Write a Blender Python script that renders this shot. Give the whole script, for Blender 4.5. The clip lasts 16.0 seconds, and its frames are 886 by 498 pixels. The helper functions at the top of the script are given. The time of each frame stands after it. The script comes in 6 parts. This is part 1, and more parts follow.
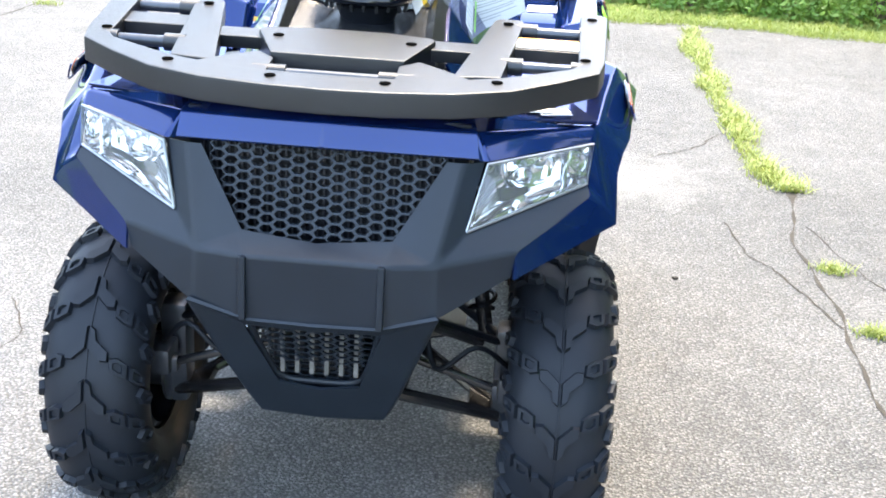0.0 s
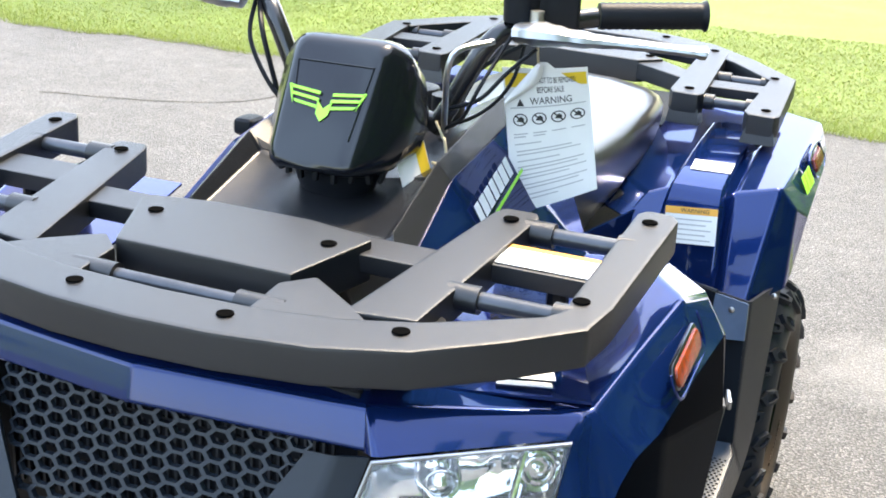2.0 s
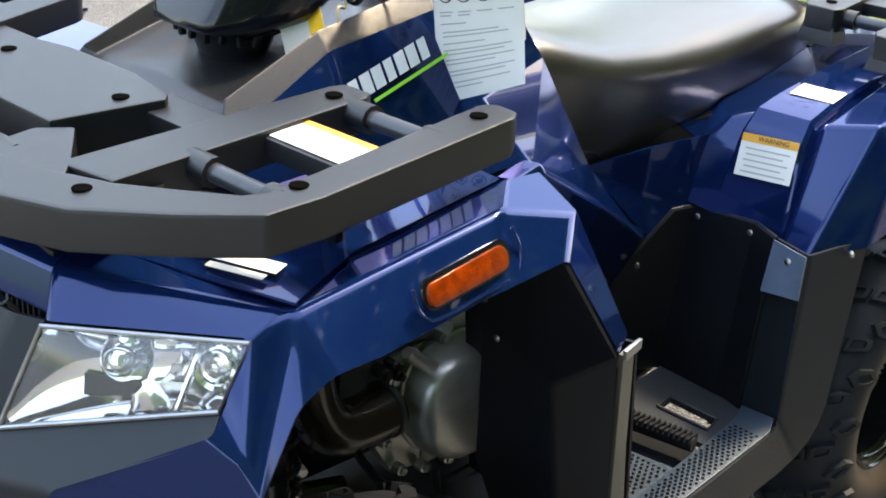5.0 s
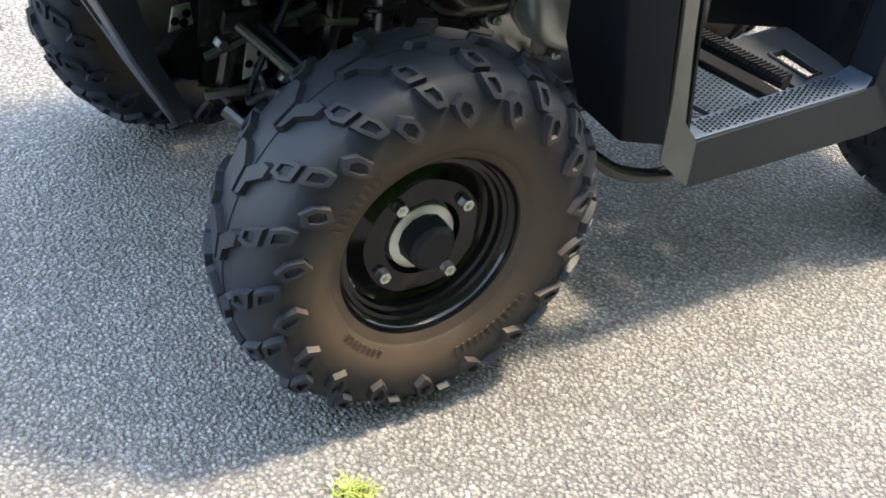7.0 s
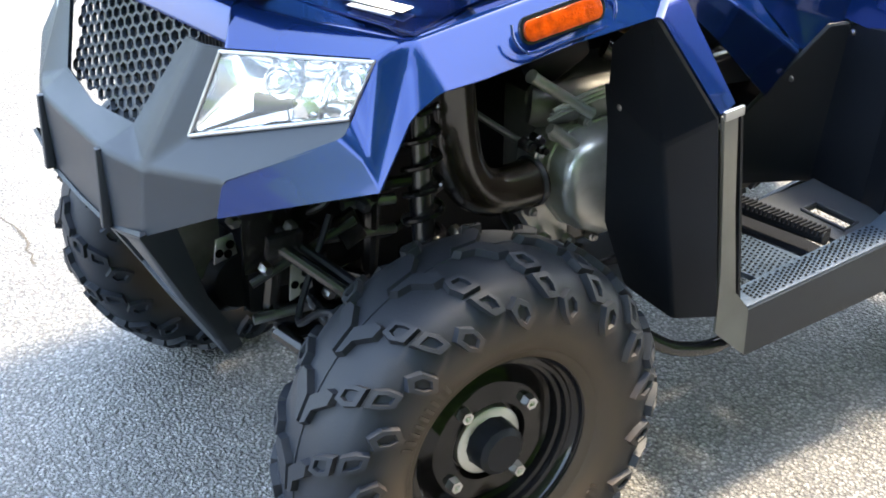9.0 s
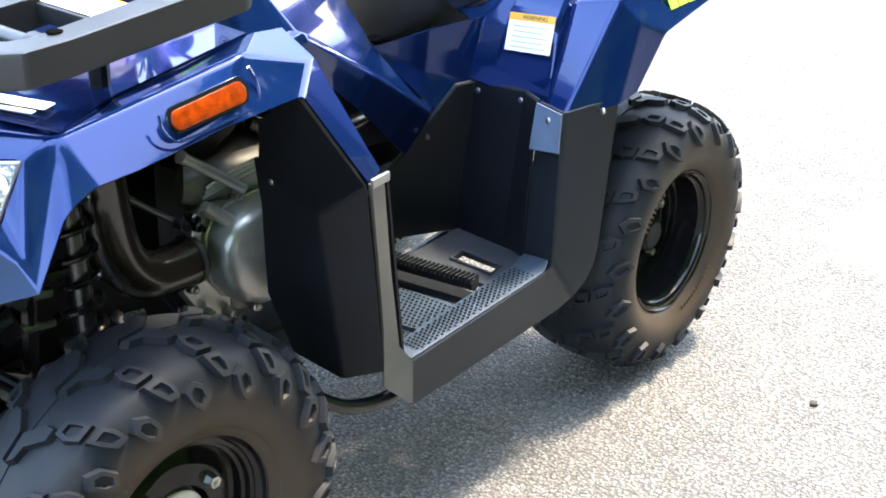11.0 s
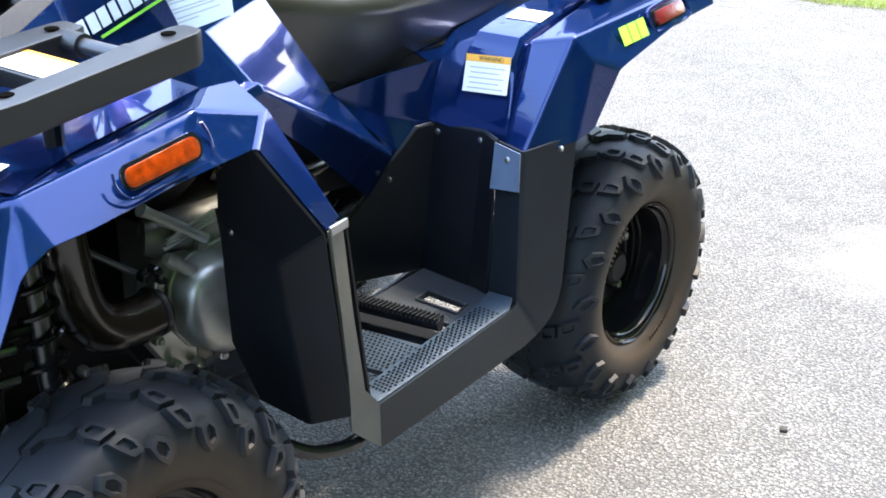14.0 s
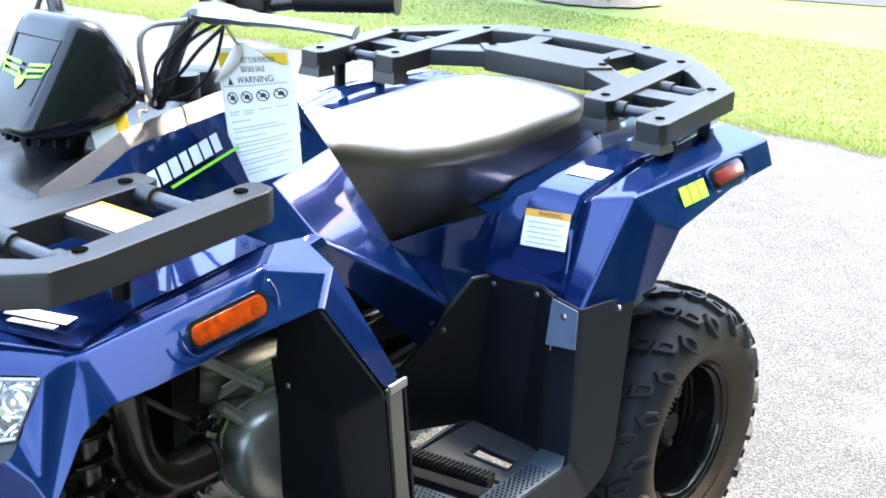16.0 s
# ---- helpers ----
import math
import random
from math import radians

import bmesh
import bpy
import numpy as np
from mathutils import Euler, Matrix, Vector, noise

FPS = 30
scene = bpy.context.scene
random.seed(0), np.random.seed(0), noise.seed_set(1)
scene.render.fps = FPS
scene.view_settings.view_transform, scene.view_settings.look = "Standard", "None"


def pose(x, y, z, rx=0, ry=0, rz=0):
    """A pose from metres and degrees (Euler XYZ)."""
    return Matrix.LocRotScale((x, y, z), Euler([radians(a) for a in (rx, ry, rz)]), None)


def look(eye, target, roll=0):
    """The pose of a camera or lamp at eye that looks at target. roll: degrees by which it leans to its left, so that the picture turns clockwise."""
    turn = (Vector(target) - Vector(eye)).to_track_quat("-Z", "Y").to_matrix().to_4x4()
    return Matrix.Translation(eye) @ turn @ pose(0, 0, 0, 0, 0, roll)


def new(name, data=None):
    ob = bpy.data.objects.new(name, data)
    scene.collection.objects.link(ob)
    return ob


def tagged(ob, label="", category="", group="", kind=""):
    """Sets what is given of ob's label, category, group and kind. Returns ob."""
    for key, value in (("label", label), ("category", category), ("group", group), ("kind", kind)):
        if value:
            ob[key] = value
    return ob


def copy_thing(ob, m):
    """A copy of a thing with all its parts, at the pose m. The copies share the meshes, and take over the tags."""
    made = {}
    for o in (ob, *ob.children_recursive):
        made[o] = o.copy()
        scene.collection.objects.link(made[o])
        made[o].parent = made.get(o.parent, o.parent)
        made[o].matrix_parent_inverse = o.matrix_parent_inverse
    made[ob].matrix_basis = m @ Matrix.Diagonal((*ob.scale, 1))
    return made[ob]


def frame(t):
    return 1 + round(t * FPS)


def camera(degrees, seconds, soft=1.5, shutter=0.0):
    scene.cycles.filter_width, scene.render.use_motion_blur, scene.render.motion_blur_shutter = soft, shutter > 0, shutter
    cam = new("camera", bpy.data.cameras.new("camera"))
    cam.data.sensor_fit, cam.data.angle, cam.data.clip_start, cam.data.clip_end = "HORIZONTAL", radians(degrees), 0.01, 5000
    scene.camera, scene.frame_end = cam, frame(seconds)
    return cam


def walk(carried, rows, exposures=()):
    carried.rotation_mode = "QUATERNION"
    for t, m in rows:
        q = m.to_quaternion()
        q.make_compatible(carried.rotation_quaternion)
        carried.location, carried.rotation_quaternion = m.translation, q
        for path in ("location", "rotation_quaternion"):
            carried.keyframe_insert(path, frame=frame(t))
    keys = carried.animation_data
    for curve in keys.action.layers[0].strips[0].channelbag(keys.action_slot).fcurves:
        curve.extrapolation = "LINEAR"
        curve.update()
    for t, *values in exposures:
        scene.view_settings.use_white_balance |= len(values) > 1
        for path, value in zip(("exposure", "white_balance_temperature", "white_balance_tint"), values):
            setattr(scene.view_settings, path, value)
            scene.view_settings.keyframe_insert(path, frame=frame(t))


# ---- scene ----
cam = camera(39.0, 16.0, soft=1.8)
PATH = [
    (0, (0.295, -2.042, 1.348), (0.186, -0.189, 0.603), 3.4),
    (0.5, (0.383, -1.825, 1.331), (0.147, 0.031, 0.624), 2.1),
    (1, (0.442, -1.567, 1.34), (0.207, 0.297, 0.655), 3.4),
    (1.5, (0.544, -1.354, 1.339), (0.011, 0.451, 0.662), 0.7),
    (2, (0.678, -1.166, 1.336), (-0.021, 0.587, 0.675), 3.4),
    (2.5, (0.696, -0.939, 1.31), (-0.086, 0.764, 0.609), 3.4),
    (3, (0.706, -0.714, 1.301), (-0.111, 0.968, 0.591), 5.1),
    (3.2, (0.729, -0.649, 1.285), (-0.19, 0.981, 0.579), 4.3),
    (5.5, (1.271, -0.72, 1.264), (-0.026, 0.52, 0.381), 4.3),
    (6, (1.401, -0.729, 1.234), (0.042, 0.346, 0.236), 5.2),
    (6.5, (1.49, -0.72, 1.188), (0.143, 0.244, 0.067), 6.7),
    (7, (1.516, -0.728, 1.163), (0.174, 0.214, 0.017), 7.3),
    (7.5, (1.528, -0.73, 1.171), (0.094, 0.159, 0.097), 4.5),
    (8, (1.519, -0.722, 1.181), (0.049, 0.17, 0.16), 2.8),
    (8.5, (1.502, -0.731, 1.175), (-0.048, 0.117, 0.236), 2.6),
    (9, (1.453, -0.753, 1.207), (-0.016, 0.229, 0.271), 0.0),
    (9.5, (1.442, -0.782, 1.229), (0.054, 0.308, 0.288), -0.4),
    (10, (1.452, -0.788, 1.247), (0.161, 0.435, 0.331), 0.0),
    (10.2, (1.461, -0.79, 1.245), (0.221, 0.501, 0.355), 1.0),
    (12.3, (1.465, -0.747, 1.269), (0.397, 0.714, 0.417), 1.1),
    (12.5, (1.469, -0.747, 1.272), (0.399, 0.713, 0.42), 0.6),
    (13, (1.473, -0.756, 1.268), (0.373, 0.679, 0.414), 0.4),
    (13.5, (1.478, -0.761, 1.26), (0.364, 0.645, 0.376), 0.7),
    (14, (1.488, -0.764, 1.269), (0.367, 0.681, 0.459), 0.2),
    (14.5, (1.474, -0.764, 1.281), (0.32, 0.672, 0.503), 0.7),
    (15, (1.457, -0.756, 1.301), (0.269, 0.707, 0.632), 1.4),
    (15.5, (1.447, -0.759, 1.311), (0.226, 0.708, 0.712), 1.9),
    (16, (1.443, -0.766, 1.307), (0.233, 0.699, 0.682), 1.8),
]
walk(cam, [(t, look(eye, target, roll)) for t, eye, target, roll in PATH], exposures=[(t, e, k, 12) for t, e, k in ((0, 3.12, 7500), (1, 2.88, 7600), (1.5, 2.84, 7800), (2.2, 2.76, 8000), (3, 2.27, 8300), (5.5, 2.6, 8500), (6.2, 2.85, 8350), (7.5, 3.56, 7800), (8.5, 3.7, 7650), (9.2, 3.74, 7850), (10, 3.84, 7850), (12.5, 3.12, 7200), (13.5, 3.16, 7200), (15, 3.46, 7150), (15.5, 3.48, 7150), (16, 3.28, 7250))])

# ---- world and sun ----
SUN_EL, SUN_AZ = 66.0, 8.0   # degrees; azimuth from +y towards +x
world = bpy.data.worlds.new("world")
scene.world = world
world.use_nodes = True
wn = world.node_tree
sky = wn.nodes.new("ShaderNodeTexSky")
sky.sky_type, sky.sun_disc = 'NISHITA', False
sky.sun_elevation, sky.sun_rotation = radians(SUN_EL), radians(SUN_AZ)
sky.air_density, sky.dust_density, sky.ozone_density = 1.0, 2.0, 1.0
bg = wn.nodes["Background"]
bg.inputs["Strength"].default_value = 0.168
# broken bright cloud all over the sky
w_tc, w_nz, w_mr, w_mx = wn.nodes.new("ShaderNodeTexCoord"), wn.nodes.new("ShaderNodeTexNoise"), wn.nodes.new("ShaderNodeMapRange"), wn.nodes.new("ShaderNodeMix")
w_nz.inputs["Scale"].default_value, w_nz.inputs["Detail"].default_value = 2.2, 5
w_mr.inputs["From Min"].default_value, w_mr.inputs["From Max"].default_value = 0.40, 0.62
w_mx.data_type = 'RGBA'
w_mx.inputs["B"].default_value = (1.9, 2.95, 4.7, 1)
wn.links.new(w_tc.outputs["Generated"], w_nz.inputs["Vector"])
wn.links.new(w_nz.outputs["Fac"], w_mr.inputs["Value"])
wn.links.new(w_mr.outputs["Result"], w_mx.inputs["Factor"])
wn.links.new(sky.outputs[0], w_mx.inputs["A"])
wn.links.new(w_mx.outputs["Result"], bg.inputs["Color"])
sun_data = bpy.data.lights.new("sun", 'SUN')
sun_data.energy, sun_data.angle, sun_data.color = 1.35, radians(7), (1.0, 0.93, 0.79)
sun = new("sun", sun_data)
sun_dir = Vector((math.sin(radians(SUN_AZ)) * math.cos(radians(SUN_EL)), math.cos(radians(SUN_AZ)) * math.cos(radians(SUN_EL)), math.sin(radians(SUN_EL))))
sun.matrix_world = look(tuple(sun_dir * 20), (0, 0, 0))

# ---- materials ----
def material(name, color, rough=0.5, metal=0.0, coat=0.0, spec=0.5, grain=0.0, grain_scale=300.0, vary=0.0, vary_scale=6.0,
             dirt=None, dirt_amount=0.0, rough_vary=0.0, bump_distance=0.001, coat_ior=1.5, coat_rough=0.03, spec_tint=(1, 1, 1)):
    m = bpy.data.materials.new(name)
    m.use_nodes = True
    n, l = m.node_tree.nodes, m.node_tree.links
    b = n["Principled BSDF"]
    b.inputs["Base Color"].default_value = (*color, 1)
    b.inputs["Roughness"].default_value = rough
    b.inputs["Metallic"].default_value = metal
    b.inputs["Specular IOR Level"].default_value = spec
    b.inputs["Specular Tint"].default_value = (*spec_tint, 1)
    b.inputs["Coat Weight"].default_value = coat
    b.inputs["Coat Roughness"].default_value = coat_rough
    b.inputs["Coat IOR"].default_value = coat_ior
    tc = n.new("ShaderNodeTexCoord")
    if vary or dirt_amount or rough_vary:
        nz = n.new("ShaderNodeTexNoise")
        nz.inputs["Scale"].default_value, nz.inputs["Detail"].default_value = vary_scale, 6
        l.new(tc.outputs["Object"], nz.inputs["Vector"])
        mix = n.new("ShaderNodeMix")
        mix.data_type = 'RGBA'
        other = dirt if dirt else tuple(min(1, c * (1 + vary)) for c in color)
        mix.inputs["A"].default_value = (*color, 1)
        mix.inputs["B"].default_value = (*other, 1)
        mr = n.new("ShaderNodeMapRange")
        mr.inputs["From Min"].default_value, mr.inputs["From Max"].default_value = 0.42, 0.68
        mr.inputs["To Max"].default_value = dirt_amount if dirt else 1.0
        l.new(nz.outputs["Fac"], mr.inputs["Value"])
        l.new(mr.outputs["Result"], mix.inputs["Factor"])
        l.new(mix.outputs["Result"], b.inputs["Base Color"])
        if rough_vary:
            r2 = n.new("ShaderNodeMapRange")
            r2.inputs["To Min"].default_value, r2.inputs["To Max"].default_value = rough - rough_vary, rough + rough_vary
            l.new(nz.outputs["Fac"], r2.inputs["Value"])
            l.new(r2.outputs["Result"], b.inputs["Roughness"])
    if grain:
        g = n.new("ShaderNodeTexNoise")
        g.inputs["Scale"].default_value, g.inputs["Detail"].default_value = grain_scale, 3
        l.new(tc.outputs["Object"], g.inputs["Vector"])
        bp = n.new("ShaderNodeBump")
        bp.inputs["Strength"].default_value, bp.inputs["Distance"].default_value = grain, bump_distance
        l.new(g.outputs["Fac"], bp.inputs["Height"])
        l.new(bp.outputs["Normal"], b.inputs["Normal"])
    return m


BLUE = material("blue_metallic_paint", (0.0022, 0.0165, 0.086), rough=0.15, metal=0.5, coat=1.0, coat_ior=1.40, spec=0.15, spec_tint=(0.25, 0.4, 1.0), grain=0.03, grain_scale=900, vary=0.2, vary_scale=3)
GREY = material("charcoal_moulded_plastic", (0.0085, 0.0132, 0.020), rough=0.4, spec=0.33, grain=0.35, grain_scale=1400, vary=0.25, vary_scale=9, rough_vary=0.06)
HOODM = material("satin_charcoal_hood", (0.0115, 0.0125, 0.0145), rough=0.24, spec=0.45, grain=0.2, grain_scale=1400, vary=0.25, vary_scale=9, rough_vary=0.05)
RACK = material("rack_moulded_plastic", (0.0085, 0.0097, 0.0122), rough=0.36, spec=0.56, grain=0.35, grain_scale=1300, vary=0.25, vary_scale=8, rough_vary=0.06)
BLACK = material("black_moulded_plastic", (0.0055, 0.0068, 0.0095), rough=0.4, spec=0.17, grain=0.3, grain_scale=1200, vary=0.4, vary_scale=7, rough_vary=0.08)
GLOSS = material("gloss_black_plastic", (0.004, 0.005, 0.008), rough=0.2, spec=0.3, coat=0.35, vary=0.4, vary_scale=12)
FRAME = material("black_powder_coat", (0.01, 0.01, 0.011), rough=0.25, coat=0.3, grain=0.1, grain_scale=700, vary=0.5, vary_scale=20)
RIM = material("gloss_black_rim", (0.005, 0.005, 0.006), rough=0.12, spec=0.3, vary=0.5, vary_scale=25)
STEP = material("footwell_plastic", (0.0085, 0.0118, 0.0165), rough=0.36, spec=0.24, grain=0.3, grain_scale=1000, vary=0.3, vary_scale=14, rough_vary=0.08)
# blue grey of the sky mirrored on the corner tab, painted in
SATIN = material("sky_tinted_tab_plastic", (0.09, 0.13, 0.20), rough=0.25, coat=0.6, vary=0.2, vary_scale=15)
SEATM = material("black_seat_vinyl", (0.013, 0.0122, 0.0115), rough=0.42, spec=0.35, coat=1.0, coat_rough=0.28, coat_ior=1.6, grain=0.15, grain_scale=700, vary=0.4, vary_scale=7, rough_vary=0.06)
CHROME = material("bright_reflector", (0.92, 0.92, 0.93), rough=0.08, metal=1.0)
# the sky's blue sheen on the treads is put into this colour
TREADM = material("sky_tinted_tread_plastic", (0.020, 0.033, 0.050), rough=0.33, spec=0.55, grain=0.25, grain_scale=900, vary=0.3, vary_scale=18, rough_vary=0.06)
STRUT = material("pale_grey_plastic", (0.095, 0.092, 0.082), rough=0.33, grain=0.25, grain_scale=900, vary=0.25, vary_scale=14)
WELL = material("dark_footwell_plastic", (0.020, 0.024, 0.030), rough=0.36, grain=0.25, grain_scale=900, vary=0.4, vary_scale=14, rough_vary=0.08)
STEEL = material("steel_tube", (0.35, 0.36, 0.38), rough=0.35, metal=1.0, grain=0.1, grain_scale=500, vary=0.3, vary_scale=30)
TUBE = material("dark_steel_tube", (0.06, 0.065, 0.075), rough=0.33, metal=0.6, vary=0.3, vary_scale=30)
ALU = material("cast_aluminium", (0.50, 0.51, 0.49), rough=0.33, metal=0.7, grain=0.35, grain_scale=450, dirt=(0.30, 0.29, 0.27), dirt_amount=0.5, vary_scale=25)
DARKALU = material("dull_dark_casting", (0.14, 0.14, 0.135), rough=0.5, metal=0.5, grain=0.35, grain_scale=450, vary=0.5, vary_scale=25)
LEVER = material("polished_alloy", (0.36, 0.365, 0.37), rough=0.36, metal=1.0, vary=0.1, vary_scale=40)
HOSE = material("black_rubber_hose", (0.018, 0.013, 0.010), rough=0.26, coat=0.5, vary=0.4, vary_scale=15)
AMBER = material("amber_reflector", (0.15, 0.018, 0.0015), rough=0.2, spec=0.3, coat=0.3, grain=0.7, grain_scale=350, vary=0.9, vary_scale=70)
RED = material("red_reflector", (0.10, 0.009, 0.010), rough=0.15, spec=0.3, coat=0.3, grain=0.6, grain_scale=350, vary=0.5, vary_scale=60)
PAPER = material("white_paper", (0.74, 0.74, 0.72), rough=0.7, vary=0.05, vary_scale=20)
INK = material("black_ink", (0.03, 0.03, 0.03), rough=0.7)
PALEINK = material("grey_print", (0.4, 0.4, 0.4), rough=0.7)
YELLOW = material("yellow_print", (0.75, 0.5, 0.03), rough=0.6)
ORANGE = material("orange_print", (0.8, 0.38, 0.05), rough=0.5)
LIME = material("lime_vinyl", (0.28, 0.75, 0.06), rough=0.35)
WHITE = material("white_vinyl", (0.72, 0.76, 0.78), rough=0.35)
SCREW = material("zinc_screw", (0.5, 0.5, 0.5), rough=0.3, metal=1.0)
# flat black that stands in for the shade inside holes and slots
HOLE = material("hole_shade_black", (0.003, 0.003, 0.003), rough=0.9, spec=0.0)
STRING = material("cotton_string", (0.45, 0.38, 0.25), rough=0.9)
BRASS = material("brass_fitting", (0.55, 0.36, 0.1), rough=0.3, metal=1.0)


def lens_material():
    m = bpy.data.materials.new("clear_lens")
    m.use_nodes = True
    n, l = m.node_tree.nodes, m.node_tree.links
    n.remove(n["Principled BSDF"])
    gl, tr, mx, fr = n.new("ShaderNodeBsdfGlossy"), n.new("ShaderNodeBsdfTransparent"), n.new("ShaderNodeMixShader"), n.new("ShaderNodeFresnel")
    gl.inputs["Roughness"].default_value = 0.03
    fr.inputs["IOR"].default_value = 1.65
    tr.inputs["Color"].default_value = (0.95, 0.96, 0.97, 1)
    # diffuse white stands in for bright sky mirrored on the lens
    sky_haze, milky = n.new("ShaderNodeBsdfDiffuse"), n.new("ShaderNodeMixShader")
    sky_haze.inputs["Color"].default_value = (0.85, 0.87, 0.88, 1)
    milky.inputs[0].default_value = 0.10
    l.new(tr.outputs[0], milky.inputs[1])
    l.new(sky_haze.outputs[0], milky.inputs[2])
    l.new(fr.outputs[0], mx.inputs[0])
    l.new(milky.outputs[0], mx.inputs[1])
    l.new(gl.outputs[0], mx.inputs[2])
    l.new(mx.outputs[0], n["Material Output"].inputs[0])
    return m


def tyre_material():
    """Black rubber tinted blue for the sky's sheen, with brown dust baked on the sidewall (below a radius about the
    axle).
    """
    m = bpy.data.materials.new("tyre_rubber")
    m.use_nodes = True
    n, l = m.node_tree.nodes, m.node_tree.links
    b = n["Principled BSDF"]
    tc, xyz, comb, length = n.new("ShaderNodeTexCoord"), n.new("ShaderNodeSeparateXYZ"), n.new("ShaderNodeCombineXYZ"), n.new("ShaderNodeVectorMath")
    length.operation = 'LENGTH'
    l.new(tc.outputs["Object"], xyz.inputs[0])
    l.new(xyz.outputs["Y"], comb.inputs["Y"])
    l.new(xyz.outputs["Z"], comb.inputs["Z"])
    l.new(comb.outputs[0], length.inputs[0])
    nz, fine = n.new("ShaderNodeTexNoise"), n.new("ShaderNodeTexNoise")
    nz.inputs["Scale"].default_value, nz.inputs["Detail"].default_value = 9, 6
    fine.inputs["Scale"].default_value, fine.inputs["Detail"].default_value = 420, 3
    l.new(tc.outputs["Object"], nz.inputs["Vector"])
    l.new(tc.outputs["Object"], fine.inputs["Vector"])
    wob = n.new("ShaderNodeMath")
    wob.operation = 'MULTIPLY_ADD'
    wob.inputs[1].default_value = 0.07
    l.new(nz.outputs["Fac"], wob.inputs[0])
    l.new(length.outputs["Value"], wob.inputs[2])
    mr = n.new("ShaderNodeMapRange")
    mr.inputs["From Min"].default_value, mr.inputs["From Max"].default_value = 0.248, 0.198
    mr.inputs["To Min"].default_value, mr.inputs["To Max"].default_value = 0.02, 0.62
    l.new(wob.outputs[0], mr.inputs["Value"])
    mx = n.new("ShaderNodeMix")
    mx.data_type = 'RGBA'
    # A holds the sky's blue sheen on the tread, B the dust
    mx.inputs["A"].default_value, mx.inputs["B"].default_value = (0.010, 0.0135, 0.0195, 1), (0.080, 0.053, 0.032, 1)
    l.new(mr.outputs[0], mx.inputs["Factor"])
    l.new(mx.outputs["Result"], b.inputs["Base Color"])
    b.inputs["Specular IOR Level"].default_value = 0.24
    rg = n.new("ShaderNodeMapRange")
    rg.inputs["To Min"].default_value, rg.inputs["To Max"].default_value = 0.42, 0.62
    l.new(nz.outputs["Fac"], rg.inputs["Value"])
    l.new(rg.outputs[0], b.inputs["Roughness"])
    bp = n.new("ShaderNodeBump")
    bp.inputs["Strength"].default_value, bp.inputs["Distance"].default_value = 0.22, 0.001
    l.new(fine.outputs["Fac"], bp.inputs["Height"])
    l.new(bp.outputs["Normal"], b.inputs["Normal"])
    return m


TYRE = tyre_material()
LENS = lens_material()


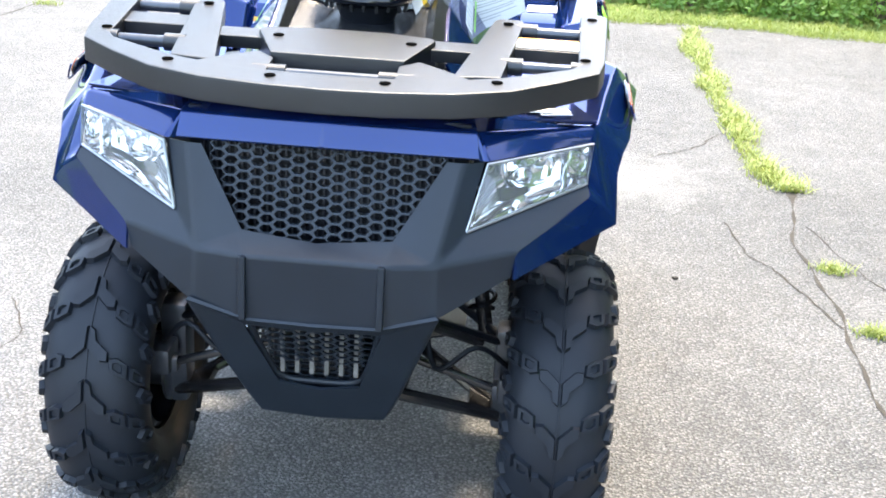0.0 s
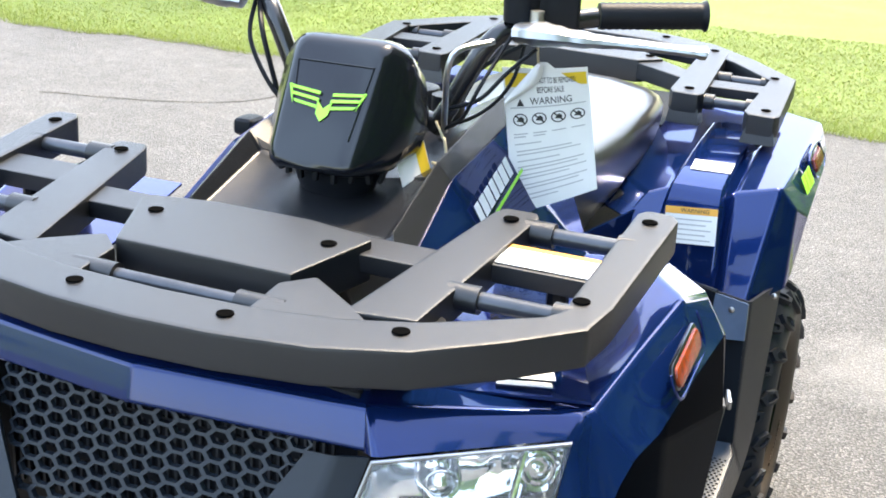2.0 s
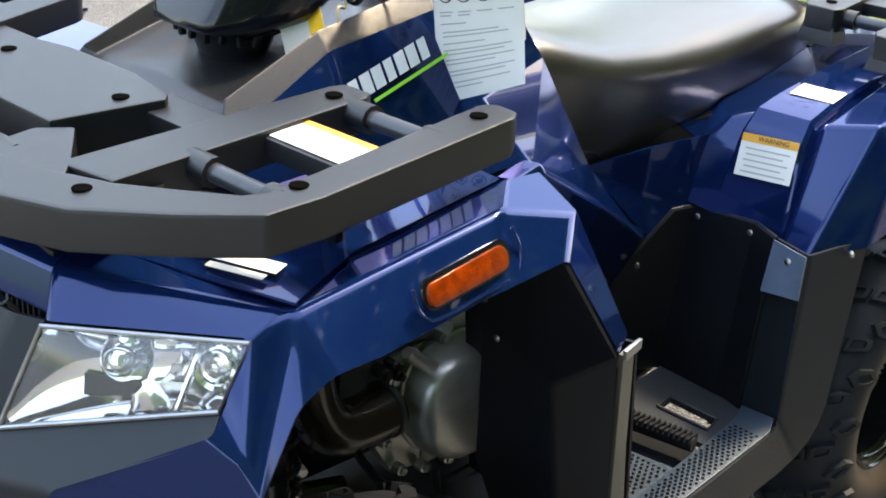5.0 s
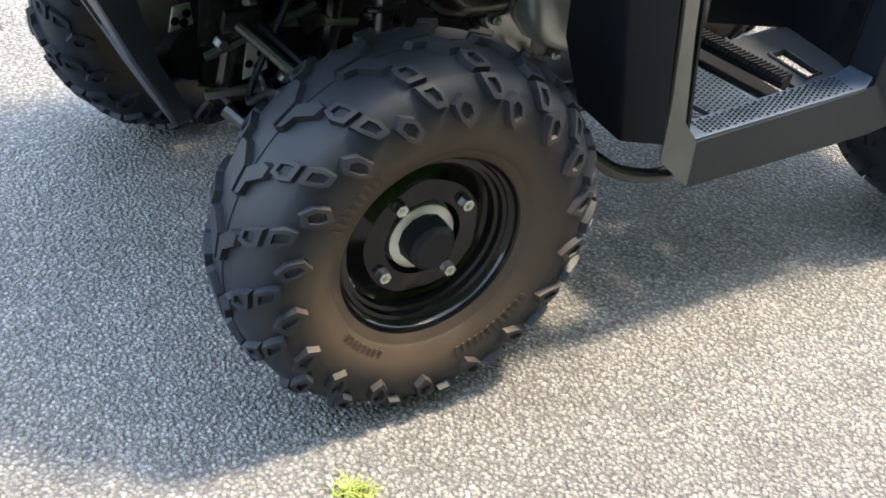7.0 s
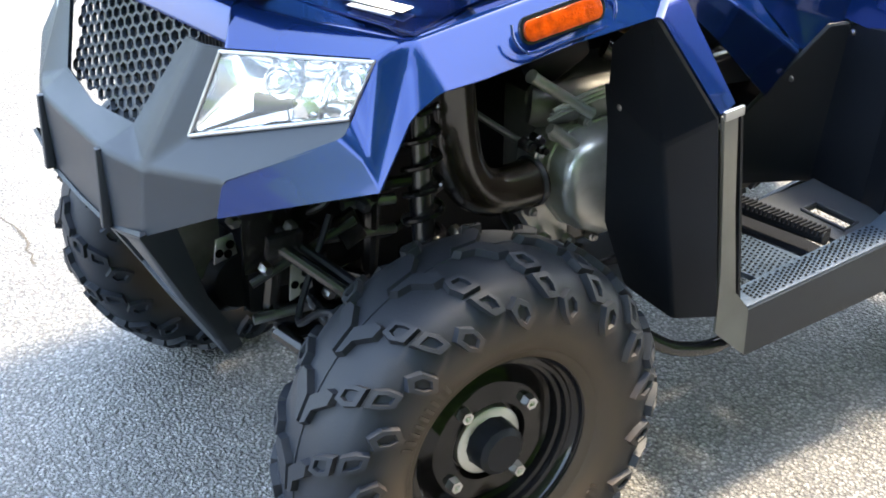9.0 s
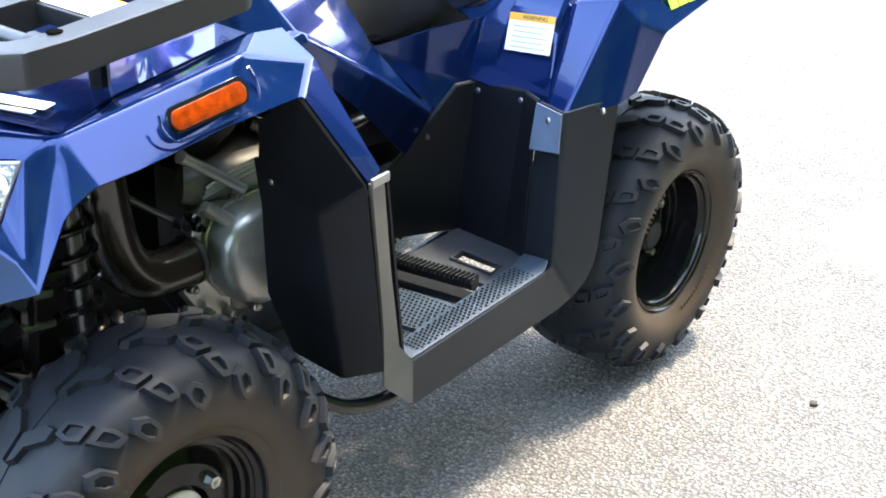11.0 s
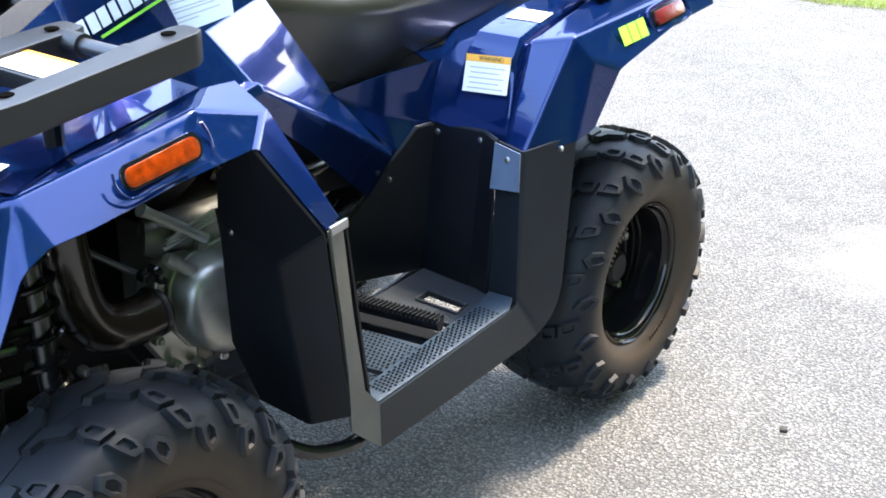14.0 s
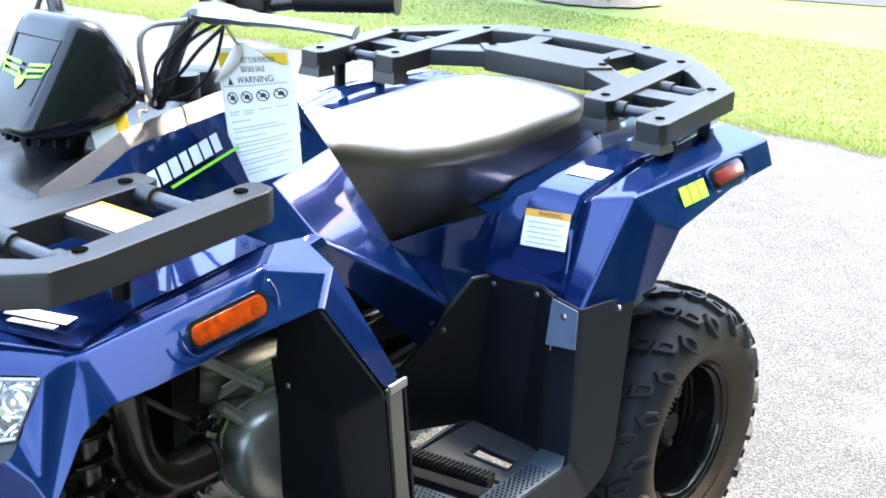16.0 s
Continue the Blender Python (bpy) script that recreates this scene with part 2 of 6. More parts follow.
def asphalt_material():
    m = bpy.data.materials.new("worn_chip_asphalt")
    m.use_nodes = True
    n, l = m.node_tree.nodes, m.node_tree.links
    b = n["Principled BSDF"]
    tc = n.new("ShaderNodeTexCoord")
    def vor(scale, feature='F1'):
        v = n.new("ShaderNodeTexVoronoi")
        v.feature = feature
        v.inputs["Scale"].default_value = scale
        l.new(tc.outputs["Object"], v.inputs["Vector"])
        return v
    def noise_tex(scale, detail=5):
        v = n.new("ShaderNodeTexNoise")
        v.inputs["Scale"].default_value, v.inputs["Detail"].default_value = scale, detail
        l.new(tc.outputs["Object"], v.inputs["Vector"])
        return v
    # the chips are pushed about a little, so that they lie in no even net
    warp, wadd = noise_tex(70, 2), n.new("ShaderNodeVectorMath")
    wadd.operation = 'MULTIPLY_ADD'
    wadd.inputs[1].default_value = (0.006, 0.006, 0.006)
    l.new(warp.outputs["Color"], wadd.inputs[0])
    l.new(tc.outputs["Object"], wadd.inputs[2])
    v1, v2 = vor(150), vor(310)
    for v in (v1, v2):
        l.new(wadd.outputs[0], v.inputs["Vector"])
    big, mid = noise_tex(0.9, 6), noise_tex(9, 5)
    # every chip has a grey of its own
    sep = n.new("ShaderNodeSeparateColor")
    l.new(v1.outputs["Color"], sep.inputs[0])
    ramp = n.new("ShaderNodeValToRGB")
    el = ramp.color_ramp.elements
    el[0].position, el[0].color = 0.0, (0.142, 0.140, 0.137, 1)
    el[1].position, el[1].color = 1.0, (0.332, 0.324, 0.31, 1)
    for p, c in ((0.3, (0.182, 0.179, 0.173, 1)), (0.62, (0.216, 0.212, 0.204, 1)), (0.85, (0.256, 0.25, 0.24, 1))):
        e = el.new(p)
        e.color = c
    l.new(sep.outputs[0], ramp.inputs[0])
    # dark binder between the chips
    mr = n.new("ShaderNodeMapRange")
    mr.inputs["From Min"].default_value, mr.inputs["From Max"].default_value = 0.40, 0.62
    l.new(v1.outputs["Distance"], mr.inputs["Value"])
    mx = n.new("ShaderNodeMix")
    mx.data_type = 'RGBA'
    l.new(mr.outputs[0], mx.inputs["Factor"])
    l.new(ramp.outputs[0], mx.inputs["A"])
    mx.inputs["B"].default_value = (0.098, 0.096, 0.094, 1)
    # broad stains
    st = n.new("ShaderNodeMapRange")
    st.inputs["From Min"].default_value, st.inputs["From Max"].default_value = 0.35, 0.7
    st.inputs["To Min"].default_value, st.inputs["To Max"].default_value = 0.8, 1.12
    l.new(big.outputs["Fac"], st.inputs["Value"])
    st2 = n.new("ShaderNodeMapRange")
    st2.inputs["To Min"].default_value, st2.inputs["To Max"].default_value = 0.66, 1.30
    l.new(mid.outputs["Fac"], st2.inputs["Value"])
    mu = n.new("ShaderNodeMath")
    mu.operation = 'MULTIPLY'
    l.new(st.outputs[0], mu.inputs[0])
    l.new(st2.outputs[0], mu.inputs[1])
    m2 = n.new("ShaderNodeMix")
    m2.data_type, m2.blend_type = 'RGBA', 'MULTIPLY'
    m2.inputs["Factor"].default_value = 1.0
    l.new(mx.outputs["Result"], m2.inputs["A"])
    l.new(mu.outputs[0], m2.inputs["B"])
    # a pale dusty spot on the lot
    near, wob, dust, m3 = n.new("ShaderNodeVectorMath"), n.new("ShaderNodeMath"), n.new("ShaderNodeMapRange"), n.new("ShaderNodeMix")
    near.operation, wob.operation, m3.data_type = 'DISTANCE', 'MULTIPLY_ADD', 'RGBA'
    near.inputs[1].default_value = (0.68, 2.10, 0.0)
    l.new(tc.outputs["Object"], near.inputs[0])
    l.new(mid.outputs["Fac"], wob.inputs[0])
    wob.inputs[1].default_value = -0.30
    l.new(near.outputs["Value"], wob.inputs[2])
    dust.inputs["From Min"].default_value, dust.inputs["From Max"].default_value = 0.16, -0.02
    dust.inputs["To Max"].default_value = 0.34
    l.new(wob.outputs[0], dust.inputs["Value"])
    l.new(dust.outputs[0], m3.inputs["Factor"])
    l.new(m2.outputs["Result"], m3.inputs["A"])
    m3.inputs["B"].default_value = (0.36, 0.352, 0.335, 1)
    l.new(m3.outputs["Result"], b.inputs["Base Color"])
    b.inputs["Roughness"].default_value = 0.75
    # relief: chips of two sizes
    a = n.new("ShaderNodeMath")
    a.operation = 'MULTIPLY_ADD'
    l.new(v2.outputs["Distance"], a.inputs[0])
    a.inputs[1].default_value = 0.45
    l.new(v1.outputs["Distance"], a.inputs[2])
    inv = n.new("ShaderNodeMath")
    inv.operation = 'MULTIPLY'
    inv.inputs[1].default_value = -1.0
    l.new(a.outputs[0], inv.inputs[0])
    bp = n.new("ShaderNodeBump")
    bp.inputs["Strength"].default_value, bp.inputs["Distance"].default_value = 1.0, 0.0088
    l.new(inv.outputs[0], bp.inputs["Height"])
    l.new(bp.outputs["Normal"], b.inputs["Normal"])
    return m


ASPHALT = asphalt_material()


def leafy(name, c1, c2, scale=3.0, translucent=0.35):
    m = bpy.data.materials.new(name)
    m.use_nodes = True
    n, l = m.node_tree.nodes, m.node_tree.links
    b = n["Principled BSDF"]
    geo, ob = n.new("ShaderNodeNewGeometry"), n.new("ShaderNodeTexCoord")
    nz = n.new("ShaderNodeTexNoise")
    nz.inputs["Scale"].default_value, nz.inputs["Detail"].default_value = scale, 4
    l.new(ob.outputs["Object"], nz.inputs["Vector"])
    av = n.new("ShaderNodeMath")
    av.operation = 'MULTIPLY_ADD'
    av.inputs[1].default_value = 0.5
    l.new(geo.outputs["Random Per Island"], av.inputs[0])
    hf = n.new("ShaderNodeMath")
    hf.operation = 'MULTIPLY'
    hf.inputs[1].default_value = 0.5
    l.new(nz.outputs["Fac"], hf.inputs[0])
    l.new(hf.outputs[0], av.inputs[2])
    mx = n.new("ShaderNodeMix")
    mx.data_type = 'RGBA'
    mx.inputs["A"].default_value, mx.inputs["B"].default_value = (*c1, 1), (*c2, 1)
    l.new(av.outputs[0], mx.inputs["Factor"])
    l.new(mx.outputs["Result"], b.inputs["Base Color"])
    b.inputs["Roughness"].default_value = 0.5
    tl, sh = n.new("ShaderNodeBsdfTranslucent"), n.new("ShaderNodeMixShader")
    sh.inputs[0].default_value = translucent
    l.new(mx.outputs["Result"], tl.inputs["Color"])
    l.new(b.outputs[0], sh.inputs[1])
    l.new(tl.outputs[0], sh.inputs[2])
    l.new(sh.outputs[0], n["Material Output"].inputs[0])
    return m


GRASS = leafy("lawn_grass", (0.185, 0.25, 0.052), (0.225, 0.278, 0.066), 1.2, 0.45)
TUFT = leafy("crack_grass", (0.2, 0.27, 0.05), (0.36, 0.4, 0.13), 6.0)
LEAF = leafy("bush_leaf", (0.07, 0.17, 0.03), (0.24, 0.40, 0.08), 4.0)
WEED = leafy("tall_weed_blade", (0.12, 0.24, 0.03), (0.30, 0.45, 0.10), 3.0)
LAWN = material("lawn_soil_and_grass", (0.135, 0.195, 0.042), rough=0.9, grain=0.8, grain_scale=90, vary=0.3, vary_scale=1.6, bump_distance=0.012)
BARK = material("tree_bark", (0.13, 0.1, 0.075), rough=0.9, grain=1.0, grain_scale=30, vary=0.5, vary_scale=12, bump_distance=0.01)
MULCH = material("brown_mulch", (0.15, 0.125, 0.10), rough=0.95, grain=1.0, grain_scale=50, vary=0.6, vary_scale=20, bump_distance=0.02)
ROAD = material("far_grey_drive", (0.085, 0.085, 0.092), rough=0.95, spec=0.08, grain=0.6, grain_scale=90, vary=0.2, vary_scale=1.0)
CRACKM = material("crack_soil", (0.035, 0.03, 0.024), rough=0.95, grain=1.0, grain_scale=150, vary=0.5, vary_scale=30)

# ---- mesh helpers ----
MOULDED = (BLUE, GREY, HOODM, RACK, BLACK, STEP, STRUT)   # panels with flat faces and soft creases


def finish(bm, name, material_, angle=35):
    me = bpy.data.meshes.new(name)
    bmesh.ops.recalc_face_normals(bm, faces=bm.faces)
    for f in bm.faces:
        f.smooth = True
    bm.to_mesh(me)
    bm.free()
    me.set_sharp_from_angle(angle=radians(angle))
    me.materials.append(material_)
    return me


def part(name, bm, material_, parent, label="", angle=35):
    """One mesh object under a thing or a part."""
    ob = new(name, finish(bm, name, material_, angle))
    ob.parent = parent
    if label:
        ob["label"] = label
    if material_ in MOULDED:
        ob.modifiers.new("even_faces", 'WEIGHTED_NORMAL').keep_sharp = True
    return ob


def thing(name, label, category, group="", at=(0, 0, 0)):
    ob = new(name)
    ob.empty_display_size = 0.1
    ob.location = at
    return tagged(ob, label, category, group)


def poly(verts, faces):
    bm = bmesh.new()
    vs = [bm.verts.new(v) for v in verts]
    for f in faces:
        bm.faces.new([vs[i] for i in f])
    return bm


def flip_x(bm):
    other = bm.copy()
    for v in other.verts:
        v.co.x = -v.co.x
    bmesh.ops.reverse_faces(other, faces=other.faces)
    return other


def pair(name, bm, material_, parent, label="", angle=35):
    """The part on both sides of the machine."""
    other = flip_x(bm)
    return part(name, bm, material_, parent, label, angle), part(name, other, material_, parent, label, angle)


def soften(bm, width=0.004, segments=2, least=20):
    edges = [e for e in bm.edges if len(e.link_faces) == 2 and e.calc_face_angle(0) > radians(least)]
    if edges:
        bmesh.ops.bevel(bm, geom=edges, offset=width, segments=segments, profile=0.6, affect='EDGES', clamp_overlap=True)
    return bm


def shell(bm, thick=0.004, width=0.006, segments=3, least=8, both=False):
    """A moulded panel: soft creases, then thickness."""
    bmesh.ops.recalc_face_normals(bm, faces=bm.faces)
    if width:
        soften(bm, width, segments, least)
    bmesh.ops.solidify(bm, geom=list(bm.faces), thickness=thick)
    return bm


def plate(verts, faces, thick, width=0.0):
    """A plate whose given faces are its top; thick downwards."""
    bm = poly(verts, faces)
    ext = bmesh.ops.extrude_face_region(bm, geom=list(bm.faces))
    for v in ext["geom"]:
        if isinstance(v, bmesh.types.BMVert):
            v.co.z -= thick
    bmesh.ops.recalc_face_normals(bm, faces=bm.faces)
    return soften(bm, width, 2, 25) if width else bm


def symmetric(verts, faces):
    """Verts and faces of the left half, with the right half added; verts on x = 0 are shared."""
    index, vs = {}, list(verts)
    for i, v in enumerate(verts):
        if abs(v[0]) < 1e-6:
            index[i] = i
        else:
            index[i] = len(vs)
            vs.append((-v[0], v[1], v[2]))
    return vs, list(faces) + [tuple(index[i] for i in reversed(f)) for f in faces]


def slab(outline, thick, width=0.004, holes=(), slope=None):
    """A plate with this outline (x, y), top at z = 0 (or slope(x, y)), thick downwards."""
    bm = bmesh.new()
    top = [bm.verts.new((x, y, 0)) for x, y in outline]
    f = bm.faces.new(top)
    ext = bmesh.ops.extrude_face_region(bm, geom=[f])
    for v in ext["geom"]:
        if isinstance(v, bmesh.types.BMVert):
            v.co.z = -thick
    bmesh.ops.recalc_face_normals(bm, faces=bm.faces)
    if width:
        soften(bm, width, 2, 30)
    if slope:
        for v in bm.verts:
            v.co.z += slope(v.co.x, v.co.y)
    return bm


def box(size, at=(0, 0, 0), width=0.003, rot=None, segments=2):
    bm = bmesh.new()
    bmesh.ops.create_cube(bm, size=1)
    bmesh.ops.scale(bm, vec=size, verts=bm.verts)
    if width:
        soften(bm, width, segments, 30)
    m = Matrix.Translation(at)
    if rot is not None:
        m = m @ rot
    bmesh.ops.transform(bm, matrix=m, verts=bm.verts)
    return bm


def merge(*bms):
    out = bmesh.new()
    for b in bms:
        me = bpy.data.meshes.new("tmp")
        b.to_mesh(me)
        b.free()
        out.from_mesh(me)
        bpy.data.meshes.remove(me)
    return out


def curve_points(pts, steps=6):
    """A smooth way through the points (Catmull-Rom)."""
    p = [Vector(q) for q in pts]
    if len(p) < 3:
        return p
    ext = [2 * p[0] - p[1]] + p + [2 * p[-1] - p[-2]]
    out = []
    for i in range(1, len(ext) - 2):
        a, b, c, d = ext[i - 1:i + 3]
        for k in range(steps):
            t = k / steps
            out.append(0.5 * ((2 * b) + (c - a) * t + (2 * a - 5 * b + 4 * c - d) * t * t + (3 * b - a - 3 * c + d) * t ** 3))
    out.append(p[-1])
    return out


def tube(pts, radius, sides=10, smooth_steps=0, radii=None):
    pts = curve_points(pts, smooth_steps) if smooth_steps else [Vector(q) for q in pts]
    n = len(pts)
    bm = bmesh.new()
    rings, normal = [], None
    for i, p in enumerate(pts):
        d = (pts[min(i + 1, n - 1)] - pts[max(i - 1, 0)]).normalized()
        if normal is None:
            normal = d.orthogonal().normalized()
        else:
            normal = (normal - d * normal.dot(d)).normalized()
        bi = d.cross(normal)
        r = radius if radii is None else radii[min(int(i * len(radii) / n), len(radii) - 1)]
        rings.append([bm.verts.new(p + (normal * math.cos(2 * math.pi * k / sides) + bi * math.sin(2 * math.pi * k / sides)) * r) for k in range(sides)])
    for a, b in zip(rings, rings[1:]):
        for k in range(sides):
            bm.faces.new((a[k], a[(k + 1) % sides], b[(k + 1) % sides], b[k]))
    bm.faces.new(rings[0][::-1])
    bm.faces.new(rings[-1])
    return bm


def lathe(profile, sides=48, closed=False):
    """Turns (x, r) points about the x axis."""
    bm = bmesh.new()
    rings = []
    for x, r in profile:
        if r < 1e-5:
            rings.append([bm.verts.new((x, 0, 0))] * sides)
        else:
            rings.append([bm.verts.new((x, r * math.cos(2 * math.pi * k / sides), r * math.sin(2 * math.pi * k / sides))) for k in range(sides)])
    seq = list(zip(rings, rings[1:])) + ([(rings[-1], rings[0])] if closed else [])
    for a, b in seq:
        for k in range(sides):
            q = []
            for v in (a[k], a[(k + 1) % sides], b[(k + 1) % sides], b[k]):
                if v not in q:
                    q.append(v)
            if len(q) > 2:
                bm.faces.new(q)
    return bm


def loft(rings, cap=True):
    bm = bmesh.new()
    rs = [[bm.verts.new(v) for v in r] for r in rings]
    n = len(rs[0])
    for a, b in zip(rs, rs[1:]):
        for k in range(n):
            bm.faces.new((a[k], a[(k + 1) % n], b[(k + 1) % n], b[k]))
    if cap:
        bm.faces.new(rs[0][::-1])
        bm.faces.new(rs[-1])
    return bm


def moved(bm, m):
    bmesh.ops.transform(bm, matrix=m, verts=bm.verts)
    return bm


def panel_frame(origin, right, up):
    """A frame on a flat face: x to the right, y up, z out of it."""
    r = Vector(right).normalized()
    u = Vector(up)
    u = (u - r * u.dot(r)).normalized()
    n = r.cross(u)
    m = Matrix((r, u, n)).transposed().to_4x4()
    m.translation = Vector(origin)
    return m


def sheet(w, h, thick=0.0008, at=(0, 0), z=0.0):
    return moved(box((w, h, thick), (at[0], at[1], z + thick / 2), 0), Matrix())


def letters(text, size, m, material_, parent, name="lettering", depth=0.0004, width=None):
    cu = bpy.data.curves.new(name, 'FONT')
    cu.body, cu.size, cu.extrude, cu.align_x, cu.align_y = text, size, depth, 'CENTER', 'CENTER'
    tmp = bpy.data.objects.new("tmp_text", cu)
    scene.collection.objects.link(tmp)
    me = bpy.data.meshes.new_from_object(tmp.evaluated_get(bpy.context.evaluated_depsgraph_get()))
    bpy.data.objects.remove(tmp)
    if width:
        xs = [v.co.x for v in me.vertices]
        k = width / (max(xs) - min(xs))
        for v in me.vertices:
            v.co.x *= k
    me.transform(m)
    me.materials.clear()
    me.materials.append(material_)
    ob = new(name, me)
    ob.parent = parent
    return ob

# ---- the quad bike ----
bike = thing("quad_bike", "glossy dark blue quad bike with charcoal racks parked on asphalt", "quad bike")


# -- wheels --
def tyre_profile(half, R, bead):
    """Lateral offset and radius from the crown to the bead."""
    pts = [(0, R), (0.28 * half, R * 0.996), (0.52 * half, R * 0.982), (0.74 * half, R * 0.948), (0.9 * half, R * 0.89), (0.985 * half, R * 0.81),
           (half, R * 0.73), (0.965 * half, R * 0.65), (0.86 * half, bead * 1.07), (0.74 * half, bead * 1.01)]
    return [(p.x, p.y) for p in curve_points([(a, b, 0) for a, b in pts], 3)]


def along(profile, s):
    """The point and normal of the profile at arc length s from the crown."""
    sign, s = (1, s) if s >= 0 else (-1, -s)
    for (x0, r0), (x1, r1) in zip(profile, profile[1:]):
        d = math.hypot(x1 - x0, r1 - r0)
        if s <= d or (x1, r1) == profile[-1]:
            t = s / d
            nx, nr = -(r1 - r0) / d, (x1 - x0) / d
            return sign * (x0 + (x1 - x0) * t), r0 + (r1 - r0) * t, sign * nx, nr
        s -= d


def lug(profile, outline, height, taper=0.82, dimple=True):
    """A tread block on the tyre; outline in arc length across and along."""
    R = profile[0][1]
    ca, cb = sum(a for a, b in outline) / len(outline), sum(b for a, b in outline) / len(outline)

    def put(a, b, h):
        x, r, nx, nr = along(profile, a)
        x, r, ang = x + nx * h, r + nr * h, b / R
        return (x, r * math.sin(ang), r * math.cos(ang))
    n = len(outline)
    rings = [[put(a, b, -0.003) for a, b in outline]]
    top = [(ca + (a - ca) * taper, cb + (b - cb) * taper) for a, b in outline]
    rings.append([put(a, b, height) for a, b in top])
    if dimple:
        inner = [(ca + (a - ca) * 0.5, cb + (b - cb) * 0.5) for a, b in outline]
        rings.append([put(a, b, height) for a, b in inner])
        inner = [(ca + (a - ca) * 0.42, cb + (b - cb) * 0.42) for a, b in outline]
        rings.append([put(a, b, height * 0.45) for a, b in inner])
    return loft(rings)


def ring_wheel(half, R, bead, disc_x, lip_x, pitches, wide, rear):
    """A wheel with its axle on x and its outer face towards +x."""
    prof = tyre_profile(half, R, bead)
    hub_r = 0.095
    disc = lathe([(disc_x - 0.012, 0.0), (disc_x - 0.012, 0.05), (disc_x + 0.004, 0.055), (disc_x + 0.004, hub_r - 0.012), (disc_x - 0.004, hub_r - 0.004),
                  (disc_x - 0.01, hub_r + 0.006), (disc_x - 0.006, bead * 0.77)], 48)
    for v in disc.verts:                      # pressed pockets between the bolts
        r, a = math.hypot(v.co.y, v.co.z), math.atan2(v.co.z, v.co.y)
        if r > 0.07:
            v.co.x -= 0.004 * max(0, math.cos(4 * a))
    wheel = part("wheel", disc, RIM, bike, "gloss black pressed steel wheel")
    q = bead
    rim_prof = [(disc_x - 0.006, q * 0.77), (disc_x + 0.003, q * 0.79), (disc_x + 0.005, q * 0.825), (disc_x + 0.013, q * 0.84), (disc_x + 0.015, q * 0.875), (lip_x - 0.018, q * 0.895), (lip_x - 0.016, q * 0.915), (lip_x - 0.012, q * 0.945), (lip_x - 0.006, q * 0.955), (lip_x - 0.002, q * 1.0),
                (lip_x + 0.003, q * 1.02), (lip_x + 0.001, q * 1.035), (lip_x - 0.008, q * 1.02), (lip_x - 0.016, q * 0.99), (-0.06, q * 0.95), (-0.065, q * 0.86)]
    part("rim", lathe(rim_prof, 64, True), RIM, wheel)
    left = [(x, r) for x, r in reversed(prof)]
    tyre_pts = left + [(-x, r) for x, r in prof[1:]] + [(-prof[-1][0] + 0.012, prof[-1][1] + 0.004)] + [(-x * 0.9, r - 0.012) for x, r in reversed(prof[:-2])] + [(x * 0.9, r - 0.012) for x, r in prof[1:-2]] + [(prof[-1][0] - 0.012, prof[-1][1] + 0.004)]
    part("tyre", lathe(tyre_pts, 96, True), TYRE, wheel, "blue-tinted black rubber tyre with brown dust on the sidewall")
    seam = lathe([(-0.0025, R - 0.002), (-0.0015, R + 0.0015), (0.0015, R + 0.0015), (0.0025, R - 0.002)], 96, True)
    part("tread_seam", seam, TYRE, wheel)
    k = 1.0 + (wide - 1.0) * 0.55
    # tread: a forked block on the seam, slanted twin blocks beside it, long hexagons on the shoulder
    fork = [(0.0005, -0.036), (0.010, -0.029), (0.014, -0.010), (0.037, 0.010), (0.037, 0.027), (0.024, 0.027), (0.004, 0.008), (0.0005, 0.004)]
    twin_in = [(0.036, -0.027), (0.050, -0.029), (0.0655, -0.019), (0.0655, 0.008), (0.053, 0.004), (0.037, -0.006)]
    twin_out = [(0.0668, -0.018), (0.082, -0.010), (0.098, 0.004), (0.098, 0.025), (0.082, 0.021), (0.0668, 0.009)]
    shoulder = [(0.084, -0.010), (0.096, -0.025), (0.118, -0.014), (0.131, 0.006), (0.116, 0.021), (0.095, 0.010)]
    meshes = []
    for sgn in (1, -1):
        for shape, off, h, dim in ((fork, 0.0, 0.010, False), (twin_in, 0.5, 0.010, True), (twin_out, 0.5, 0.010, True), (shoulder, 0.08, 0.009, True)):
            bm = lug(prof, [(sgn * a * k, b) for a, b in shape], h, 0.84, dim)
            meshes.append((finish(bm, "tread_block", TYRE, 30), off))
    for me, off in meshes:
        for i in range(pitches):
            ob = new("tread_block", me)
            ob.parent = wheel
            ob.rotation_euler = (-2 * math.pi * (i + off) / pitches, 0, 0)
    # moulded writing on the sidewall: plain raised bars
    for a0, count, s in ((0.6, 9, 0.158), (3.4, 12, 0.158), (2.2, 8, 0.175)):
        for i in range(count):
            a = a0 + i * 0.062
            x, r, nx, nr = along(prof, s * (wide if rear else 1.0) * 0.92)
            bar = moved(box((0.0022, 0.0045, 0.016), (0, 0, 0), 0), Matrix.Rotation(a, 4, 'X') @ Matrix.Translation((x + 0.0008, 0, r)))
            part("moulded_mark", bar, TYRE, wheel)
    nuts = lathe([(-0.004, 0.0), (-0.004, 0.010), (0.004, 0.010), (0.008, 0.0085), (0.012, 0.0085), (0.012, 0.005), (0.008, 0.0)], 6)
    nut_me = finish(nuts, "lug_nut", SCREW, 30)
    for i in range(4):
        a = math.radians(36 + 90 * i)
        ob = new("lug_nut", nut_me)
        ob.parent = wheel
        ob["label"] = "zinc wheel nut"
